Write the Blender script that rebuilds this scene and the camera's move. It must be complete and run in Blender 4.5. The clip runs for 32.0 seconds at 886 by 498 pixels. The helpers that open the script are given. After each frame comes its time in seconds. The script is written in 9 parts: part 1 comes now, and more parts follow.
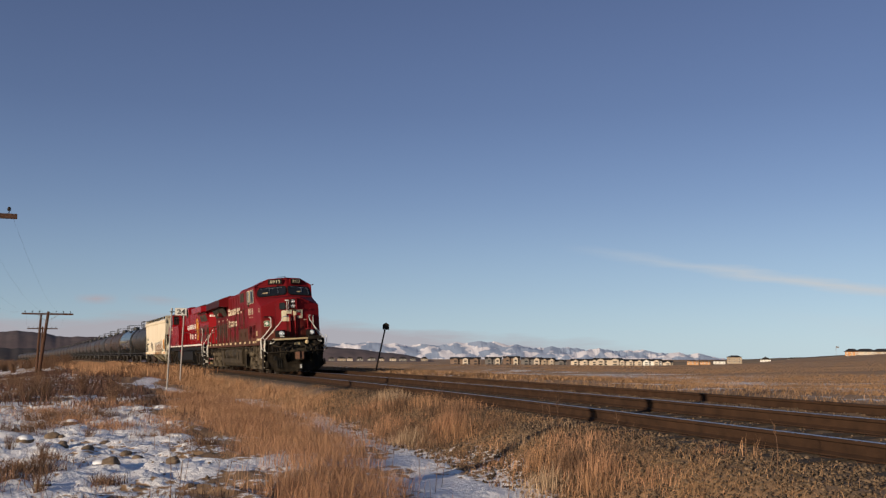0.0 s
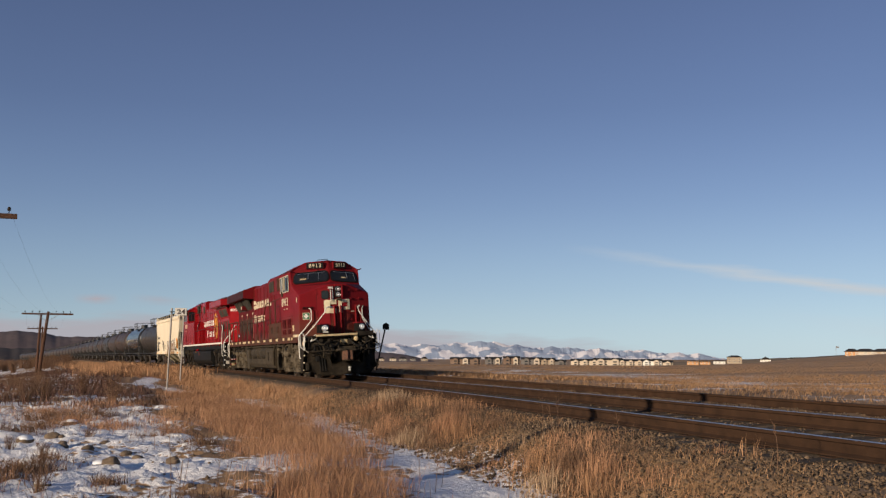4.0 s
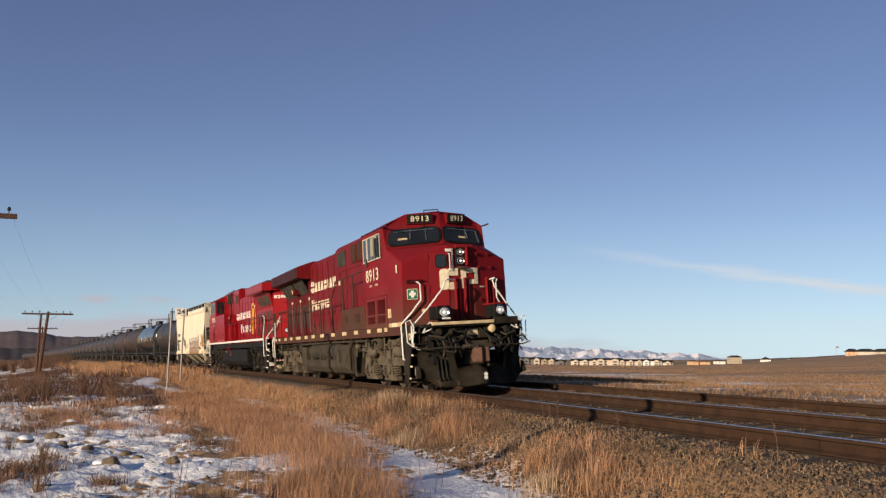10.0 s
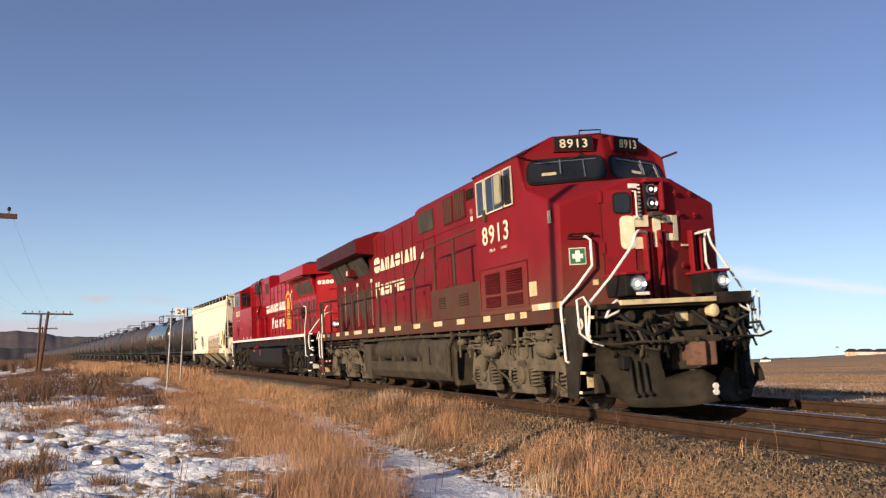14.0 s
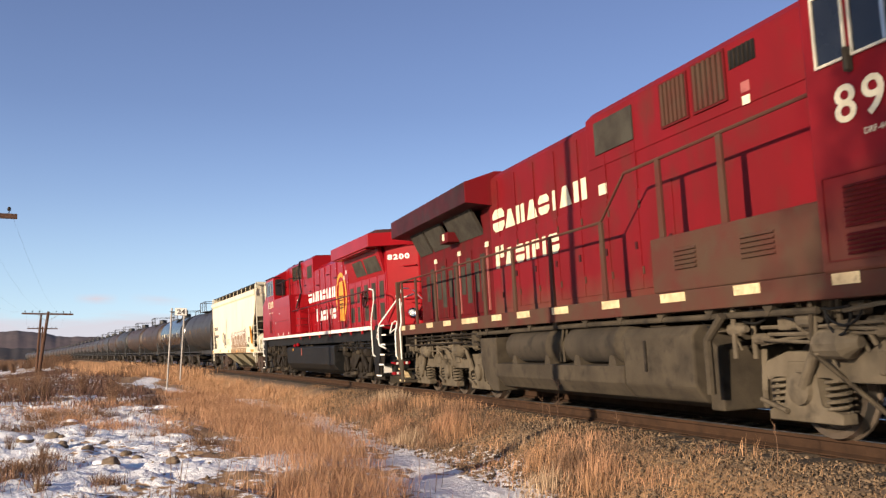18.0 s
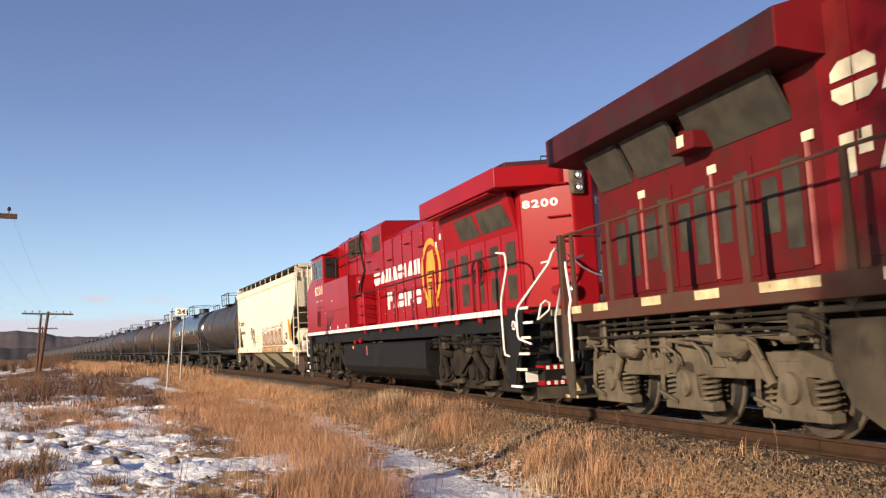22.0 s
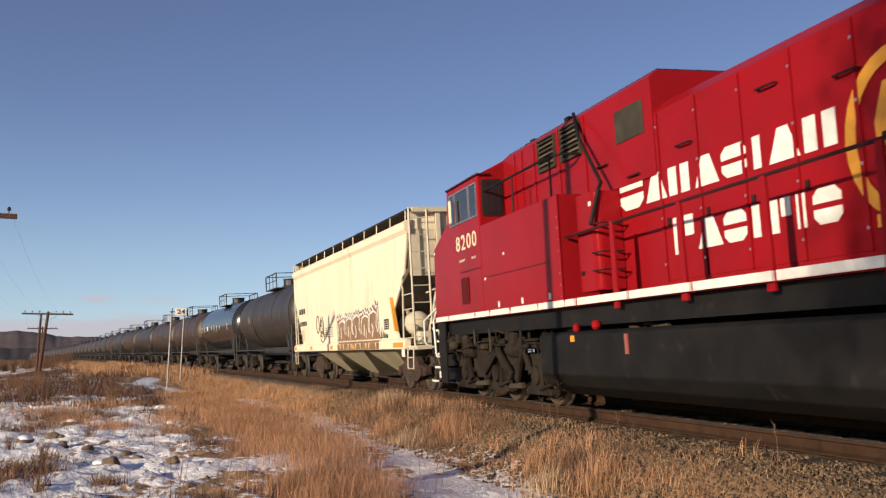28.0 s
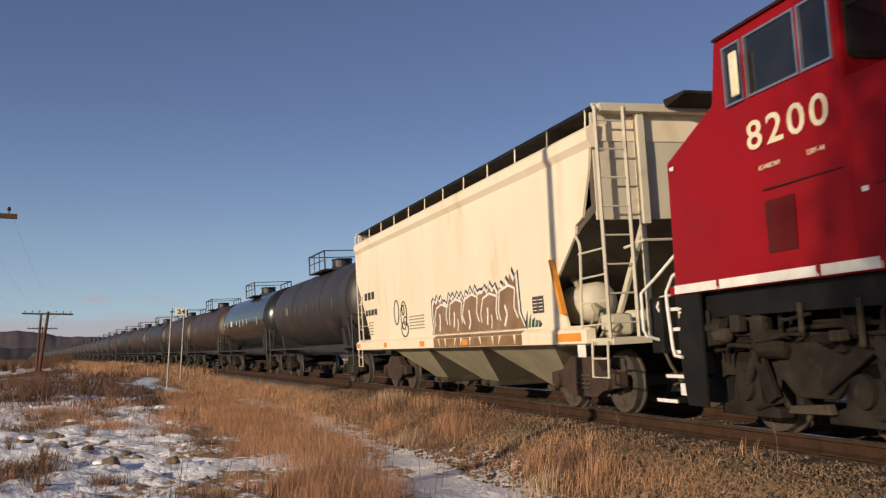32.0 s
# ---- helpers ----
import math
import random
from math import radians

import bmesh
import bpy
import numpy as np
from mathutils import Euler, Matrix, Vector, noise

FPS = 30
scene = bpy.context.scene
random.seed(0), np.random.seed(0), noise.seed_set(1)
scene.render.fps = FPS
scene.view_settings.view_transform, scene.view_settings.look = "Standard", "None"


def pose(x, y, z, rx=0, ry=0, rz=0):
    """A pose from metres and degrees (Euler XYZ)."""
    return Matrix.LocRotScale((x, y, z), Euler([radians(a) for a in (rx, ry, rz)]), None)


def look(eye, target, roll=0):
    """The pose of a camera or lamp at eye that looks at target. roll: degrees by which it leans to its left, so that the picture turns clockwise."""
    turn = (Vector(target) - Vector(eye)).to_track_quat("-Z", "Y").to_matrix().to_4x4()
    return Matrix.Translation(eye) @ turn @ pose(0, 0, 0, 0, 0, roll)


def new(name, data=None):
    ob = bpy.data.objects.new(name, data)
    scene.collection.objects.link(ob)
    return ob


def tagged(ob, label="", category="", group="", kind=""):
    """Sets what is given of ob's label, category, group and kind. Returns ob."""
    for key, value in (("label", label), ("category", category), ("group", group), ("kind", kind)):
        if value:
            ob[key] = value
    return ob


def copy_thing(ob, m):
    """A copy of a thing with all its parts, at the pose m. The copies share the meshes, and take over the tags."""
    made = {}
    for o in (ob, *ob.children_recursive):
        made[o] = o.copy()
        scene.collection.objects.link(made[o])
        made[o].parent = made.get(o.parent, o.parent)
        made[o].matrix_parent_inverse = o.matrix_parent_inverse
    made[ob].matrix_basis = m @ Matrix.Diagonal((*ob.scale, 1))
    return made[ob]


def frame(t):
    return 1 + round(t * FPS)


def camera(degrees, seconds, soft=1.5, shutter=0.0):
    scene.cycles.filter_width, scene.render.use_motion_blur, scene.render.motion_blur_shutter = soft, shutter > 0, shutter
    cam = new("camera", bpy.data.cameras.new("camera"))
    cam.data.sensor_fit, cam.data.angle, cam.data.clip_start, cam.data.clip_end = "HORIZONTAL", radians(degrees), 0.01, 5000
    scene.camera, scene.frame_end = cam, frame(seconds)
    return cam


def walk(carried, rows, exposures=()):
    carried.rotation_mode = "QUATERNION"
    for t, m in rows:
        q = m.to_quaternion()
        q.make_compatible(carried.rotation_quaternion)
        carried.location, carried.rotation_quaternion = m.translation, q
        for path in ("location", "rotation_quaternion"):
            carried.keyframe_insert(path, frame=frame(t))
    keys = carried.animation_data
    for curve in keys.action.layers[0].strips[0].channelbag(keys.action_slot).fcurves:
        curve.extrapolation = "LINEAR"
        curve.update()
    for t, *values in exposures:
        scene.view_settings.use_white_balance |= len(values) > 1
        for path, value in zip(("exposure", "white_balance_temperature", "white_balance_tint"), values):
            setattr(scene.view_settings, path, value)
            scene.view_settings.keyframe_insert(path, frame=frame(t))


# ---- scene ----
EXPO = [(0, -0.25), (3, -0.22), (6, -0.15), (9, 0.0), (11, 0.11), (13, 0.31), (17, 0.58), (19, 0.59), (24, 0.5), (28, 0.2), (30, 0.1), (31, -0.02), (32, -0.17)]
FOV = 50.65
YAW, PITCH, ROLL = radians(75.475), radians(6.578), 0.14
EYE = Vector((0, 0, 0.763))
cam = camera(FOV, 32.0, soft=1.3, shutter=0.35)
AIM = EYE + Vector((-math.sin(YAW) * math.cos(PITCH), math.cos(YAW) * math.cos(PITCH), math.sin(PITCH)))
walk(cam, [(0, look(EYE, AIM, ROLL)), (32, look(EYE, AIM, ROLL))], EXPO)

# ---- light: a low sun behind the camera, clear winter sky
SUN_AZ, SUN_EL = radians(-57.5), radians(11.5)
sun = new("sun", bpy.data.lights.new("sun", "SUN"))
sun.data.energy, sun.data.angle, sun.data.color = 5.0, radians(0.53), (1.0, 0.81, 0.60)
to_sun = Vector((math.cos(SUN_AZ) * math.cos(SUN_EL), math.sin(SUN_AZ) * math.cos(SUN_EL), math.sin(SUN_EL)))
sun.matrix_world = Matrix.Translation((0, -30, 40)) @ to_sun.to_track_quat("Z", "Y").to_matrix().to_4x4()

world = bpy.data.worlds.new("sky")
scene.world = world
world.use_nodes = True


def sky_nodes():
    nt = world.node_tree
    N, L = nt.nodes, nt.links
    bg = N["Background"]
    sky = N.new("ShaderNodeTexSky")
    sky.sky_type, sky.sun_disc = "NISHITA", False
    sky.sun_elevation, sky.sun_rotation = SUN_EL, math.atan2(to_sun.x, to_sun.y)
    sky.altitude, sky.air_density, sky.dust_density, sky.ozone_density = 1500, 1.0, 1.2, 3.0
    co = N.new("ShaderNodeTexCoord")
    sep = N.new("ShaderNodeSeparateXYZ")
    L.new(co.outputs["Generated"], sep.inputs[0])

    def mth(op, a, b=None, clamp=False):
        n = N.new("ShaderNodeMath")
        n.operation, n.use_clamp = op, clamp
        for i, v in enumerate((a, b)):
            if v is None:
                continue
            if isinstance(v, (int, float)):
                n.inputs[i].default_value = v
            else:
                L.new(v, n.inputs[i])
        return n.outputs[0]

    az = mth("ARCTAN2", mth("MULTIPLY", sep.outputs[0], -1.0), sep.outputs[1])  # radians left of +y
    el = mth("ARCSINE", sep.outputs[2])
    comb = N.new("ShaderNodeCombineXYZ")
    L.new(mth("MULTIPLY", az, 9.0), comb.inputs[0])
    L.new(mth("MULTIPLY", el, 70.0), comb.inputs[1])
    noi = N.new("ShaderNodeTexNoise")
    noi.inputs["Scale"].default_value, noi.inputs["Detail"].default_value, noi.inputs["Roughness"].default_value = 1.0, 5.0, 0.55
    L.new(comb.outputs[0], noi.inputs["Vector"])

    def band(value, mid, half):
        # 1 at mid, 0 at mid +- half
        return mth("SUBTRACT", 1.0, mth("DIVIDE", mth("ABSOLUTE", mth("SUBTRACT", value, mid)), half), True)

    nz = mth("SUBTRACT", noi.outputs[0], 0.5)
    # thin cirrus streak that sinks towards the north
    line = mth("SUBTRACT", el, mth("ADD", mth("MULTIPLY", mth("SUBTRACT", az, 0.95), 0.17), 0.076))
    streak = mth("MULTIPLY", band(mth("ADD", line, mth("MULTIPLY", nz, 0.02)), 0.0, 0.0075), mth("MULTIPLY", mth("SUBTRACT", 1.19, az), 4.0, True))
    line2 = mth("SUBTRACT", el, mth("ADD", mth("MULTIPLY", mth("SUBTRACT", az, 0.9), 0.2), 0.03))
    streak2 = mth("MULTIPLY", band(mth("ADD", line2, mth("MULTIPLY", nz, 0.02)), 0.0, 0.012), mth("MULTIPLY", mth("SUBTRACT", 1.0, az), 4.0, True))
    # cloud bank over the mountains
    top = mth("MINIMUM", mth("MULTIPLY", mth("SUBTRACT", az, 0.96), 0.085), 0.044)
    bank = mth("MULTIPLY", mth("SUBTRACT", mth("ADD", top, mth("MULTIPLY", nz, 0.035)), el), 70.0, True)
    bank = mth("MULTIPLY", bank, mth("MULTIPLY", mth("SUBTRACT", az, 0.98), 4.0, True))
    # two small clouds in the south-west
    puff = mth("MULTIPLY", band(az, 1.672, 0.022), band(mth("ADD", el, mth("MULTIPLY", nz, 0.006)), 0.0572, 0.006))
    puff2 = mth("MULTIPLY", mth("MULTIPLY", band(az, 1.612, 0.03), band(mth("ADD", el, mth("MULTIPLY", nz, 0.02)), 0.0572, 0.007)), 0.5)
    tint = N.new("ShaderNodeMix")
    tint.data_type = "RGBA"
    ramp = N.new("ShaderNodeValToRGB")
    ramp.color_ramp.interpolation = "B_SPLINE"
    L.new(mth("DIVIDE", el, 1.0, True), ramp.inputs[0])
    stops = ramp.color_ramp.elements
    stops[0].position, stops[0].color = 0.0, (0.73, 0.92, 1.0, 1)
    stops[1].position, stops[1].color = 1.0, (0.082, 0.12, 0.26, 1)
    for p, c in ((0.07, (0.52, 0.72, 0.94, 1)), (0.16, (0.29, 0.42, 0.71, 1)), (0.26, (0.182, 0.265, 0.51, 1)), (0.42, (0.118, 0.165, 0.345, 1))):
        e = stops.new(p)
        e.color = c
    gain = N.new("ShaderNodeVectorMath")
    gain.operation = "SCALE"
    L.new(ramp.outputs[0], gain.inputs[0])
    turn = N.new("ShaderNodeMapRange")
    L.new(az, turn.inputs[0])
    for i, x in ((1, 0.9), (2, 1.75), (3, 11.9), (4, 8.9)):
        turn.inputs[i].default_value = x
    L.new(turn.outputs[0], gain.inputs["Scale"])
    deep = N.new("ShaderNodeMix")
    deep.data_type = "RGBA"
    ahead = mth("ADD", mth("MULTIPLY", sep.outputs[0], -math.sin(YAW)), mth("MULTIPLY", sep.outputs[1], math.cos(YAW)))
    share = N.new("ShaderNodeMapRange")
    L.new(ahead, share.inputs[0])
    for i, x in ((1, -0.35), (2, 0.4), (3, 0.1), (4, 0.75)):
        share.inputs[i].default_value = x
    L.new(share.outputs[0], deep.inputs["Factor"])
    L.new(sky.outputs[0], deep.inputs["A"])
    L.new(gain.outputs[0], deep.inputs["B"])
    L.new(deep.outputs["Result"], tint.inputs["A"])
    tint.inputs["B"].default_value = CLOUD_WHITE
    m1 = mth("ADD", mth("MULTIPLY", streak, 0.85), mth("MULTIPLY", streak2, 0.3), True)
    L.new(m1, tint.inputs["Factor"])
    tint2 = N.new("ShaderNodeMix")
    tint2.data_type = "RGBA"
    L.new(tint.outputs["Result"], tint2.inputs["A"])
    tint2.inputs["B"].default_value = CLOUD_GREY
    m2 = mth("ADD", mth("ADD", mth("MULTIPLY", bank, 0.85), puff), puff2, True)
    L.new(m2, tint2.inputs["Factor"])
    L.new(tint2.outputs["Result"], bg.inputs["Color"])
    bg.inputs["Strength"].default_value = SKY


SKY = 0.085
CLOUD_WHITE = (7.6, 8.0, 8.4, 1)
CLOUD_GREY = (5.7, 5.3, 5.8, 1)
sky_nodes()


# ---- materials
def mat(name, c1, c2, scale=3.0, rough=0.7, metal=0.0, bump=0.15, fine=40.0, detail=5.0, dirt=None, dirt_from=0.5, spread=(0.35, 0.65), stretch=(1, 1, 1), rough2=None, zdust=None, island=0.0, spec=0.5):
    """Two colours mixed by noise, fine grain in the relief, patches of dirt, dust that has settled below a height."""
    m = bpy.data.materials.new(name)
    m.use_nodes = True
    N, L = m.node_tree.nodes, m.node_tree.links
    b = N["Principled BSDF"]
    co = N.new("ShaderNodeTexCoord")
    mp = N.new("ShaderNodeMapping")
    mp.inputs["Scale"].default_value = stretch
    L.new(co.outputs["Object"], mp.inputs["Vector"])

    def noise_of(s, d):
        n = N.new("ShaderNodeTexNoise")
        n.inputs["Scale"].default_value, n.inputs["Detail"].default_value = s, d
        L.new(mp.outputs[0], n.inputs["Vector"])
        return n.outputs[0]

    def ramp(v, a, c):
        r = N.new("ShaderNodeMapRange")
        r.inputs[1].default_value, r.inputs[2].default_value = a, c
        L.new(v, r.inputs[0])
        return r.outputs[0]

    def mix(f, a, c):
        x = N.new("ShaderNodeMix")
        x.data_type = "RGBA"
        L.new(f, x.inputs["Factor"])
        for s, v in (("A", a), ("B", c)):
            if isinstance(v, tuple):
                x.inputs[s].default_value = (*v[:3], 1)
            else:
                L.new(v, x.inputs[s])
        return x.outputs["Result"]

    big, small = noise_of(scale, detail), noise_of(fine, 3.0)
    col = mix(ramp(big, *spread), tuple(c1), tuple(c2))
    if dirt:
        col = mix(ramp(noise_of(scale * 2.3, 6.0), dirt_from, dirt_from + 0.25), col, tuple(dirt))
    if zdust:
        # zdust: colour, height of full dust, height of none, greatest share
        sp = N.new("ShaderNodeSeparateXYZ")
        L.new(co.outputs["Object"], sp.inputs[0])
        ad = N.new("ShaderNodeMath")
        ad.operation = "MULTIPLY_ADD"
        L.new(big, ad.inputs[0])
        ad.inputs[1].default_value = 0.9
        L.new(sp.outputs[2], ad.inputs[2])
        r = N.new("ShaderNodeMapRange")
        r.inputs[1].default_value, r.inputs[2].default_value = zdust[2] + 0.45, zdust[1] + 0.45
        r.inputs[4].default_value = zdust[3]
        L.new(ad.outputs[0], r.inputs[0])
        col = mix(r.outputs[0], col, tuple(zdust[0]))
    if island:
        g = N.new("ShaderNodeNewGeometry")
        hs = N.new("ShaderNodeHueSaturation")
        L.new(ramp2(N, L, g.outputs["Random Per Island"], 1 - island, 1 + island), hs.inputs["Value"])
        L.new(col, hs.inputs["Color"])
        col = hs.outputs[0]
    L.new(col, b.inputs["Base Color"])
    if rough2 is None:
        rough2 = min(1.0, rough + 0.15)
    L.new(ramp2(N, L, big, rough, rough2), b.inputs["Roughness"])
    b.inputs["Metallic"].default_value = metal
    b.inputs["Specular IOR Level"].default_value = spec
    if bump:
        bp = N.new("ShaderNodeBump")
        bp.inputs["Strength"].default_value, bp.inputs["Distance"].default_value = bump, 0.02
        L.new(small, bp.inputs["Height"])
        L.new(bp.outputs[0], b.inputs["Normal"])
    return m


def ramp2(N, L, v, a, c):
    r = N.new("ShaderNodeMapRange")
    r.inputs[3].default_value, r.inputs[4].default_value = a, c
    L.new(v, r.inputs[0])
    return r.outputs[0]


def glow(name, color, strength):
    m = bpy.data.materials.new(name)
    m.use_nodes = True
    b = m.node_tree.nodes["Principled BSDF"]
    b.inputs["Base Color"].default_value = (0.9, 0.9, 0.9, 1)
    b.inputs["Emission Color"].default_value = (*color, 1)
    b.inputs["Emission Strength"].default_value = strength
    b.inputs["Roughness"].default_value = 0.1
    return m


DUST = (0.092, 0.06, 0.038)
M = dict(
    red_dusty=mat("red_dusty", (0.168, 0.0085, 0.0125), (0.134, 0.0100, 0.0125), 1.2, 0.45, spec=0.07, bump=0.03, fine=25, dirt=(0.105, 0.020, 0.016), dirt_from=0.52, zdust=(DUST, 1.55, 2.05, 0.7), stretch=(1, 1, 0.5)),
    red_clean=mat("red_clean", (0.27, 0.0075, 0.012), (0.23, 0.008, 0.012), 1.0, 0.2, rough2=0.3, spec=0.05, bump=0.02, fine=25, dirt=(0.22, 0.012, 0.016), dirt_from=0.6),
    red_soot=mat("red_soot", (0.062, 0.009, 0.010), (0.028, 0.009, 0.009), 1.3, 0.5, spec=0.15, bump=0.05, dirt=(0.03, 0.02, 0.018), dirt_from=0.5),
    red_cab=mat("red_cab", (0.20, 0.010, 0.015), (0.165, 0.011, 0.015), 1.2, 0.45, spec=0.07, bump=0.03, fine=25, dirt=(0.15, 0.014, 0.016), dirt_from=0.58, zdust=(DUST, 1.65, 2.6, 0.7)),
    chrome=mat("chrome", (0.72, 0.71, 0.69), (0.6, 0.59, 0.57), 5, 0.15, metal=1.0, bump=0.0),
    plough=mat("plough_dust", (0.052, 0.041, 0.029), (0.027, 0.022, 0.016), 2.5, 0.85, spec=0.2, bump=0.2, dirt=(0.025, 0.02, 0.017), dirt_from=0.5),
    truck_dust=mat("truck_dust", (0.132, 0.107, 0.075), (0.085, 0.068, 0.047), 2.4, 0.85, spec=0.2, bump=0.2, dirt=(0.048, 0.038, 0.028), dirt_from=0.54),
    rust_red=mat("rust_red", (0.14, 0.062, 0.036), (0.085, 0.045, 0.03), 5, 0.8, bump=0.3, dirt=(0.04, 0.028, 0.02), dirt_from=0.55),
    sill_brown=mat("sill_brown", (0.072, 0.040, 0.026), (0.085, 0.026, 0.02), 1.4, 0.75, spec=0.15, bump=0.1, dirt=(0.07, 0.045, 0.03)),
    grime=mat("grime", (0.066, 0.052, 0.035), (0.042, 0.033, 0.023), 2.2, 0.85, spec=0.25, bump=0.25, dirt=(0.024, 0.019, 0.014), dirt_from=0.52),
    # grimy red, taken darker to carry the shade below the radiator wing
    red_dim=mat("red_grimy_shaded", (0.112, 0.009, 0.011), (0.078, 0.010, 0.011), 1.6, 0.6, spec=0.07, bump=0.05, dirt=(0.05, 0.02, 0.015), dirt_from=0.5, stretch=(1, 1, 0.4)),
    faded_yellow=mat("faded_yellow", (0.24, 0.15, 0.07), (0.15, 0.09, 0.05), 6, 0.6, bump=0.02),
    red_nose=mat("red_nose", (0.225, 0.010, 0.015), (0.185, 0.011, 0.015), 1.4, 0.42, spec=0.15, bump=0.03, fine=25, dirt=(0.12, 0.014, 0.014), dirt_from=0.56),
    faded_pink=mat("faded_red", (0.34, 0.10, 0.085), (0.27, 0.07, 0.06), 4, 0.55, bump=0.03, dirt=(0.15, 0.03, 0.025), dirt_from=0.55),
    grime_dark=mat("grime_dark", (0.032, 0.026, 0.020), (0.015, 0.012, 0.010), 2.5, 0.75, spec=0.12, bump=0.2, dirt=(0.05, 0.04, 0.03), dirt_from=0.58),
    black=mat("black", (0.008, 0.008, 0.008), (0.014, 0.013, 0.012), 2.0, 0.55, spec=0.16, bump=0.08, dirt=(0.035, 0.029, 0.024), dirt_from=0.6),
    tank_black=mat("tank_black", (0.020, 0.020, 0.021), (0.035, 0.033, 0.031), 1.1, 0.42, bump=0.06, dirt=(0.055, 0.046, 0.038), dirt_from=0.6),
    white=mat("white", (0.80, 0.78, 0.72), (0.70, 0.67, 0.60), 6, 0.5, bump=0.03),
    cream=mat("cream", (0.78, 0.70, 0.50), (0.66, 0.57, 0.38), 7, 0.5, bump=0.05, dirt=(0.45, 0.3, 0.18), dirt_from=0.62),
    stripe=mat("stripe", (0.72, 0.58, 0.33), (0.5, 0.36, 0.2), 6, 0.5, bump=0.05, dirt=(0.3, 0.2, 0.11), dirt_from=0.55),
    glass=mat("dark_glass", (0.012, 0.014, 0.018), (0.02, 0.022, 0.026), 2, 0.06, bump=0.0, rough2=0.1),
    steel=mat("steel", (0.62, 0.61, 0.60), (0.5, 0.49, 0.48), 5, 0.3, metal=0.9, bump=0.03),
    mesh_grey=mat("mesh_grey", (0.060, 0.054, 0.042), (0.036, 0.031, 0.025), 3, 0.8, spec=0.15, bump=0.5, fine=120),
    wheel=mat("wheel", (0.10, 0.075, 0.055), (0.06, 0.048, 0.038), 4, 0.65, metal=0.3, bump=0.1),
    tread=mat("tread", (0.55, 0.53, 0.5), (0.4, 0.38, 0.36), 5, 0.28, metal=0.95, bump=0.02),
    green=mat("green", (0.02, 0.13, 0.06), (0.03, 0.16, 0.08), 5, 0.5, bump=0.02),
    gold=mat("gold", (0.72, 0.33, 0.03), (0.62, 0.26, 0.02), 5, 0.45, bump=0.03),
    hop_cream=mat("hopper_cream", (0.82, 0.715, 0.54), (0.77, 0.66, 0.485), 0.8, 0.5, bump=0.05, dirt=(0.62, 0.50, 0.31), dirt_from=0.58, stretch=(1, 1, 0.35)),
    hop_grey=mat("hopper_grey", (0.34, 0.30, 0.20), (0.27, 0.235, 0.155), 1.5, 0.6, bump=0.06, dirt=(0.2, 0.16, 0.10), dirt_from=0.6),
    hop_end=mat("hopper_end", (0.60, 0.545, 0.42), (0.52, 0.47, 0.355), 1.5, 0.55, bump=0.05, dirt=(0.34, 0.28, 0.19), dirt_from=0.6),
    # floor sheets under the hopper's ends: shade there is put into the brown
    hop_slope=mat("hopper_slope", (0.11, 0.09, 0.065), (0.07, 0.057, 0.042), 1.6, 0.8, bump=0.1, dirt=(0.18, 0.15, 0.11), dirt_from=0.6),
    # bogie rust, its colour darkened for the shade under the hopper
    rust_dark=mat("rust_dark", (0.058, 0.030, 0.020), (0.034, 0.020, 0.014), 4, 0.8, bump=0.3, dirt=(0.022, 0.015, 0.011), dirt_from=0.55),
    spray_tan=mat("spray_tan", (0.30, 0.185, 0.085), (0.22, 0.125, 0.055), 1.6, 0.6, bump=0.02, dirt=(0.17, 0.095, 0.05), dirt_from=0.45),
    spray_brown=mat("spray_brown", (0.20, 0.115, 0.06), (0.27, 0.17, 0.1), 3, 0.6, bump=0.02),
    ink=mat("ink", (0.03, 0.025, 0.025), (0.045, 0.04, 0.04), 5, 0.6, bump=0.0),
    orange=mat("orange", (0.75, 0.30, 0.03), (0.65, 0.25, 0.03), 5, 0.5, bump=0.02),
    tank_a=mat("tank_grey_brown", (0.036, 0.030, 0.026), (0.024, 0.021, 0.019), 0.9, 0.40, rough2=0.58, spec=0.5, bump=0.06, dirt=(0.058, 0.044, 0.033), dirt_from=0.55, stretch=(1, 1, 0.4)),
    tank_b=mat("tank_gloss_black", (0.018, 0.018, 0.020), (0.026, 0.025, 0.025), 1.0, 0.13, spec=0.5, bump=0.02, dirt=(0.045, 0.037, 0.03), dirt_from=0.64, stretch=(1, 1, 0.4)),
    tank_c=mat("tank_rusty", (0.050, 0.031, 0.023), (0.032, 0.023, 0.019), 1.2, 0.45, rough2=0.6, spec=0.5, bump=0.08, dirt=(0.14, 0.062, 0.03), dirt_from=0.55, stretch=(1, 1, 0.35)),
    pole=mat("pole_wood", (0.10, 0.045, 0.024), (0.065, 0.032, 0.02), 3, 0.85, bump=0.4, fine=30, stretch=(6, 6, 0.6)),
    post_grey=mat("galvanised_post", (0.36, 0.34, 0.32), (0.27, 0.25, 0.24), 4, 0.55, metal=0.4, bump=0.1, dirt=(0.16, 0.10, 0.07), dirt_from=0.6),
    rail_rust=mat("rail_rust", (0.056, 0.029, 0.016), (0.036, 0.019, 0.011), 5, 0.85, spec=0.2, bump=0.25, dirt=(0.022, 0.013, 0.009), dirt_from=0.6),
    rail_top=mat("rail_top", (0.62, 0.61, 0.60), (0.5, 0.49, 0.48), 4, 0.3, metal=1.0, bump=0.02, stretch=(1, 6, 1)),
    tie=mat("tie_wood", (0.045, 0.031, 0.022), (0.026, 0.019, 0.014), 3, 0.9, bump=0.4, stretch=(8, 1, 1)),
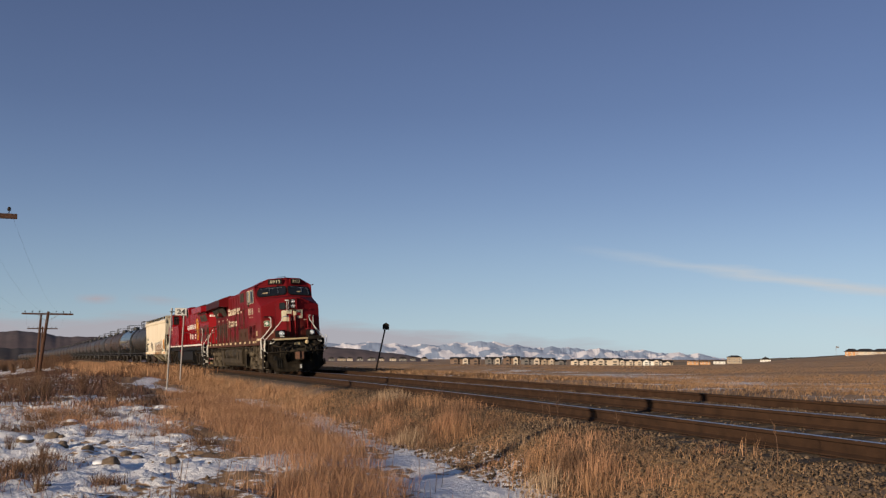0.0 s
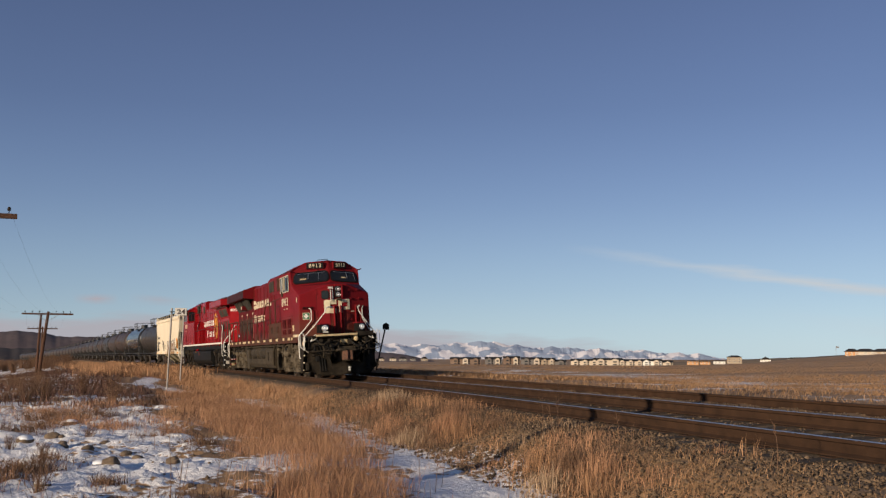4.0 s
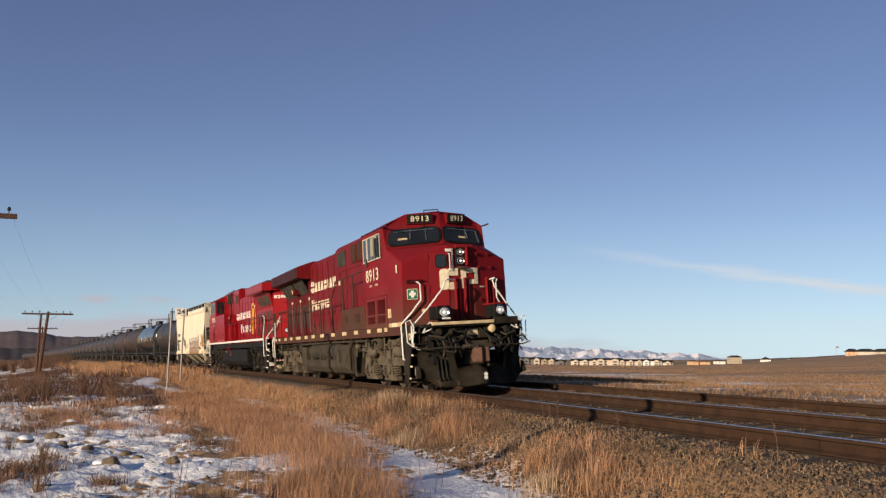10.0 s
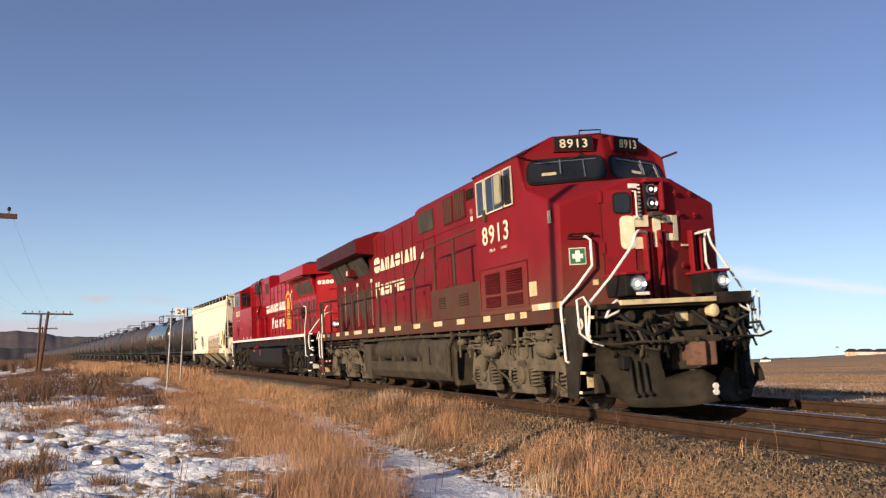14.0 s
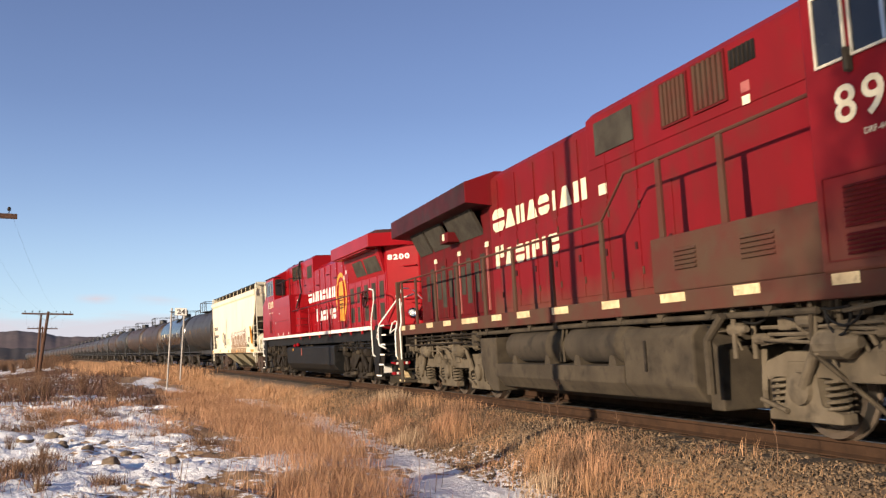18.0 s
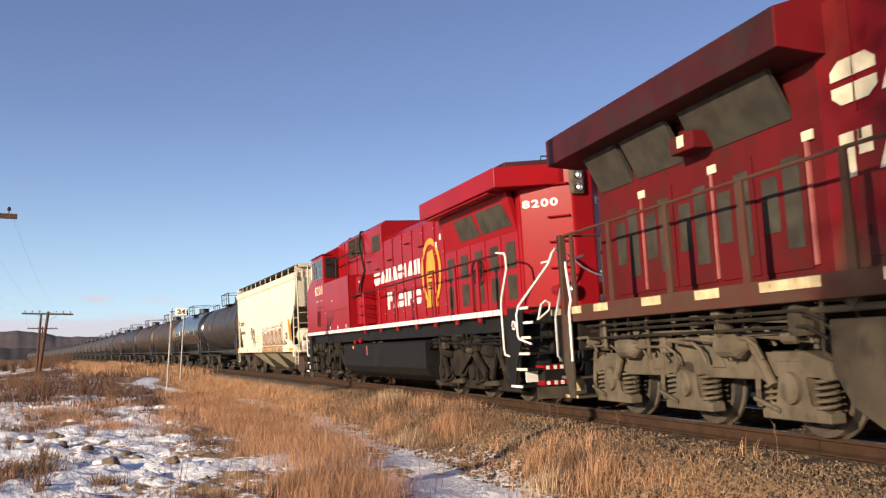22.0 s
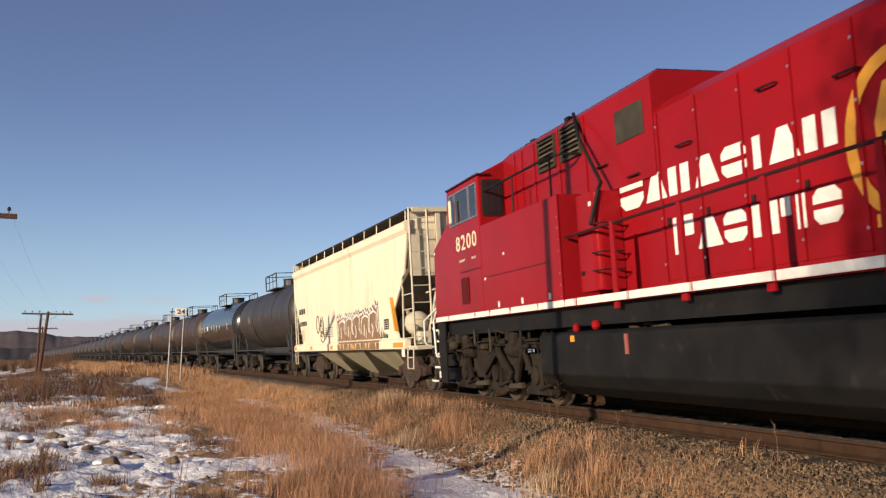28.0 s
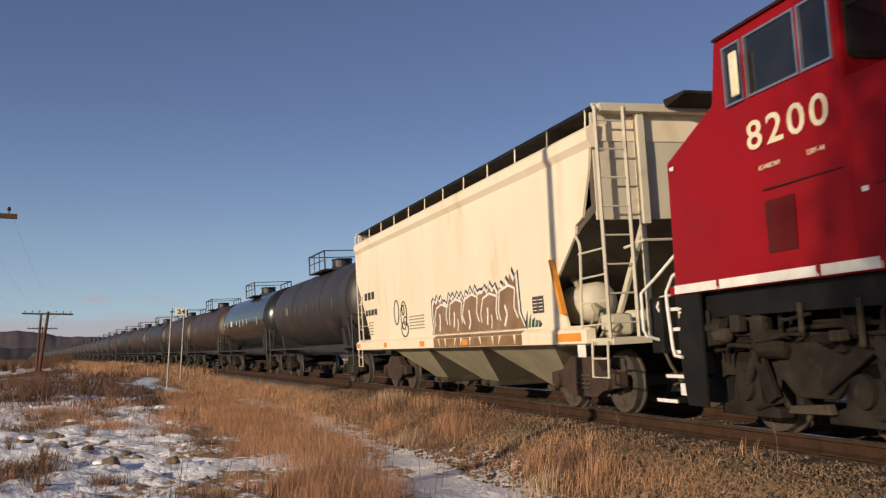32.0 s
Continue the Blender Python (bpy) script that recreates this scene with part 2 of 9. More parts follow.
    stone=mat("ballast_stone", (0.165, 0.112, 0.068), (0.09, 0.060, 0.037), 3, 0.9, bump=0.2, island=0.55),
    rock=mat("field_rock", (0.20, 0.145, 0.095), (0.11, 0.078, 0.052), 6, 0.85, bump=0.4, dirt=(0.06, 0.045, 0.035), dirt_from=0.6),
    snow=mat("snow", (0.86, 0.87, 0.90), (0.80, 0.82, 0.86), 4, 0.6, bump=0.3, fine=60),
    straw=mat("dry_grass", (0.45, 0.258, 0.138), (0.34, 0.184, 0.095), 0.6, 0.75, bump=0.0, island=0.45),
    straw_pale=mat("pale_grass", (0.455, 0.325, 0.21), (0.36, 0.24, 0.145), 0.8, 0.75, bump=0.0, island=0.4),
    straw_brown=mat("brown_grass", (0.45, 0.252, 0.142), (0.33, 0.172, 0.095), 0.9, 0.8, bump=0.0, island=0.5),
    straw_dull=mat("dull_grass", (0.32, 0.19, 0.10), (0.23, 0.132, 0.068), 0.25, 0.8, bump=0.0, island=0.5),
    scrub=mat("dark_scrub", (0.135, 0.070, 0.048), (0.085, 0.045, 0.034), 0.4, 0.85, bump=0.0, island=0.5),
    weed=mat("brown_weed", (0.20, 0.11, 0.062), (0.13, 0.075, 0.045), 1.0, 0.8, bump=0.0, island=0.4),
    bark=mat("bark", (0.09, 0.065, 0.05), (0.06, 0.045, 0.035), 6, 0.9, bump=0.4),
    plaster=mat("house_cream", (0.62, 0.53, 0.42), (0.55, 0.46, 0.36), 0.3, 0.8, bump=0.0),
    plaster_b=mat("house_tan", (0.42, 0.33, 0.24), (0.36, 0.28, 0.2), 0.3, 0.8, bump=0.0),
    plaster_c=mat("house_grey", (0.20, 0.18, 0.17), (0.16, 0.15, 0.14), 0.3, 0.8, bump=0.0),
    plaster_e=mat("house_brown", (0.24, 0.165, 0.12), (0.19, 0.13, 0.095), 0.3, 0.8, bump=0.0),
    plaster_d=mat("house_orange", (0.62, 0.33, 0.15), (0.55, 0.28, 0.12), 0.3, 0.8, bump=0.0),
    roof=mat("roof_shingle", (0.026, 0.022, 0.022), (0.016, 0.014, 0.014), 0.5, 0.9, bump=0.0),
    pane=mat("house_pane", (0.03, 0.035, 0.04), (0.02, 0.024, 0.03), 1, 0.1, bump=0.0),
    lamp_on=glow("lamp_on", (1.0, 0.96, 0.88), 0.35),
)


# ---- building helpers
def part(name, bm, material, parent=None, label="", smooth=False):
    me = bpy.data.meshes.new(name)
    if isinstance(bm, bmesh.types.BMesh):
        bmesh.ops.recalc_face_normals(bm, faces=bm.faces)
        bm.to_mesh(me)
        bm.free()
    else:
        me.from_pydata(*bm)
    mats = material if isinstance(material, (list, tuple)) else [material]
    for m in mats:
        me.materials.append(M[m] if isinstance(m, str) else m)
    if smooth:
        me.polygons.foreach_set("use_smooth", [True] * len(me.polygons))
    ob = new(name, me)
    ob.parent = parent
    if label:
        ob["label"] = label
    return ob


def same_mesh(name, ob, parent, m=None):
    """Another object on the same mesh."""
    o = new(name, ob.data)
    o.parent = parent
    if m is not None:
        o.matrix_basis = m
    return o


def bx(bm, x0, x1, y0, y1, z0, z1, bevel=0.0):
    v = [bm.verts.new(p) for p in ((x0, y0, z0), (x1, y0, z0), (x1, y1, z0), (x0, y1, z0), (x0, y0, z1), (x1, y0, z1), (x1, y1, z1), (x0, y1, z1))]
    fs = [bm.faces.new([v[i] for i in q]) for q in ((0, 3, 2, 1), (4, 5, 6, 7), (0, 1, 5, 4), (1, 2, 6, 5), (2, 3, 7, 6), (3, 0, 4, 7))]
    if bevel:
        bmesh.ops.bevel(bm, geom=list({e for f in fs for e in f.edges}), offset=bevel, segments=2, affect="EDGES", profile=0.5)
    return bm


def box(*a, bevel=0.0):
    return bx(bmesh.new(), *a, bevel=bevel)


def prism(bm, pts, axis, a, b, bevel=0.0):
    """A polygon swept along an axis. axis x: pts are (y, z); y: (x, z); z: (x, y)."""
    def put(p, t):
        return {"x": (t, p[0], p[1]), "y": (p[0], t, p[1]), "z": (p[0], p[1], t)}[axis]
    lo, hi = [bm.verts.new(put(p, a)) for p in pts], [bm.verts.new(put(p, b)) for p in pts]
    n = len(pts)
    fs = [bm.faces.new(lo[::-1]), bm.faces.new(hi)] + [bm.faces.new((lo[i], lo[(i + 1) % n], hi[(i + 1) % n], hi[i])) for i in range(n)]
    if bevel:
        bmesh.ops.bevel(bm, geom=list({e for f in fs for e in f.edges}), offset=bevel, segments=2, affect="EDGES", profile=0.5)
    return bm


def tube(bm, pts, r, n=8, r2=None, caps=True):
    """A round bar through points, tapering to r2."""
    pts = [Vector(p) for p in pts]
    rings, ref = [], None
    for i, p in enumerate(pts):
        d = (pts[min(i + 1, len(pts) - 1)] - pts[max(i - 1, 0)]).normalized()
        a = d.cross(Vector((0, 0, 1)) if abs(d.z) < 0.9 else Vector((0, 1, 0))).normalized() if ref is None else (ref - d * ref.dot(d)).normalized()
        ref = a
        b = d.cross(a)
        rr = r if r2 is None else r + (r2 - r) * i / (len(pts) - 1)
        rings.append([bm.verts.new(p + rr * (math.cos(2 * math.pi * k / n) * a + math.sin(2 * math.pi * k / n) * b)) for k in range(n)])
    for A, B in zip(rings, rings[1:]):
        for k in range(n):
            bm.faces.new((A[k], A[(k + 1) % n], B[(k + 1) % n], B[k]))
    if caps:
        bm.faces.new(rings[0][::-1])
        bm.faces.new(rings[-1])
    return bm


def lathe(bm, prof, axis="y", c=(0, 0, 0), n=20):
    """A profile (along, radius) turned about an axis through c."""
    rings = []
    for t, r in prof:
        ring = []
        for k in range(n):
            a = 2 * math.pi * k / n
            p = {"y": (r * math.cos(a), t, r * math.sin(a)), "x": (t, r * math.cos(a), r * math.sin(a)), "z": (r * math.cos(a), r * math.sin(a), t)}[axis]
            ring.append(bm.verts.new((p[0] + c[0], p[1] + c[1], p[2] + c[2])))
        rings.append(ring)
    for A, B in zip(rings, rings[1:]):
        for k in range(n):
            bm.faces.new((A[k], A[(k + 1) % n], B[(k + 1) % n], B[k]))
    bm.faces.new(rings[0][::-1])
    bm.faces.new(rings[-1])
    return bm


def plate(bm, q, u0, u1, v0, v1, out=0.01, thick=0.02):
    """A flat piece on the quad q (four corners), between shares u and v of its sides, standing out by `out`."""
    a, b, c, d = [Vector(p) for p in q]
    nrm = (b - a).cross(d - a).normalized()
    P = lambda u, v: (a * (1 - u) + b * u) * (1 - v) + (d * (1 - u) + c * u) * v
    base = [P(u0, v0), P(u1, v0), P(u1, v1), P(u0, v1)]
    lo, hi = [bm.verts.new(p + nrm * (out - thick)) for p in base], [bm.verts.new(p + nrm * out) for p in base]
    bm.faces.new(lo[::-1])
    bm.faces.new(hi)
    for i in range(4):
        bm.faces.new((lo[i], lo[(i + 1) % 4], hi[(i + 1) % 4], hi[i]))
    return bm


def round_plate(q, u0, u1, v0, v1, r, out=0.01, thick=0.02):
    """As plate(), with corners rounded by r metres."""
    a, b, c, d = [Vector(p) for p in q]
    nrm = (b - a).cross(d - a).normalized()
    ru, rv = r / (b - a).length, r / (d - a).length
    P = lambda u, v: (a * (1 - u) + b * u) * (1 - v) + (d * (1 - u) + c * u) * v
    pts = []
    for cu, cv, t0 in ((u1 - ru, v1 - rv, 0), (u0 + ru, v1 - rv, 90), (u0 + ru, v0 + rv, 180), (u1 - ru, v0 + rv, 270)):
        pts += [P(cu + ru * math.cos(radians(t0 + k * 22.5)), cv + rv * math.sin(radians(t0 + k * 22.5))) for k in range(5)]
    bm = bmesh.new()
    lo, hi = [bm.verts.new(p + nrm * (out - thick)) for p in pts], [bm.verts.new(p + nrm * out) for p in pts]
    bm.faces.new(lo[::-1])
    bm.faces.new(hi)
    for i in range(len(pts)):
        j = (i + 1) % len(pts)
        bm.faces.new((lo[i], lo[j], hi[j], hi[i]))
    return bm


def words(text, width, height, m, material, parent, name="lettering", depth=0.004, gap=1.0, bold=0.022):
    """Raised lettering in Blender's own font, of that width and height; m puts its lower left corner, its x along the line and y up."""
    cu = bpy.data.curves.new(name, "FONT")
    cu.body, cu.extrude, cu.resolution_u, cu.offset, cu.space_character = text, 0.01, 3, bold, gap
    tmp = bpy.data.objects.new(name, cu)
    scene.collection.objects.link(tmp)
    me = bpy.data.meshes.new_from_object(tmp.evaluated_get(bpy.context.evaluated_depsgraph_get()))
    bpy.data.objects.remove(tmp)
    bpy.data.curves.remove(cu)
    co = np.empty(len(me.vertices) * 3)
    me.vertices.foreach_get("co", co)
    co = co.reshape(-1, 3)
    lo, hi = co.min(0), co.max(0)
    co = (co - lo) / np.maximum(hi - lo, 1e-6) * np.array([width, height, depth])
    me.vertices.foreach_set("co", co.ravel())
    me.materials.clear()
    me.materials.append(M[material])
    me.transform(m)
    ob = new(name, me)
    ob.parent = parent
    return ob


def thing(name, label, category, group="", kind="", at=None):
    e = tagged(new(name), label, category, group, kind)
    if at is not None:
        e.matrix_basis = at
    return e


# ---- the line of the track: arc length s, from its point abreast of the camera; curvature in 1/km
KNOT_S = (-500, -450, -340, -260, -190, -130, -80, -40, 0, 30, 90)
KNOT_K = (-0.3, -0.3, -0.3, -0.25, -0.2, 0.55, -1.03, -1.42, -3.58, -3.61, -3.61)
TRACK_Y, CANT = 7.194, 0.0609
_s = np.arange(-640.0, 90.5, 0.5)
_k = np.interp(_s, KNOT_S, KNOT_K) * 0.001
_h = np.concatenate([[0], np.cumsum((_k[1:] + _k[:-1]) * 0.25)])
_i0 = 1280
_h -= _h[_i0]
_x = np.concatenate([[0], np.cumsum((np.cos(_h[1:]) + np.cos(_h[:-1])) * 0.25)])
_y = np.concatenate([[0], np.cumsum((np.sin(_h[1:]) + np.sin(_h[:-1])) * 0.25)])
_x, _y = _x - _x[_i0], _y - _y[_i0] + TRACK_Y


def cant(s):
    return CANT * min(1.0, max(0.0, (s + 260) / 160))


def on_track(s, v=0.0, z=0.0):
    """The place v metres from the track's middle towards the camera and z above the rails' tops."""
    x, y, h, c = np.interp(s, _s, _x), np.interp(s, _s, _y), np.interp(s, _s, _h), cant(s)
    lat, up = v * math.cos(c) + z * math.sin(c), z * math.cos(c) - v * math.sin(c)
    return Vector((x + math.sin(h) * lat, y - math.cos(h) * lat, up - 1.5 * max(0.0, (-s - 240) / 260) ** 1.5))


def track_offset(x, y):
    """How far (x, y) lies from the track's middle, positive on the camera's side (arrays)."""
    i = np.clip(np.searchsorted(_x, x), 1, len(_x) - 1)
    return (_y[i] - y) * np.cos(_h[i]), _s[i]


def fbm(x, y, seed=0, octaves=4):
    """Smooth noise of arrays, about -1 to 1."""
    rng = np.random.RandomState(seed)
    out, amp = np.zeros_like(x, dtype=float), 0.55
    for o in range(octaves):
        for _ in range(3):
            a, ph = rng.uniform(0, 2 * math.pi), rng.uniform(0, 6.28)
            f = 2.0 ** o * rng.uniform(0.8, 1.25)
            wob = 0.8 * np.sin(f * 0.7 * (x * math.sin(a) - y * math.cos(a)) + ph * 2.1)
            out += amp / 2.2 * np.sin(f * (x * math.cos(a) + y * math.sin(a)) + ph + wob)
        amp *= 0.55
    return out


def smooth(t):
    t = np.clip(t, 0, 1)
    return t * t * (3 - 2 * t)


def ground_z(x, y):
    x, y = np.asarray(x, float), np.asarray(y, float)
    v, s = track_offset(x, y)
    c = CANT * np.clip((s + 260) / 160, 0, 1)
    bed = -0.205 - v * np.tan(c) - 1.5 * np.clip((-s - 240) / 260, 0, 2) ** 1.5                      # top of the ballast, under the sleepers
    near = -0.78 + 0.05 * fbm(x * 0.5, y * 0.5, 3) + 0.03 * fbm(x * 2.4, y * 2.4, 4) + (0.11 * np.abs(fbm(x * 5.0, y * 5.0, 7, 3)) + 0.09 * np.abs(fbm(x * 2.2, y * 2.2, 8, 3))) * (0.35 * smooth((v - 3.0) / 1.0) + 0.65 * smooth((v - 5.8) / 1.2))
    # a dip on the left, and a gentle bank along the fence line far off
    near = near + 0.35 * smooth((-x - 38) / 30) * smooth((v - 2) / 4) * (1 - smooth((v - 9) / 8)) - 0.5 * smooth((v - 7) / 12) * smooth((-x - 25) / 40)
    d = np.hypot(x, y)
    far = -0.85 + 0.06 * fbm(x * 0.25, y * 0.25, 5)
    # the field beyond the track: rises to the north, falls away behind its crest
    th_ = np.arctan2(y, -x)
    rise = smooth((y - 40) / 160) * (5.7 * smooth((th_ - 0.42) / 0.45) - 0.9)
    far = far + rise - 7.0 * smooth((d - 210) / 300) * (1 - smooth((th_ - 0.5) / 0.12) * (1 - smooth((d - 500) / 300))) - 0.5 * smooth((d - 60) / 120) * (y < 40)
    w_near = smooth((v - 1.75) / 1.7)
    w_far = smooth((-v - 2.6) / 15.0)
    z = bed * (1 - w_near) * (1 - w_far) + near * w_near + far * w_far
    z = z + 0.02 * fbm(x * 5, y * 5, 6) * (np.abs(v) < 4)
    # far land behind the camera's side
    z = np.where((v > 0) & (d > 120), z - 6 * smooth((d - 120) / 400) * w_near, z)
    return z


# the lie of grass and snow on the near side
SNOW_PATH = ((-34, 1.7), (-28, 2.3), (-23.3, 2.9), (-19, 2.9), (-17, 3.0), (-15.4, 3.3), (-13, 3.2), (-10.3, 2.95), (-8, 2.6))
PATCH_FAR = ((-74, -2.0), (-60, -2.4), (-50, -2.9), (-44, -1.2), (-40, -0.2))
SNOW_SIDE = ((-13.8, 3.9), (-12.2, 4.0), (-11.2, 3.65), (-10, 3.5), (-9, 3.4))
PATCH_BANK = ((-12.2, 5.75), (-11.1, 6.0), (-10, 5.9), (-9, 5.95))


def line_distance(x, y, pts):
    """Distance in plan from (x, y) to a bent line (arrays)."""
    best = np.full(np.shape(x), 1e9)
    for (ax, ay), (bx, by) in zip(pts, pts[1:]):
        dx, dy = bx - ax, by - ay
        t = np.clip(((x - ax) * dx + (y - ay) * dy) / (dx * dx + dy * dy), 0, 1)
        best = np.minimum(best, np.hypot(x - ax - t * dx, y - ay - t * dy))
    return best


def left_edge(x):
    """The edge of the open snow, where the tall grass begins."""
    return np.interp(x, (-60, -40, -31, -25, -20, -16, -11, -8), (-4.5, -1.6, -0.9, -0.6, 0.25, 0.75, 0.75, 0.7)) + 0.25 * np.sin(x * 1.3) + 0.12 * np.sin(x * 3.1 + 1)


def snow_share(x, y):
    """How much snow lies: little on the ballast and in the tall grass, most in the open strip on the camera's side."""
    v, s = track_offset(x, y)
    n = fbm(x * 0.33, y * 0.33, 11) * 0.45 + fbm(x * 1.3, y * 1.3, 12) * 0.5 + fbm(x * 3.1, y * 3.1, 13) * 0.25
    open_strip = smooth((left_edge(x) - y) / 0.7)
    path = 1.2 - 0.75 * line_distance(x, y, SNOW_PATH) / (0.58 + 0.05 * np.clip(x + 21, 0, 10))
    patches = 1.4 - 0.6 * np.minimum(line_distance(x, y, PATCH_FAR) / 0.5, np.minimum(line_distance(x, y, PATCH_BANK) / 0.22, line_distance(x, y, SNOW_SIDE) / 0.3))
    beyond = smooth((-v - 3.0) / 2.0) * 0.56 * (1 - smooth((-v - 30) / 40)) + 0.16 * smooth((-v - 10) / 20)
    far_left = smooth((-x - 26) / 10) * smooth((v - 6) / 3) * 0.68
    under = (0.62 + 0.20 * smooth((x + 20) / 6)) * smooth((v - 2.7) / 0.8) * smooth((x + 44) / 8)
    share = np.maximum.reduce([under, open_strip * (1 - 0.3 * smooth((-x - 22) / 16)), np.clip(path, 0, 1), np.clip(patches, 0, 1), beyond, far_left])
    return np.clip(share - 0.34 + 0.46 * n * (share > 0.03), 0, 1) * (np.abs(v) > 2.3)


def graded(lo, hi, dense_lo, dense_hi, step, grow=1.16):
    a = list(np.arange(dense_lo, dense_hi + step / 2, step))
    st, x = step, dense_hi
    while x < hi:
        st *= grow
        x += st
        a.append(min(x, hi))
    st, x = step, dense_lo
    while x > lo:
        st *= grow
        x -= st
        a.insert(0, max(x, lo))
    return np.array(a)


def build_ground():
    xs, ys = graded(-4500, 2500, -34, -7, 0.1, 1.07), graded(-3000, 4500, -4.2, 9.0, 0.09, 1.07)
    X, Y = np.meshgrid(xs, ys, indexing="ij")
    Z = ground_z(X, Y)
    nx, ny = X.shape
    me = bpy.data.meshes.new("ground")
    me.vertices.add(nx * ny)
    me.vertices.foreach_set("co", np.stack([X, Y, Z], -1).ravel())
    i = (np.arange(nx - 1)[:, None] * ny + np.arange(ny - 1)[None]).ravel()
    quads = np.stack([i, i + ny, i + ny + 1, i + 1], 1)
    me.loops.add(quads.size)
    me.loops.foreach_set("vertex_index", quads.ravel())
    me.polygons.add(len(quads))
    me.polygons.foreach_set("loop_start", np.arange(len(quads)) * 4)
    me.polygons.foreach_set("use_smooth", [True] * len(quads))
    me.update(calc_edges=True)
    sn = me.attributes.new("snow", "FLOAT", "POINT")
    sn.data.foreach_set("value", snow_share(X, Y).ravel())
    st = me.attributes.new("gravel", "FLOAT", "POINT")
    v, _ = track_offset(X, Y)
    st.data.foreach_set("value", (smooth((2.6 - np.abs(v + 0.2)) / 0.9)).ravel())
    me.materials.append(ground_material())
    return tagged(new("ground", me), "dry prairie ground with patches of snow and a gravel track bed", "ground", kind="structure")


def ground_material():
    m = bpy.data.materials.new("prairie")
    m.use_nodes = True
    N, L = m.node_tree.nodes, m.node_tree.links
    b = N["Principled BSDF"]
    co = N.new("ShaderNodeTexCoord")

    def nz(s, d, rough=0.55):
        n = N.new("ShaderNodeTexNoise")
        n.inputs["Scale"].default_value, n.inputs["Detail"].default_value, n.inputs["Roughness"].default_value = s, d, rough
        L.new(co.outputs["Object"], n.inputs["Vector"])
        return n.outputs[0]

    def mr(v, a, c, lo=0.0, hi=1.0):
        r = N.new("ShaderNodeMapRange")
        for k, x in zip((1, 2, 3, 4), (a, c, lo, hi)):
            r.inputs[k].default_value = x
        L.new(v, r.inputs[0])
        return r.outputs[0]

    def mix(f, a, c):
        x = N.new("ShaderNodeMix")
        x.data_type = "RGBA"
        L.new(f, x.inputs["Factor"])
        for s, v in (("A", a), ("B", c)):
            if isinstance(v, tuple):
                x.inputs[s].default_value = (*v, 1)
            else:
                L.new(v, x.inputs[s])
        return x.outputs["Result"]

    def at(name):
        a = N.new("ShaderNodeAttribute")
        a.attribute_name = name
        return a.outputs["Fac"]

    big, mid, small, grit = nz(0.05, 6), nz(0.6, 6), nz(7.0, 6), nz(45.0, 4)
    grass = mix(mr(big, 0.4, 0.62), (0.42, 0.255, 0.125), (0.32, 0.19, 0.092))
    grass = mix(mr(mid, 0.5, 0.75), grass, (0.20, 0.118, 0.066))
    grass = mix(mr(small, 0.58, 0.75), grass, (0.14, 0.078, 0.046))
    gravel = mix(mr(small, 0.4, 0.65), (0.130, 0.088, 0.054), (0.072, 0.049, 0.031))
    gravel = mix(mr(grit, 0.5, 0.7), gravel, (0.21, 0.15, 0.095))
    soil = mix(at("gravel"), grass, gravel)
    ad = N.new("ShaderNodeMath")
    ad.operation = "ADD"
    L.new(at("snow"), ad.inputs[0])
    L.new(mr(small, 0.25, 0.75, -0.34, 0.34), ad.inputs[1])
    ad2 = N.new("ShaderNodeMath")
    ad2.operation = "ADD"
    L.new(ad.outputs[0], ad2.inputs[0])
    L.new(mr(mid, 0.25, 0.75, -0.2, 0.2), ad2.inputs[1])
    f = mr(ad2.outputs[0], 0.33, 0.46)
    col = mix(f, soil, mix(mr(mid, 0.4, 0.6), (0.95, 0.93, 0.91), (0.90, 0.88, 0.87)))
    L.new(col, b.inputs["Base Color"])
    L.new(mr(f, 0, 1, 0.95, 0.6), b.inputs["Roughness"])
    bp = N.new("ShaderNodeBump")
    bp.inputs["Distance"].default_value = 0.2
    L.new(mr(f, 0, 1, 0.25, 0.5), bp.inputs["Strength"])
    sm = N.new("ShaderNodeMath")
    sm.operation = "ADD"
    L.new(small, sm.inputs[0])
    L.new(mr(f, 0, 1, 0.0, 0.35), sm.inputs[1])
    L.new(sm.outputs[0], bp.inputs["Height"])
    L.new(bp.outputs[0], b.inputs["Normal"])
    return m


ground = build_ground()

# ---- the track
RAIL = ((-0.075, -0.18), (0.075, -0.18), (0.075, -0.165), (0.015, -0.14), (0.012, -0.05), (0.036, -0.035), (0.036, -0.006), (0.028, 0.0), (-0.028, 0.0), (-0.036, -0.006), (-0.036, -0.035), (-0.012, -0.05), (-0.015, -0.14), (-0.075, -0.165))


def rail_mesh(name, off, s0, s1, parent, dz=0.0, top="rail_top", label=""):
    s = s0
    rings = []
    while s <= s1:
        rings.append(s)
        s += 1.0 if s > -60 else 3.0
    verts, faces, mi, n = [], [], [], len(RAIL)
    for s in rings:
        verts += [on_track(s, off + a, b + dz)[:] for a, b in RAIL]
    for i in range(len(rings) - 1):
        for j in range(n):
            faces.append((i * n + j, i * n + (j + 1) % n, (i + 1) * n + (j + 1) % n, (i + 1) * n + j))
            mi.append(1 if j in (7,) else 0)
    ob = part(name, (verts, [], faces), ["rail_rust", top], parent, label)
    ob.data.polygons.foreach_set("material_index", mi)
    bm = bmesh.new()
    bm.from_mesh(ob.data)
    bmesh.ops.recalc_face_normals(bm, faces=bm.faces)
    bm.to_mesh(ob.data)
    bm.free()
    return ob


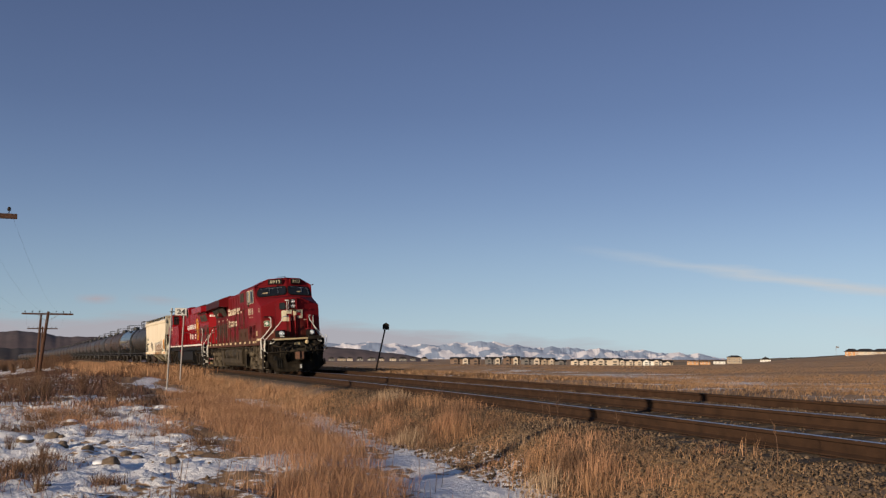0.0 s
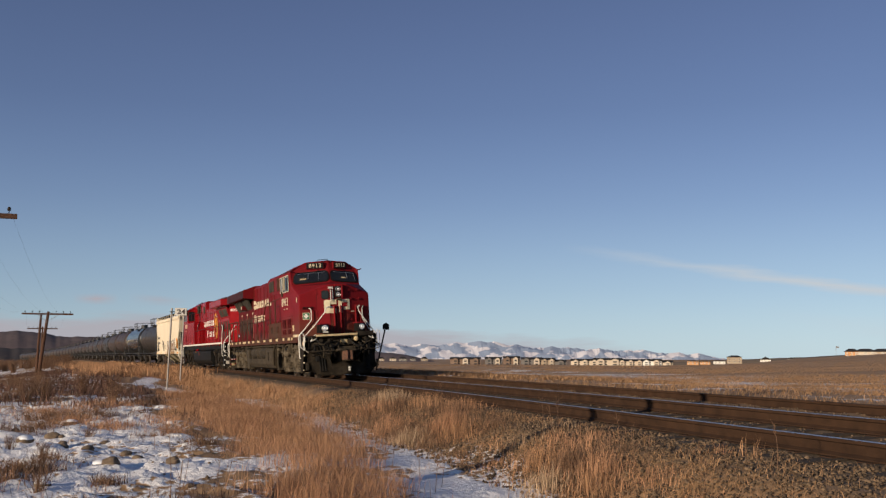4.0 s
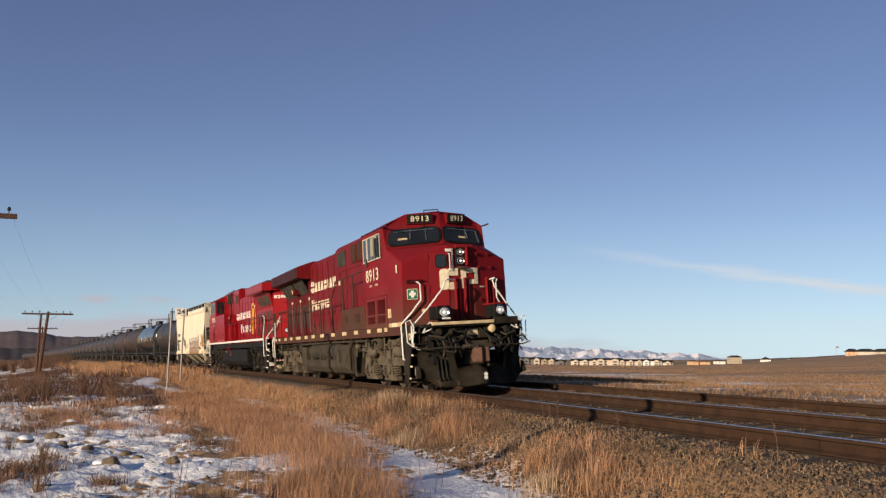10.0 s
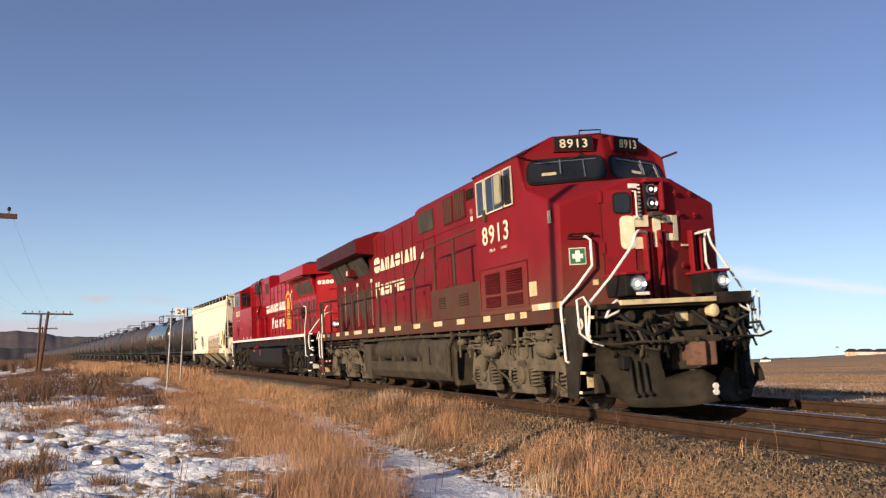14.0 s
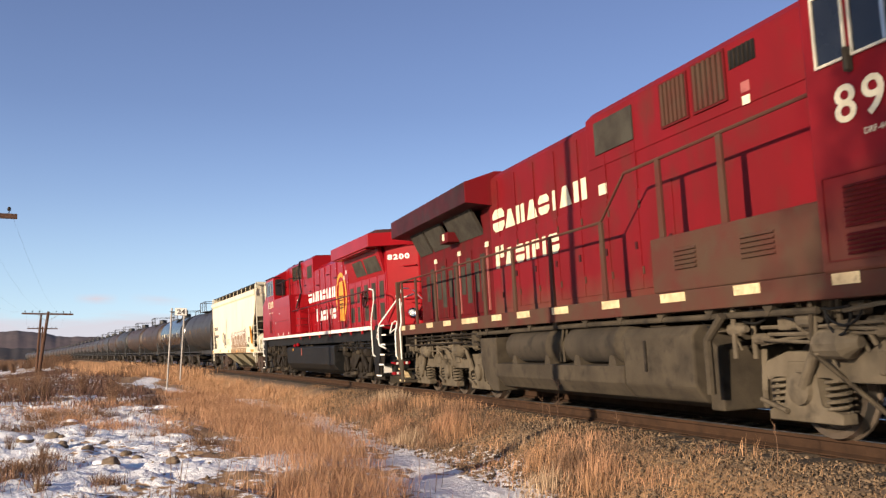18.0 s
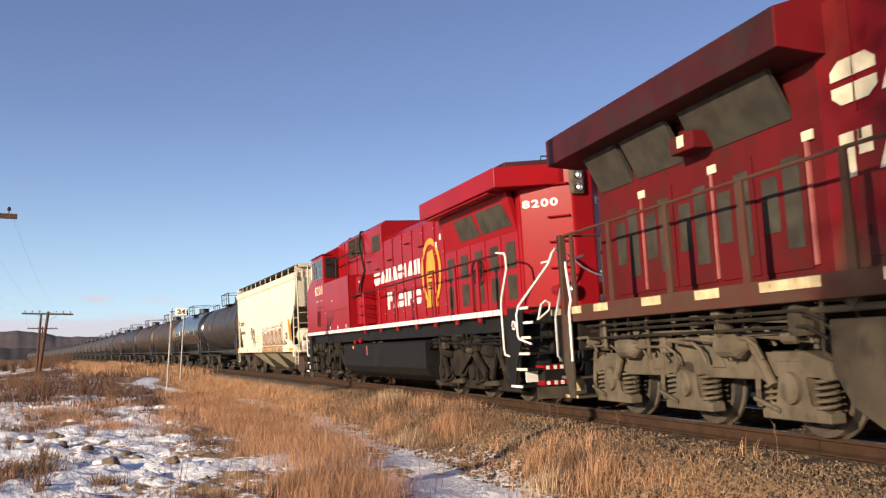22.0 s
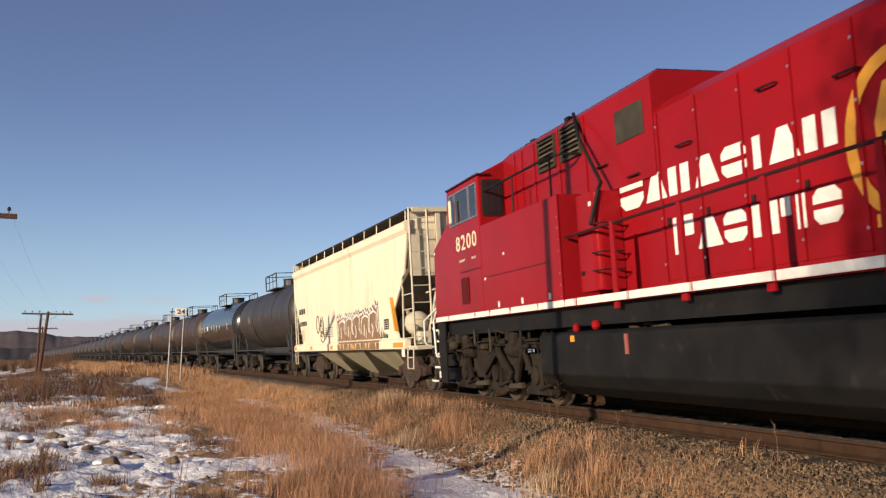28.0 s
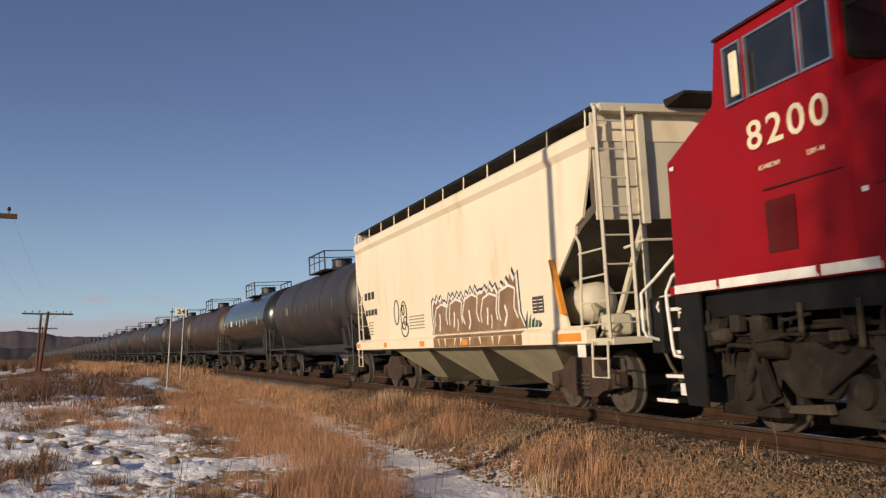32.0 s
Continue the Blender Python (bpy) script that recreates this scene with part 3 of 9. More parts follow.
track = thing("railway_track", "curved railway track with worn rusty rails on gravel", "railway track", kind="structure")
for off in (0.7525, -0.7525):
    rail_mesh("rail", off, -600, 60, track, 0.0, "rail_top", "rusty steel rail with a polished top")
spare = thing("spare_rail", "rusty spare steel rail lying beside the track", "rail")
for k in range(7):
    rail_mesh("rail_length", -2.45, -75 + 12 * k, -63.0 + 12 * k, spare, -0.055, "rail_rust")


def car_pose_at(s):
    """Pose on the track at arc length s: x along it, z square to the rails' tops."""
    d = (on_track(s + 0.3) - on_track(s - 0.3)).normalized()
    c = cant(s)
    left = (Vector((-d.y, d.x, 0)).normalized() * math.cos(c) + Vector((0, 0, 1)) * math.sin(c)).normalized()
    m = Matrix((d, left, d.cross(left))).transposed().to_4x4()
    m.translation = on_track(s)
    return m


# ---- the locomotives; local x runs towards the cab end, w is the distance from the cab end's coupler
HALF = 11.165


def X(w):
    return HALF - w


def wheelset(parent, x, r=0.53, half=0.72):
    bm = bmesh.new()
    for sgn in (1, -1):
        prof = [(sgn * (half - 0.03), 0.10), (sgn * (half - 0.05), r + 0.03), (sgn * (half - 0.02), r + 0.03), (sgn * half, r), (sgn * (half + 0.10), r - 0.006), (sgn * (half + 0.10), r - 0.07), (sgn * (half + 0.06), r - 0.10), (sgn * (half + 0.05), 0.17), (sgn * (half + 0.12), 0.15), (sgn * (half + 0.12), 0.05)]
        lathe(bm, prof, "y", n=32)
        for k in range(6):      # slots that show the wheel's turning
            a = k * math.pi / 3
            tube(bm, [(0.31 * math.cos(a), sgn * (half + 0.05), 0.31 * math.sin(a)), (0.31 * math.cos(a), sgn * (half + 0.075), 0.31 * math.sin(a))], 0.05, 8)
    tube(bm, [(0, -half, 0), (0, half, 0)], 0.09, 10)
    ob = part("wheelset", bm, ["wheel", "tread"], parent)
    ob.data.polygons.foreach_set("material_index", [1 if p.area > 0.006 and abs(math.hypot(p.center.x, p.center.z) - r) < 0.02 and abs(p.normal.y) < 0.5 else 0 for p in ob.data.polygons])
    ob.matrix_basis = pose(x, 0, r)
    ob["roll_x"], ob["roll_r"] = x, r
    return ob


def spring(bm, x, y, z0, z1, r, turns=5, wire=0.022):
    pts = [(x + r * math.cos(a), y + r * math.sin(a), z0 + (z1 - z0) * a / (turns * 2 * math.pi)) for a in np.linspace(0, turns * 2 * math.pi, turns * 12 + 1)]
    tube(bm, pts, wire, 5)


def bogie(parent, ws, mt, lead):
    """A three-axle bogie: cast side frames, journals, springs, brake rigging and hangers."""
    xs = [X(w) for w in ws]
    mid = sum(xs) / 3
    b = part("bogie", box(mid - 1.9, mid + 1.9, -0.55, 0.55, 0.55, 0.85, bevel=0.03), mt, parent, "grimy cast-steel bogie with coil springs")
    for sgn in (1, -1):
        y0, y1 = sgn * 0.95, sgn * 1.14
        lo, hi = min(y0, y1), max(y0, y1)
        e0, e1 = min(xs) - 0.62, min(max(xs) + 0.62, X(1.42))
        prof = [(e0, 0.62), (e0 + 0.05, 0.8), (e0 + 0.4, 0.9), (mid - 0.95, 0.88), (mid - 0.7, 1.06), (mid + 0.7, 1.06), (mid + 0.95, 0.88), (e1 - 0.4, 0.9), (e1 - 0.05, 0.8), (e1, 0.62)]
        for x in sorted(xs, reverse=True):
            prof += [(min(x + 0.52, e1 - 0.02), 0.60), (min(x + 0.40, e1 - 0.05), 0.66), (x - 0.40, 0.66), (x - 0.52, 0.60)]
        fr = part("side_frame", prism(bmesh.new(), prof, "y", lo, hi, bevel=0.018), mt, b)
        for x in xs:
            bm = bmesh.new()
            prism(bm, [(x - 0.20, 0.80), (min(x + 0.20, X(1.44)), 0.80), (min(x + 0.27, X(1.42)), 0.36), (min(x + 0.55, X(1.40)), 0.30), (min(x + 0.55, X(1.40)), 0.20), (x - 0.55, 0.20), (x - 0.55, 0.30), (x - 0.27, 0.36)], "y", sgn * 1.16 if sgn < 0 else 0.98, -0.98 if sgn < 0 else 1.16, bevel=0.015)
            part("axle_box", bm, mt, b)
            part("axle_cap", lathe(bmesh.new(), [(sgn * 1.15, 0.17), (sgn * 1.21, 0.16), (sgn * 1.23, 0.09), (sgn * 1.24, 0.03)], "y", (x, 0, 0.53), 18), mt, b)
            for dx in (-0.41, 0.41):
                if x + dx > X(1.45) or not lead:
                    continue
                bm = bmesh.new()
                spring(bm, x + dx, sgn * 1.06, 0.30, 0.62, 0.105)
                part("coil_spring", bm, mt, b)
        # brake cylinders, rods, hangers and shock absorbers above and before the frame
        for dx in (-1.25, 1.25):
            part("brake_cylinder", lathe(bmesh.new(), [(mid + dx - 0.24, 0.06), (mid + dx - 0.2, 0.15), (mid + dx + 0.14, 0.155), (mid + dx + 0.2, 0.11), (mid + dx + 0.3, 0.05)], "x", (0, sgn * 1.24, 0.98), 14), mt, b)
        bm = bmesh.new()
        tube(bm, [(e0 + 0.1, sgn * 1.2, 0.98), (mid - 0.7, sgn * 1.22, 1.16), (mid + 0.7, sgn * 1.22, 1.14), (e1 - 0.1, sgn * 1.2, 1.0)], 0.025, 6)
        part("brake_pipe", bm, mt, b)
        bm = bmesh.new()
        tube(bm, [(e0 + 0.3, sgn * 1.25, 1.08), (mid, sgn * 1.27, 1.06), (e1 - 0.3, sgn * 1.25, 1.1)], 0.02, 6)
        part("brake_pipe", bm, mt, b)
        bm = bmesh.new()
        tube(bm, [(mid - 0.3, sgn * 1.2, 1.14), (mid - 0.42, sgn * 1.24, 0.9), (mid - 0.3, sgn * 1.2, 0.78)], 0.018, 6)
        part("brake_pipe", bm, mt, b)
        for x in xs:
            bm = bmesh.new()
            tube(bm, [(x - 0.62, sgn * 1.1, 0.92), (x - 0.58, sgn * 1.16, 0.5), (x - 0.66, sgn * 1.1, 0.32)], 0.035, 6)
            part("brake_hanger", bm, mt, b)
            bm = bmesh.new()
            bx(bm, x - 0.72, x - 0.60, sgn * 0.86 - 0.12, sgn * 0.86 + 0.12, 0.28, 0.62)
            part("brake_shoe", bm, mt, b)
            part("brake_rod", tube(bmesh.new(), [(x - 0.66, sgn * 1.16, 0.40), (x - 0.20, sgn * 1.2, 0.30)], 0.028, 6), mt, b)
        for dx in (-1.0, 1.0):
            part("damper", tube(bmesh.new(), [(mid + dx * 1.85, sgn * 1.2, 0.55), (mid + dx * 1.45, sgn * 1.22, 1.15)], 0.055, 10), mt, b)
        if not lead:
            # heavy cast links and cover plates over the frame
            plate_x = mid + 0.55
            part("frame_plate", prism(bmesh.new(), [(plate_x - 0.45, 0.98), (plate_x + 0.75, 1.0), (plate_x + 0.72, 0.66), (plate_x + 0.45, 0.44), (plate_x - 0.15, 0.44), (plate_x - 0.42, 0.66)], "y", min(sgn * 1.14, sgn * 1.2), max(sgn * 1.14, sgn * 1.2), bevel=0.015), mt, b)
            for xa, za, xb, zb in ((mid - 0.95, 0.5, mid - 0.25, 0.98), (mid - 0.25, 0.98, mid + 0.5, 0.56), (mid - 1.5, 0.98, mid - 1.2, 0.42), (mid + 1.62, 1.0, mid + 1.32, 0.40)):
                dxa, dza = xb - xa, zb - za
                ln = math.hypot(dxa, dza)
                px, pz = -dza / ln * 0.085, dxa / ln * 0.085
                part("radius_arm", prism(bmesh.new(), [(xa - px, za - pz), (xb - px, zb - pz), (xb + px, zb + pz), (xa + px, za + pz)], "y", min(sgn * 1.2, sgn * 1.27), max(sgn * 1.2, sgn * 1.27), bevel=0.014), mt, b)
            for xa in (mid - 1.15, mid + 0.75):
                part("axle_link", prism(bmesh.new(), [(xa - 0.3, 0.40), (xa + 0.3, 0.36), (xa + 0.34, 0.28), (xa - 0.34, 0.30)], "y", min(sgn * 1.18, sgn * 1.26), max(sgn * 1.18, sgn * 1.26), bevel=0.012), "grime", b)
        part("frame_pad", box(mid - 0.34, mid + 0.34, lo - 0.02, hi + 0.02, 0.62, 1.02, bevel=0.03), mt, b)
        part("swing_hanger", prism(bmesh.new(), [(mid + 0.45, 1.06), (mid + 0.72, 1.06), (mid + 0.9, 0.72), (mid + 0.62, 0.72)], "y", lo - 0.03, hi + 0.03, bevel=0.012), mt, b)
        part("equaliser_bracket", box(mid - 0.86, mid - 0.55, lo - 0.025, hi + 0.025, 0.68, 0.9, bevel=0.02), mt, b)
    for x in xs:
        wheelset(b, x)
    return b


def clutter(loco, w0, w1, sg, mt, seed, n=22, z0=0.98, z1=1.34, y0=1.16, y1=1.40):
    """Pipes, valves, clips and cables that crowd the space under the sill."""
    rng = random.Random(seed)
    for k in range(n):
        x, z, y = X(rng.uniform(w0, w1)), rng.uniform(z0, z1), sg * rng.uniform(y0, y1)
        kind = k % 6
        if kind in (0, 3):
            ln = rng.uniform(0.25, 0.9)
            dz = rng.uniform(-0.06, 0.06)
            part("brake_pipe", tube(bmesh.new(), [(x - ln, y, z), (x - 0.1, y, z + dz), (x, y, z + dz), (x + 0.1, y - sg * 0.04, z + dz - 0.08), (x + 0.14, y - sg * 0.08, z + dz - 0.22)], rng.uniform(0.013, 0.026), 6), mt, loco)
        elif kind == 1:
            a, h = rng.uniform(0.05, 0.12), rng.uniform(0.05, 0.13)
            part("valve", box(x - a, x + a, y - 0.06, y + 0.06, z - h, z + h, bevel=0.02), mt, loco)
        elif kind == 2:
            r = rng.uniform(0.04, 0.085)
            part("valve", lathe(bmesh.new(), [(x - 0.12, r * 0.5), (x - 0.1, r), (x + 0.08, r), (x + 0.1, r * 0.6), (x + 0.17, r * 0.5)], "x", (0, y, z), 10), mt, loco)
        elif kind == 4:
            part("hanger", box(x - 0.03, x + 0.03, y - 0.015, y + 0.015, z - 0.16, 1.38, bevel=0.006), mt, loco)
        else:
            r = rng.uniform(0.10, 0.18)
            part("cable", tube(bmesh.new(), [(x + r * 1.6 * math.cos(a), y, 1.32 + (z - 1.32) * math.sin(a) * 0.9) for a in np.linspace(0, math.pi, 9)], 0.014, 5), "black", loco)


def cab(loco, wf, wb, nose_w, z0, zr, red, nose_c=1.0, front_v=0.04, front_z=3.41):
    """Nose, windshield, side panels and roof as one shell. wf, wb: front and back of the roof; nose_w: corner of the nose."""
    e_w = wf - 0.12
    half = dict(a=(nose_w, 1.53, z0), b=(nose_c, front_v, z0), c=(nose_w - 0.02, 1.50, 3.17), d=(nose_c + 0.02, front_v, front_z), e=(e_w, 1.50, 3.60),
                g=(wf + 0.12, 1.34, zr + 0.02), k=(wf + 0.06, 1.53, zr - 0.02), i=(wf + 0.05, 0.86, zr + 0.31), l=(wb, 1.53, zr - 0.02), m=(wb, 1.53, z0), n=(wb, 0.86, zr + 0.31))
    mid = dict(b0=(nose_c, 0, z0), d0=(nose_c + 0.02, 0, front_z + 0.01), f=(e_w - 0.22, 0, 3.70), h=(wf - 0.14, 0, zr + 0.10), h0=(wf - 0.06, 0, zr + 0.37), n0=(wb, 0, zr + 0.37), m0=(wb, 0, z0))
    verts, idx = [], {}
    for sg in (1, -1):
        for k, (w, v, z) in half.items():
            idx[k, sg] = len(verts)
            verts.append((X(w), sg * v, z))
    for k, (w, v, z) in mid.items():
        idx[k, 1] = idx[k, -1] = len(verts)
        verts.append((X(w), 0, z))
    faces = []
    for sg in (1, -1):
        for f in ("a b d c", "b b0 d0 d", "c d e", "d d0 f e", "e f h g", "g h h0 i", "g i k", "e g k", "a c e k l m", "k i n l", "i h0 n0 n", "l n n0 m0 m", "a m m0 b0 b"):
            faces.append([idx[k, sg] for k in f.split()])
    bm = bmesh.new()
    vs = [bm.verts.new(v) for v in verts]
    for f in faces:
        bm.faces.new([vs[i] for i in f])
    bmesh.ops.recalc_face_normals(bm, faces=bm.faces)
    sharp = [e for e in bm.edges if len(e.link_faces) == 2 and e.calc_face_angle() > 0.3]
    bmesh.ops.bevel(bm, geom=sharp, offset=0.03, segments=2, affect="EDGES", profile=0.5)
    shell = part("cab_shell", bm, red, loco, "red painted cab with a sloped nose")
    P = {k: Vector(verts[i]) for k, i in idx.items()}
    return shell, P


def quad_out(q, c):
    """The quad q turned so that its normal points away from c."""
    a, b, cc, d = [Vector(p) for p in q]
    n = (b - a).cross(d - a)
    return (a, b, cc, d) if n.dot(a - Vector(c)) > 0 else (b, a, d, cc)


def frame_of(bm, x0, x1, y, z0, z1, t, d):
    """A rectangular frame round an opening on a side wall at y, standing out by d (signed)."""
    y0, y1 = sorted((y, y + d))
    bx(bm, x0, x1, y0, y1, z1 - t, z1)
    bx(bm, x0, x1, y0, y1, z0, z0 + t)
    bx(bm, x0, x0 + t, y0, y1, z0 + t, z1 - t)
    bx(bm, x1 - t, x1, y0, y1, z0 + t, z1 - t)
    return bm


def sbox(x0, x1, y, d, z0, z1, bevel=0.0):
    """A box on a side wall at y, standing out by d (signed)."""
    return box(min(x0, x1), max(x0, x1), min(y, y + d), max(y, y + d), z0, z1, bevel=bevel)


def louvre(parent, x0, x1, y, sg, z0, z1, n, mt, name="louvre"):
    for i in range(n):
        z = z0 + (z1 - z0) * (i + 0.5) / n
        h = (z1 - z0) / n * 0.33
        bm = bmesh.new()
        prism(bm, [(y, z + h), (y + sg * 0.028, z - h * 0.6), (y + sg * 0.028, z - h), (y, z - h)], "x", min(x0, x1), max(x0, x1))
        part(name, bm, mt, parent)


def letter_shapes(parent, y, sg, z0, z1, shapes, mt="cream"):
    """A line of plain pale blocks in place of a name: (kind, w0, w1), bars, split blocks and wedges; the first one is taller."""
    for k, (kind, w0, w1) in enumerate(shapes):
        a, b = X(w0), X(w1)
        zt = z1 + (z1 - z0) * 0.26 if k == 0 else z1
        zb = z0 - (z1 - z0) * 0.04 if k == 0 else z0
        h, lo, hi = zt - zb, min(y, y + sg * 0.006), max(y, y + sg * 0.006)
        P = lambda u, v: (a + (b - a) * u, zb + h * v)
        bars = [[P(0, 0), P(1, 0), P(1, 1), P(0, 1)]]
        if kind == "pair":
            bars = [[P(0.02, 0), P(0.40, 0), P(0.40, 1), P(0.02, 1)], [P(0.60, 0), P(0.98, 0), P(0.98, 1), P(0.60, 1)]]
        elif kind == "wedge":
            bars = [[P(0.02, 0), P(0.98, 0), P(0.66, 1), P(0.34, 1)]]
        elif kind == "step":
            bars = [[P(0, 0), P(0.42, 0), P(0.42, 1), P(0, 1)], [P(0.55, 0.45), P(0.95, 0.45), P(0.95, 1), P(0.55, 1)]]
        elif kind == "ring":
            bars = [[P(0.2, 0), P(0.8, 0), P(1, 0.2), P(1, 0.42), P(0, 0.42), P(0, 0.2)], [P(0, 0.58), P(1, 0.58), P(1, 0.8), P(0.8, 1), P(0.2, 1), P(0, 0.8)]]
        bm = bmesh.new()
        for q in bars:
            prism(bm, q, "y", lo, hi)
        part("letter_shape", bm, mt, parent)


def rot_side(x, y, z, sg):
    """Pose for lettering on a side wall: read from outside."""
    return Matrix.Translation((x, y, z)) @ (pose(0, 0, 0, 90, 0, 0) if sg < 0 else pose(0, 0, 0, 90, 0, 180))


def step_stack(loco, sg, steps, y_in, y_out, mt, edge):
    """Treads of a corner stair: (w0, w1, z) each, with a pale nosing on the outer edge."""
    for k, (w0, w1, z) in enumerate(steps):
        a, b = min(sg * y_in, sg * y_out), max(sg * y_in, sg * y_out)
        st = part("step", box(X(max(w0, w1)), X(min(w0, w1)), a, b, z - 0.035, z, bevel=0.006), mt, loco)
        o = sg * y_out
        part("step_nosing", box(X(max(w0, w1)), X(min(w0, w1)), o - 0.008, o + 0.008, z - 0.03, z + 0.012), edge, st, "pale worn step edge")


def pilot(loco, z0, mt):
    """Coupler, snow plough, buffer beam, step wells, hoses and handrails of the leading end."""
    part("buffer_beam", box(X(2.0), X(1.70), -1.34, 1.34, 0.98, z0 - 0.06, bevel=0.02), mt, loco)
    part("buffer_plate", box(X(1.72), X(1.62), -1.2, 0.45, 1.20, 1.50, bevel=0.02), "plough", loco, "dusty buffer plate")
    part("bumper_tag", box(X(1.625), X(1.61), -0.16, 0.12, 1.30, 1.44), "stripe", loco)
    tip, out_w = 0.74, 1.56
    for sg in (1, -1):
        # plough: bent plate, deepest at its toe, cut away round the coupler
        bm = bmesh.new()
        cols = [(0.02, 0.17, 0.50), (0.18, 0.15, 0.62), (0.36, 0.12, 0.60), (0.62, 0.115, 0.52), (0.68, 0.115, 0.90), (0.90, 0.12, 0.96), (1.08, 0.14, 1.00), (1.22, 0.26, 1.02), (1.42, 0.34, 1.02)]
        g = []
        for v, zb, zt in cols:
            w = tip + (out_w - tip) * v / 1.42
            g.append([bm.verts.new((X(w + 0.20 * f * (1 - f) * 2.2 + 0.05 * f), sg * v, zb + (zt - zb) * f)) for f in (0, 0.2, 0.4, 0.6, 0.8, 1.0)])
        fs = [bm.faces.new((g[i][j], g[i + 1][j], g[i + 1][j + 1], g[i][j + 1])) for i in range(len(g) - 1) for j in range(5)]
        bmesh.ops.solidify(bm, geom=fs, thickness=0.03)
        pl = part("snow_plough", bm, "plough", loco, "dusty brown steel snow plough", smooth=True)
        for k in range(3):
            v = 0.98 - 0.085 * k
            w = tip + (out_w - tip) * v / 1.42
            part("plough_slot", tube(bmesh.new(), [(X(w + 0.0), sg * v, 0.27 + 0.01 * k), (X(w + 0.07), sg * (v + 0.01), 0.34), (X(w + 0.09), sg * (v + 0.03), 0.55), (X(w + 0.09), sg * (v + 0.045), 0.80 - 0.03 * k)], 0.024, 6), "black", pl)
        w = tip + (out_w - tip) * 1.09 / 1.42
        part("plough_notch", box(X(w + 0.16), X(w - 0.0), sg * 1.09 - 0.06, sg * 1.09 + 0.06, 0.66, 0.85, bevel=0.02), "black", pl)
        part("plough_rim", tube(bmesh.new(), [(X(1.20), sg * 0.66, 0.91), (X(1.42), sg * 1.08, 1.01), (X(1.60), sg * 1.42, 1.03)], 0.022, 6), "plough", pl)
        part("plough_fin", prism(bmesh.new(), [(X(1.60), 0.34), (X(1.60), 0.62), (X(1.50), 0.50), (X(1.46), 0.36)], "y", sg * 1.46 - 0.05, sg * 1.46 + 0.05), "plough", pl)
        for v in (0.72, 1.2):
            part("plough_brace", tube(bmesh.new(), [(X(1.3 + 0.3 * (v - 0.6)), sg * v, 0.85), (X(1.72), sg * v * 0.95, 1.15)], 0.04, 6), mt, pl)
        # side sheet of the step well, its front edge cut back towards the ground
        bm = bmesh.new()
        prism(bm, [(X(2.46), 0.25), (X(2.46), z0 + 0.02), (X(1.66), z0 + 0.02), (X(1.74), 1.16), (X(1.90), 0.90), (X(2.02), 0.63), (X(2.12), 0.25)], "y", sg * 1.50 - 0.015, sg * 1.50 + 0.015)
        bx(bm, X(2.44), X(1.60), sg * 1.04 - 0.02, sg * 1.04 + 0.02, 0.25, z0 - 0.03)
        bx(bm, X(2.46), X(2.42), min(sg * 1.06, sg * 1.48), max(sg * 1.06, sg * 1.48), 0.25, z0 - 0.03)
        part("step_well", bm, mt, loco, "dark step well")
        step_stack(loco, sg, ((1.86, 1.50, 1.43), (1.99, 1.63, 1.16), (2.13, 1.78, 0.90), (2.24, 1.88, 0.635), (2.40, 2.02, 0.35)), 1.08, 1.49, mt, "cream")
        part("step_plate", box(X(2.10), X(2.08), min(sg * 1.14, sg * 1.36), max(sg * 1.14, sg * 1.36), 0.40, 0.60), "stripe", loco)
        # white handrails
        part("handrail", tube(bmesh.new(), [(X(2.28), sg * 1.54, 0.78), (X(2.34), sg * 1.56, 0.80), (X(2.40), sg * 1.56, 1.55), (X(2.40), sg * 1.55, 1.65), (X(2.30), sg * 1.32, 1.90), (X(2.22), sg * 1.08, 2.21), (X(2.22), sg * 1.08, 2.60), (X(2.25), sg * 1.14, 2.66), (X(2.34), sg * 1.14, 2.66)], 0.021, 8), "white", loco, "white steel handrail")
        part("handrail", tube(bmesh.new(), [(X(1.36), sg * 1.44, 1.02), (X(1.62), sg * 1.52, 1.09), (X(1.66), sg * 1.53, 1.16), (X(1.66), sg * 1.53, 1.56), (X(1.62), sg * 1.10, 2.0), (X(1.62), sg * 0.71, 2.45), (X(1.62), sg * 0.66, 2.60)] + ([(X(1.66), -0.58, 2.66), (X(1.90), -0.30, 2.66)] if sg < 0 else [(X(1.70), 0.78, 2.66), (X(2.2), 0.86, 2.66)]), 0.021, 8), "white", loco)
        part("grab_iron", tube(bmesh.new(), [(X(1.47), sg * 1.32, 1.40), (X(1.47), sg * 1.22, 1.57), (X(1.47), sg * 1.13, 1.64), (X(1.47), sg * 1.05, 1.62), (X(1.47), sg * 1.04, 1.56), (X(1.47), sg * 1.12, 1.48), (X(1.47), sg * 1.30, 1.41)], 0.018, 8), "white", loco)
        part("grab_iron", tube(bmesh.new(), [(X(1.60), sg * 1.50, 1.06), (X(1.58), sg * 1.55, 1.15), (X(1.58), sg * 1.50, 1.55), (X(1.60), sg * 1.58, 1.72), (X(1.62), sg * 1.68, 1.68), (X(1.62), sg * 1.66, 1.20), (X(1.60), sg * 1.52, 1.08)], 0.016, 6), "white", loco)
        # air hoses, jumper cables and pipes, crowded and hanging in loops
        rr = random.Random(7 + sg)
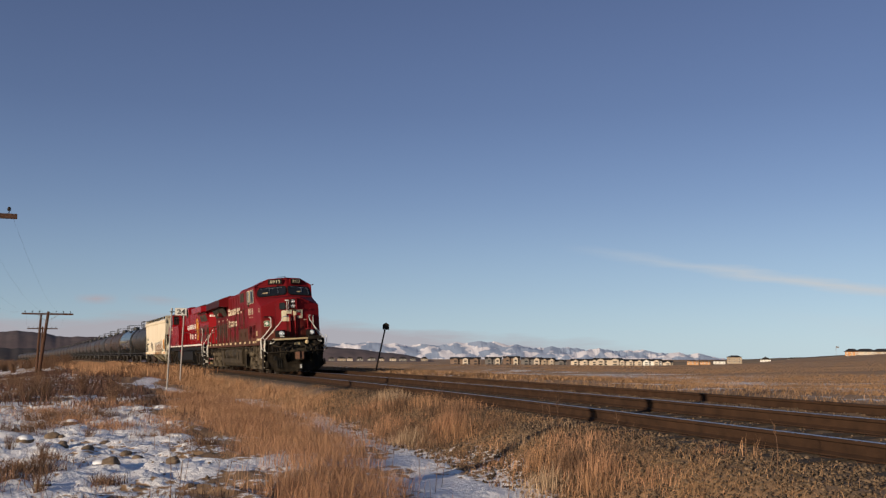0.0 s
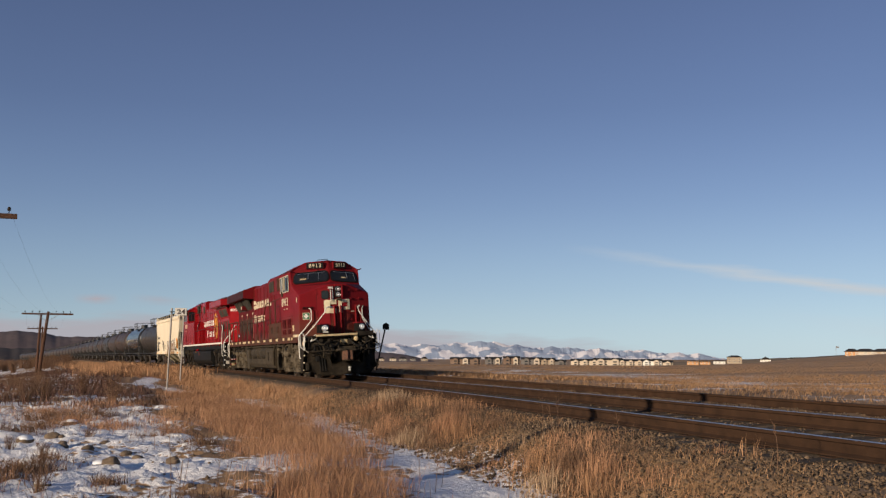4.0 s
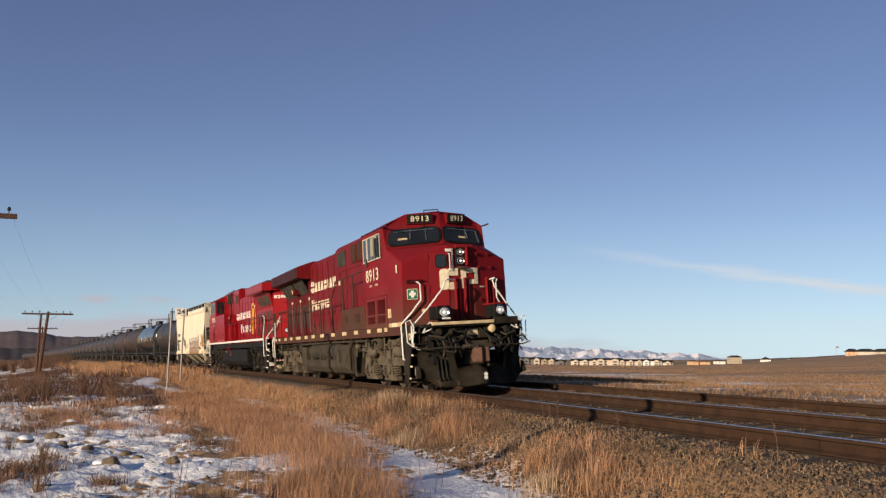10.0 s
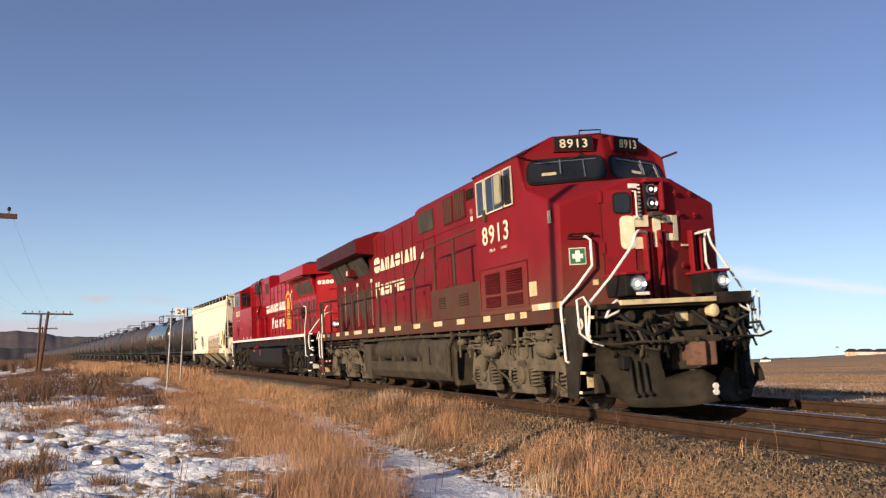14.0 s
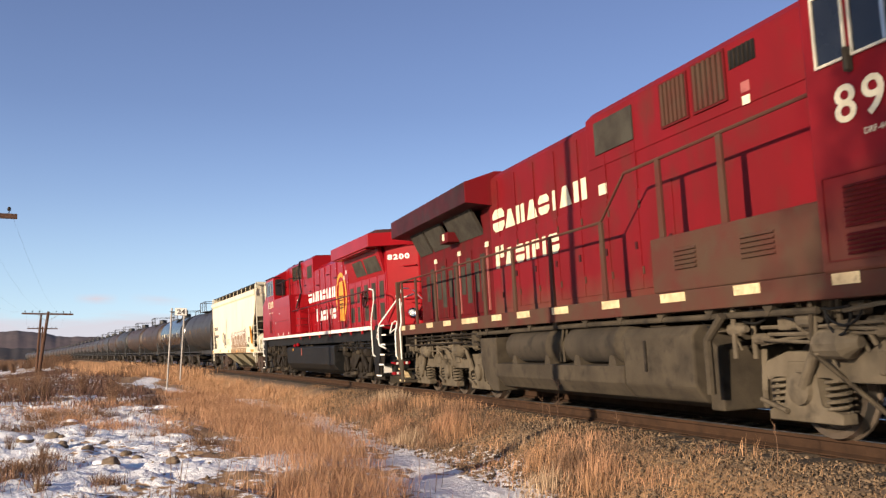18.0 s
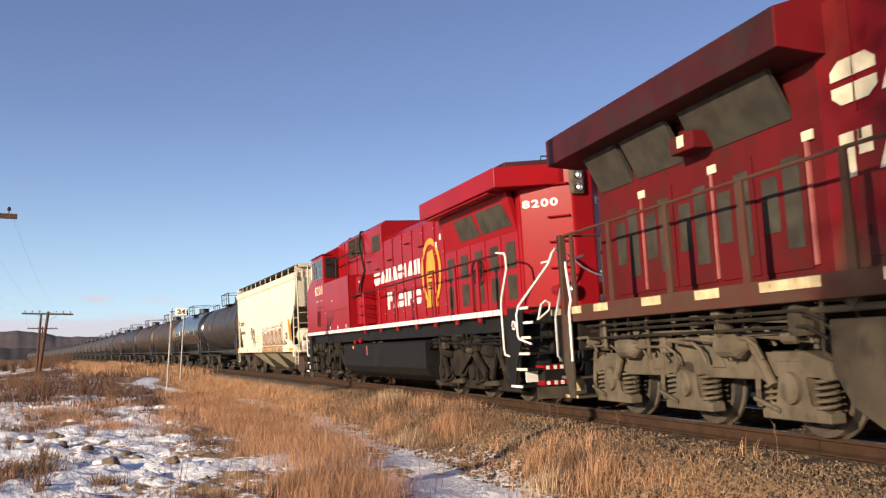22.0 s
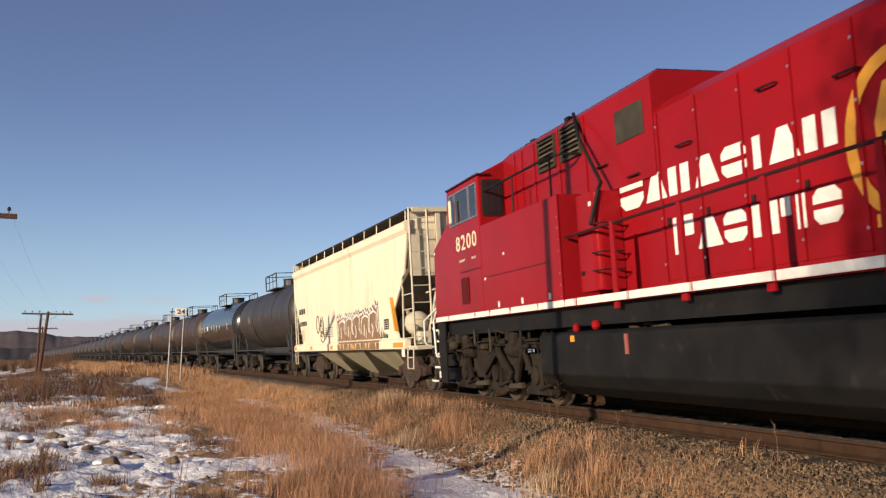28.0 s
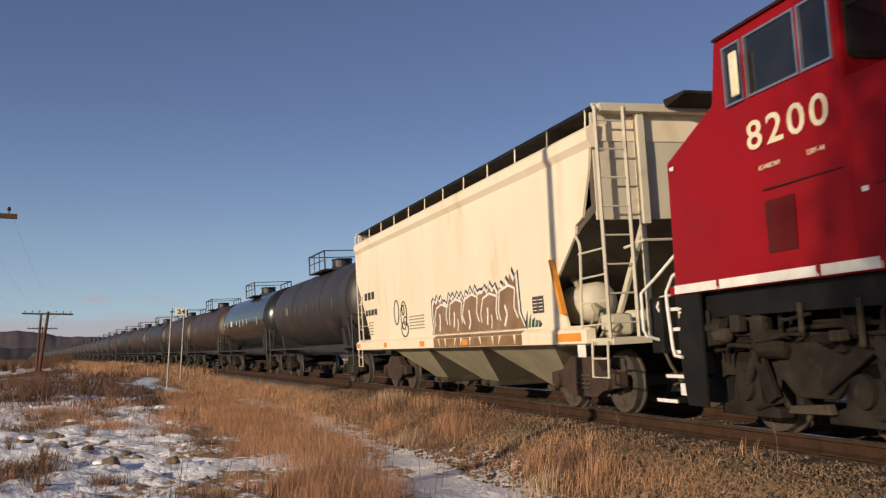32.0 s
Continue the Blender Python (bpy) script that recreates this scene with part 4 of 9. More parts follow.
        for k in range(9):
            y = sg * (0.36 + 0.095 * k)
            d1, d2 = rr.uniform(-0.08, 0.08), rr.uniform(0.0, 0.16)
            part("air_hose", tube(bmesh.new(), [(X(1.66), y, 1.32 - 0.05 * (k % 3)), (X(1.40), y + d1, 1.26 - 0.06 * (k % 2)), (X(1.28), y + d1 * 1.5, 1.06), (X(1.30), y - sg * d2, 0.80 + d2), (X(1.40), y - sg * d2 * 1.6, 0.74 + d2)], rr.uniform(0.018, 0.03), 6), "black" if k % 3 else "grime", loco)
        for k in range(6):
            y, z = sg * rr.uniform(0.25, 1.2), rr.uniform(1.0, 1.45)
            ln = rr.uniform(0.2, 0.6)
            part("brake_pipe", tube(bmesh.new(), [(X(1.56), y, z), (X(1.48), y + 0.1, z - 0.04), (X(1.46), y + ln * 0.7, z - 0.03), (X(1.54), y + ln, z - 0.16)], rr.uniform(0.014, 0.024), 6), "plough", loco)
            part("valve", box(X(1.66), X(1.50), y - 0.06, y + 0.06, z - 0.07, z + 0.06, bevel=0.025), "plough" if k % 2 else "grime_dark", loco)
        part("jumper_cable", tube(bmesh.new(), [(X(1.58), sg * 0.15, 1.46), (X(1.36), sg * 0.34, 1.22), (X(1.30), sg * 0.66, 1.12), (X(1.36), sg * 0.9, 1.24), (X(1.5), sg * 1.08, 1.44)], 0.034, 8), "black", loco)
        part("jumper_cable", tube(bmesh.new(), [(X(1.58), sg * 0.5, 1.46), (X(1.34), sg * 0.85, 1.26), (X(1.42), sg * 1.2, 1.34)], 0.028, 6), "grime", loco)
        part("cut_lever", tube(bmesh.new(), [(X(1.34), sg * 1.62, 1.08), (X(1.30), sg * 1.35, 1.02), (X(1.22), sg * 0.9, 1.04), (X(1.1), sg * 0.3, 1.02)], 0.018, 6), "plough", loco)
        part("receptacle", lathe(bmesh.new(), [(X(1.66), 0.07), (X(1.46), 0.09), (X(1.44), 0.06)], "x", (0, sg * 0.92, 1.40), 12), "plough", loco)
        part("bracket", prism(bmesh.new(), [(X(1.68), 1.05), (X(1.40), 1.36), (X(1.40), 1.44), (X(1.68), 1.5)], "y", sg * 0.62 - 0.02, sg * 0.62 + 0.02), "plough", loco)
        part("round_plate", lathe(bmesh.new(), [(sg * 1.517, 0.085), (sg * 1.525, 0.085)], "y", (X(1.87), 0, 1.335), 18), "cream", loco, "round pale warning disc")
        part("disc_mark", prism(bmesh.new(), [(X(1.93), 1.30), (X(1.81), 1.30), (X(1.87), 1.40)], "y", min(sg * 1.52, sg * 1.528), max(sg * 1.52, sg * 1.528)), "faded_pink", loco)
    cp = part("coupler", box(X(1.7), X(1.22), -0.15, 0.15, 0.72, 1.0, bevel=0.03), "rust_red", loco, "rusty knuckle coupler")
    bm = bmesh.new()
    prism(bm, [(X(1.24), -0.22), (X(1.06), -0.2), (X(0.94), -0.06), (X(1.04), 0.0), (X(0.98), 0.14), (X(1.2), 0.2)], "z", 0.66, 1.0, bevel=0.025)
    part("knuckle", bm, "rust_red", cp)
    part("knuckle_pin", tube(bmesh.new(), [(X(1.04), -0.12, 0.64), (X(1.04), -0.12, 1.06)], 0.035, 8), "plough", cp)
    part("coupler_guard", prism(bmesh.new(), [(X(1.3), -0.42), (X(1.12), -0.30), (X(1.12), 0.30), (X(1.3), 0.42)], "z", 0.98, 1.08, bevel=0.015), "plough", cp)
    part("draft_box", box(X(1.72), X(1.42), -0.32, 0.32, 0.60, 1.16, bevel=0.03), "grime", loco)
    part("cable_box", box(X(1.62), X(1.52), 0.12, 0.42, 1.22, 1.40, bevel=0.02), "plough", loco)
    part("front_lamp", lathe(bmesh.new(), [(X(1.55), 0.06), (X(1.34), 0.10), (X(1.31), 0.08), (X(1.30), 0.03)], "x", (0, 0.42, 1.43), 16), "stripe", loco, "pale round lamp")
    # marks on the toe of the plough
    for z in (0.30, 0.38):
        part("plough_mark", lathe(bmesh.new(), [(X(0.80) , 0.045), (X(0.775), 0.045)], "x", (0, -0.06, z), 10), "white", loco)


def rear_steps(loco):
    """Step wells, posts and white rails of the trailing end."""
    for sg in (1, -1):
        bm = bmesh.new()
        prism(bm, [(X(21.4), 0.25), (X(21.4), 1.5), (X(22.0), 1.5), (X(21.9), 1.0), (X(21.72), 0.6), (X(21.6), 0.25)], "y", sg * 1.50 - 0.015, sg * 1.50 + 0.015)
        bx(bm, X(22.02), X(21.25), sg * 1.04 - 0.02, sg * 1.04 + 0.02, 0.25, 1.5)
        part("step_well", bm, "grime", loco, "dust-covered step well")
        step_stack(loco, sg, ((21.80, 22.06, 1.34), (21.70, 22.03, 1.08), (21.58, 21.98, 0.82), (21.46, 21.90, 0.56), (21.36, 21.84, 0.28)), 1.06, 1.49, "grime", "stripe")
        part("step_plate", box(X(21.86), X(21.84), min(sg * 1.16, sg * 1.36), max(sg * 1.16, sg * 1.36), 0.33, 0.54), "stripe", loco)
        part("end_post", box(X(21.72), X(21.60), sg * 1.47 - 0.05, sg * 1.47 + 0.05, 0.95, 2.72, bevel=0.012), "sill_brown", loco)
        part("end_post", box(X(22.0), X(21.9), sg * 0.62 - 0.05, sg * 0.62 + 0.05, 1.5, 2.76, bevel=0.012), "sill_brown", loco)
        part("end_rail", tube(bmesh.new(), [(X(21.66), sg * 1.46, 2.70), (X(21.95), sg * 1.0, 2.74), (X(21.96), sg * 0.6, 2.74)], 0.02, 6), "sill_brown", loco)
        part("handrail", tube(bmesh.new(), [(X(21.9), sg * 1.0, 2.42), (X(21.95), sg * 1.27, 2.34), (X(21.95), sg * 1.42, 1.85), (X(21.95), sg * 1.52, 1.46), (X(21.95), sg * 1.52, 0.87), (X(21.92), sg * 1.40, 0.75)], 0.021, 8), "white", loco, "white steel handrail")
        part("handrail", tube(bmesh.new(), [(X(21.35), sg * 1.54, 0.8), (X(21.33), sg * 1.55, 1.55), (X(21.36), sg * 1.50, 1.7), (X(21.6), sg * 1.45, 2.3)], 0.021, 8), "white", loco)
        rr = random.Random(70 + sg)
        for k in range(7):
            y, d = sg * (0.3 + 0.1 * k), rr.uniform(0, 0.14)
            part("air_hose", tube(bmesh.new(), [(X(21.86), y, 1.25), (X(22.06), y + d * 0.4, 1.12), (X(22.14), y, 0.82 + d), (X(22.02), y - sg * d, 0.66 + d)], 0.024, 6), "grime" if k % 2 else "black", loco)


def side_rail(loco, y, pts, posts, mt_rail, mt_post, z_deck, low=0.58):
    """Handrail along the walkway: a bent top bar, a lower bar, and flat posts, each a part."""
    part("walkway_rail", tube(bmesh.new(), [(x, y, z) for x, z in pts], 0.021, 6), mt_rail, loco, "long steel handrail over the walkway")
    for x, z in posts:
        part("rail_post", prism(bmesh.new(), [(x - 0.065, z_deck - 0.12), (x + 0.065, z_deck - 0.12), (x + 0.045, z), (x - 0.045, z)], "y", y - 0.02, y + 0.02, bevel=0.006), mt_post, loco)


def lead_locomotive():
    L = thing("locomotive", "red diesel locomotive with a dusty lower body, heading the freight train", "locomotive", "locomotives of the train")
    sg0 = -1
    shell, P = cab(L, 3.74, 5.93, 2.42, 1.60, 4.24, "red_cab", 2.16, 0.34, 3.55)
    # windshield panes, wipers and number boards on the front
    for sg in (1, -1):
        q = quad_out((P["e", sg], P["f", sg], P["h", sg], P["g", sg]), (X(4.5), 0, 3.5))
        fl = q[0] == P["f", sg]
        part("windshield_gasket", round_plate(q, 0.05 - 0.03, 0.95 + 0.03, 0.08, 0.78, 0.16, 0.03, 0.05), "black", L)
        ws = part("windshield", round_plate(q, 0.05, 0.95, 0.13, 0.73, 0.13, 0.042, 0.02), "glass", L, "dark windshield pane")
        m0 = 0.42 if not fl else 0.58
        part("wiper", plate(bmesh.new(), q, m0 - 0.006, m0 + 0.006, 0.30, 0.70, 0.07, 0.02), "steel", ws, "thin bright wiper arm")
        part("wiper", plate(bmesh.new(), q, 0.12, 0.86, 0.640, 0.658, 0.065, 0.015), "steel", ws)
        part("wiper", plate(bmesh.new(), q, m0 + 0.28, m0 + 0.288, 0.18, 0.66, 0.065, 0.015), "steel", ws)
        part("seat_back", plate(bmesh.new(), q, m0 - 0.22, m0 - 0.05, 0.30, 0.38, 0.046, 0.006), "stripe", ws, "pale shape behind the glass")
        # number board in a red box, its outer end set back
        inner, outer = Vector((X(3.56), sg * 0.20, 0)), Vector((X(3.70), sg * 0.88, 0))
        nq = quad_out((inner + Vector((0, 0, 4.27)), outer + Vector((0, 0, 4.27)), outer + Vector((0, 0, 4.53)), inner + Vector((0, 0, 4.53))), (X(5.5), 0, 4.4))
        nb = part("number_box", plate(bmesh.new(), nq, 0, 1, 0, 1, 0.0, 0.42), "red_dusty", L)
        part("number_board", plate(bmesh.new(), nq, 0.03, 0.97, 0.06, 0.94, 0.012, 0.012), "black", nb, "black number board")
        e1 = (nq[1] - nq[0]).normalized()
        out = e1.cross(Vector((0, 0, 1)))
        words("8913", 0.48, 0.15, Matrix.Translation(nq[0] + e1 * 0.11 + Vector((0, 0, 0.055)) + out * 0.014) @ Matrix((e1, Vector((0, 0, 1)), out)).transposed().to_4x4(), "cream", nb, "number_lettering", 0.004, 1.12, 0.008)
        part("board_brace", tube(bmesh.new(), [(X(3.62), sg * 0.5, 4.27), (X(3.5), sg * 0.42, 4.20), (X(3.62), sg * 0.62, 4.12)], 0.014, 6), "black", nb)
    part("roof_grab", tube(bmesh.new(), [(X(3.62), -0.42, 4.53), (X(3.60), -0.42, 4.62), (X(3.60), -0.02, 4.64), (X(3.62), -0.02, 4.55)], 0.013, 6), "black", L)
    # side windows on both sides, mirror and sunshade arm
    for sg in (1, -1):
        y = sg * 1.53
        for w0, w1 in ((4.04, 4.42), (4.50, 5.30), (5.36, 5.76)):
            fr = part("window_frame", frame_of(bmesh.new(), X(w1), X(w0), y, 3.43, 4.09, 0.026, sg * 0.02), "hop_end", L, "pale weathered metal window frame")
            part("window_pane", sbox(X(w1) + 0.03, X(w0) - 0.03, y, sg * 0.006, 3.46, 4.06), "glass", fr)
        part("window_slider", sbox(X(4.92), X(4.88), y, sg * 0.022, 3.46, 4.06), "steel", L)
        part("side_mirror", box(X(4.60), X(4.34), y + sg * 0.10 - 0.015, y + sg * 0.10 + 0.015, 3.50, 4.02, bevel=0.03), "hop_grey", L, "pale wind deflector beside the window")
        part("deflector_arm", tube(bmesh.new(), [(X(4.40), y, 3.95), (X(4.40), y + sg * 0.1, 3.95), (X(4.40), y + sg * 0.1, 3.55), (X(4.40), y, 3.55)], 0.012, 6), "steel", L)
        part("arm_rest", box(X(5.36), X(5.30), y - 0.01 if sg > 0 else y - 0.07, y + 0.07 if sg > 0 else y + 0.01, 3.30, 3.52, bevel=0.02), "grime", L)
        part("gutter", box(X(5.93), X(3.35), y - 0.012, y + 0.012, 4.19, 4.225), "red_soot", L)
        # equipment doors with louvres under the cab
        dr = part("equipment_door", frame_of(bmesh.new(), X(5.83), X(3.62), y, 1.70, 2.46, 0.016, sg * 0.010), "red_dusty", L)
        for w0, w1 in ((3.87, 4.55), (4.86, 5.56)):
            louvre(dr, X(w1), X(w0), y, sg, 1.98, 2.36, 9, "red_dim")
            louvre(dr, X(w1), X(w0), y, sg, 1.74, 1.94, 5, "red_dim")
        part("data_plate", sbox(X(3.58), X(3.29), y, sg * 0.008, 1.84, 2.07), "stripe", L, "yellowish data plate")
        part("warning_tag", sbox(X(2.71), X(2.61), y, sg * 0.008, 2.92, 3.12), "cream", L)
        for w0, w1, pm in ((3.52, 3.29, "stripe"), (3.28, 2.84, "cream"), (2.81, 2.64, "stripe"), (2.62, 2.51, "orange"), (2.50, 2.42, "stripe")):
            part("letter_plate", sbox(X(w0), X(w1), y, sg * 0.008, 1.60, 1.70), pm, L)
    words("8913", 1.25, 0.34, rot_side(X(5.57), sg0 * 1.533, 2.88, sg0), "cream", L, "number_lettering", 0.004, 1.16, 0.012)
    words("DRF-44", 0.26, 0.055, rot_side(X(5.24), sg0 * 1.533, 2.735, sg0), "cream", L, "model_lettering", 0.003, 1.0, 0.0)
    words("ES44AC", 0.30, 0.055, rot_side(X(4.70), sg0 * 1.533, 2.735, sg0), "cream", L, "model_lettering", 0.003, 1.0, 0.0)
    # nose: a narrow flat front between two angled facets
    nx = X(2.16)
    pocket = part("headlight_pocket", box(nx - 0.02, nx + 0.035, -0.15, 0.11, 3.03, 3.47, bevel=0.03), "black", L, "black headlight pocket")
    for z in (3.14, 3.36):
        hl = part("headlight", lathe(bmesh.new(), [(nx + 0.0, 0.095), (nx + 0.05, 0.098), (nx + 0.056, 0.085), (nx + 0.03, 0.06)], "x", (0, -0.02, z), 20), "chrome", L, "round chrome headlight")
        part("light_bulb", lathe(bmesh.new(), [(nx + 0.03, 0.035), (nx + 0.052, 0.025), (nx + 0.056, 0.008)], "x", (0, -0.02, z), 12), "lamp_on", hl)
    for y0, y1, z0, z1 in ((-0.17, 0.13, 3.46, 3.53), (0.10, 0.15, 3.02, 3.50)):
        part("pocket_hood", box(nx - 0.02, nx + 0.12, y0, y1, z0, z1, bevel=0.015), "red_nose", pocket)
    F = {}
    for sg in (1, -1):
        A, B = Vector((X(2.42), sg * 1.50, 0)), Vector((X(2.16), sg * 0.34, 0))

        def face(name, u0, u1, z0, z1, mt, out, thick=0.012, label="", parent=L, A=A, B=B, r=0.0):
            """A flat piece on this facet: u from the corner to the front, z in metres."""
            lo, hi = A.lerp(B, u0), A.lerp(B, u1)
            q = quad_out((lo + Vector((0, 0, z0)), hi + Vector((0, 0, z0)), hi + Vector((0, 0, z1)), lo + Vector((0, 0, z1))), (X(5), 0, 2.5))
            return part(name, round_plate(q, 0, 1, 0, 1, r, out, thick) if r else plate(bmesh.new(), q, 0, 1, 0, 1, out, thick), mt, parent, label)
        F[sg] = face
    S = F[-1]
    sign = S("first_aid_sign", 0.11, 0.33, 2.24, 2.50, "cream", 0.012, label="green first-aid sign with a white cross")
    S("sign_field", 0.122, 0.318, 2.255, 2.485, "green", 0.017, parent=sign)
    S("sign_cross", 0.15, 0.29, 2.335, 2.405, "white", 0.022, parent=sign)
    S("sign_cross", 0.19, 0.25, 2.285, 2.455, "white", 0.0225, parent=sign)
    S("sign_shelf", 0.10, 0.34, 2.635, 2.655, "red_soot", 0.05, 0.04)
    S("small_tag", 0.40, 0.47, 1.92, 2.00, "stripe", 0.014)
    dr = S("nose_door", 0.575, 0.985, 1.80, 3.36, "red_nose", 0.014, 0.02, "red nose door")
    S("door_gap", 0.565, 0.574, 1.78, 3.38, "red_soot", 0.008, 0.012, parent=dr)
    S("door_gap", 0.566, 0.985, 1.765, 1.785, "red_soot", 0.010, 0.012, parent=dr)
    for z in (2.48, 3.26):
        S("door_hinge", 0.535, 0.585, z - 0.09, z + 0.09, "red_nose", 0.035, 0.03, parent=dr)
    wn = S("window_gasket", 0.725, 0.965, 2.985, 3.32, "black", 0.03, 0.03, r=0.07)
    S("nose_window", 0.745, 0.945, 3.01, 3.295, "glass", 0.036, 0.02, "small dark nose window", wn, r=0.055)
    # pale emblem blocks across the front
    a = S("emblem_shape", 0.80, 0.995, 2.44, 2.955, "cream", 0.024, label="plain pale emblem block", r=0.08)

    def front(name, y0, y1, z0, z1, mt, out=0.012, parent=L, label=""):
        return part(name, box(nx - 0.01, nx + out, y0, y1, z0, z1), mt, parent, label)
    for y0, y1, z0, z1 in ((-0.36, -0.10, 2.44, 2.62), (-0.36, -0.10, 2.78, 2.955), (-0.02, 0.11, 2.46, 2.955), (0.13, 0.33, 2.56, 2.67), (0.13, 0.33, 2.84, 2.955)):
        front("emblem_block", y0, y1, z0, z1, "cream", 0.012, a)
    F[1]("emblem_block", 0.90, 0.995, 2.56, 2.955, "cream", 0.012, 0.012, "", a)
    front("number_tag", -0.40, -0.26, 3.38, 3.45, "white", 0.02)
    mk = front("mark_strip", -0.26, -0.205, 2.93, 3.46, "red_soot", 0.014)
    for k in range(9):
        front("conspicuity_mark", -0.255, -0.21, 2.95 + 0.058 * k, 2.979 + 0.058 * k, "white", 0.018, mk)
    part("grab_iron", tube(bmesh.new(), [(nx - 0.02, -0.33, 2.90), (nx + 0.08, -0.33, 2.92), (nx + 0.08, -0.33, 3.32), (nx - 0.02, -0.33, 3.34)], 0.014, 6), "white", L)
    part("horn_bracket", box(nx, nx + 0.14, -0.10, 0.08, 2.93, 3.0, bevel=0.015), "grime", L)
    part("coil_hose", tube(bmesh.new(), [(nx + 0.1, -0.08 + 0.03 * k, 2.95 - 0.012 * k + 0.03 * (k % 2)) for k in range(9)], 0.018, 6), "grime", L)
    for u, z in ((0.95, 3.30), (0.60, 3.30), (0.90, 2.97), (0.52, 2.96), (0.62, 2.18), (0.88, 2.16), (0.55, 2.66)):
        F[1]("latch", u - 0.10, u, z, z + 0.022, "red_nose", 0.05, 0.05)
        F[1]("latch_cup", u - 0.07, u - 0.03, z - 0.03, z + 0.05, "red_nose", 0.035, 0.035)
    F[1]("nose_tag", 0.70, 0.86, 2.47, 2.50, "cream", 0.03)
    # upright guard ribs on the front and on the far facet
    for y, w0, w1 in ((-0.15, 2.20, 2.05), (0.10, 2.20, 2.05), (0.80, 2.32, 2.14), (1.04, 2.38, 2.20)):
        for dy in (-0.05, 0.05):
            part("nose_rib", box(X(w0), X(w1 + 0.05 * (dy > 0)), y + dy - 0.022, y + dy + 0.022, 1.66, 2.72, bevel=0.016), "red_nose", L)
    for sg in (1, -1):
        y = sg * 0.76
        dl = part("ditch_light_box", box(X(2.1), X(1.52), y - 0.17, y + 0.17, 1.70, 2.02, bevel=0.02), "black", L, "black ditch light housing")
        part("ditch_light_roof", box(X(2.2), X(1.46), y - 0.19, y + 0.19, 2.01, 2.05, bevel=0.01), "red_nose", dl)
        part("ditch_light", lathe(bmesh.new(), [(X(1.52), 0.125), (X(1.44), 0.13), (X(1.43), 0.11), (X(1.48), 0.06)], "x", (0, y, 1.87), 20), "chrome", dl, "round chrome ditch light")
        part("light_bulb", lathe(bmesh.new(), [(X(1.48), 0.05), (X(1.44), 0.035), (X(1.435), 0.01)], "x", (0, y, 1.87), 12), "lamp_on", dl)
    part("front_stripe", box(X(1.42), X(1.35), -1.12, 0.50, 1.565, 1.64, bevel=0.008), "stripe", L, "pale reflective strip")
    part("stripe_tag", box(X(1.36), X(1.335), -0.86, -0.66, 1.70, 1.745), "white", L)
    part("anticlimber", box(X(2.42), X(1.40), -1.34, 1.34, 1.52, 1.60, bevel=0.02), "grime_dark", L)
    part("anticlimber_lip", box(X(1.46), X(1.38), 0.52, 1.30, 1.53, 1.70, bevel=0.02), "grime_dark", L)
    part("horn_dome", lathe(bmesh.new(), [(3.42, 0.10), (3.50, 0.10), (3.56, 0.12), (3.60, 0.07)], "z", (X(2.95), -0.55, 0), 14), "red_cab", L)
    part("nose_grab", tube(bmesh.new(), [(X(2.40), -1.36, 2.68), (X(2.28), -1.38, 2.70), (X(2.22), -1.02, 2.70), (X(2.34), -1.0, 2.68)], 0.016, 6), "black", L)
    part("nose_grab", tube(bmesh.new(), [(X(2.62), 1.0, 3.36), (X(2.60), 1.02, 3.46), (X(3.0), 1.26, 3.46), (X(3.0), 1.26, 3.36)], 0.014, 6), "black", L)
    # hood
    part("hood", prism(bmesh.new(), [(-0.95, 1.62), (-0.95, 4.27), (-0.84, 4.38), (0.84, 4.38), (0.95, 4.27), (0.95, 1.62)], "x", X(16.1), X(5.9), bevel=0.015), "red_dusty", L, "red hood with dust on its lower doors")
    # soot and the wing's shade are both in this hood's colour
    part("rear_hood", prism(bmesh.new(), [(-0.945, 1.62), (-0.945, 4.27), (-0.84, 4.375), (0.84, 4.375), (0.945, 4.27), (0.945, 1.62)], "x", X(21.35), X(16.1), bevel=0.015), "red_dim", L, "red rear hood darkened by soot and by coloured-in wing shade")
    part("blower_hood", prism(bmesh.new(), [(-0.965, 3.62), (-0.965, 4.38), (-0.84, 4.50), (0.84, 4.50), (0.965, 4.38), (0.965, 3.62)], "x", X(11.6), X(5.93), bevel=0.015), "red_dusty", L)
    for sg in (1, -1):
        y = sg * 0.967
        for w0, w1, z0, z1 in ((7.95, 8.60, 3.78, 4.34), (8.76, 9.36, 3.78, 4.32)):
            gr = part("intake_grille", sbox(X(w1), X(w0), y, sg * 0.004, z0, z1), "grime_dark", L)
            for k in range(6):
                x = X(w1) + (w1 - w0) * (k + 0.5) / 6
                part("grille_bar", sbox(x - 0.036, x + 0.022, y, sg * 0.03, z0, z1), "sill_brown", gr)
            part("grille_frame", frame_of(bmesh.new(), X(w1) - 0.03, X(w0) + 0.03, y, z0 - 0.03, z1 + 0.02, 0.03, sg * 0.022), "red_dim", gr)
        gr = part("vent_grille", sbox(X(7.86), X(7.36), y, sg * 0.004, 4.08, 4.30), "black", L)
        for k in range(6):
            x = X(7.86) + 0.50 * (k + 0.5) / 6
            part("grille_bar", sbox(x - 0.008, x + 0.008, y, sg * 0.02, 4.08, 4.30), "grime_dark", gr)
        part("inertial_screen", sbox(X(11.3), X(10.15), y, sg * 0.02, 3.80, 4.28), "mesh_grey", L, "grey mesh air screen")
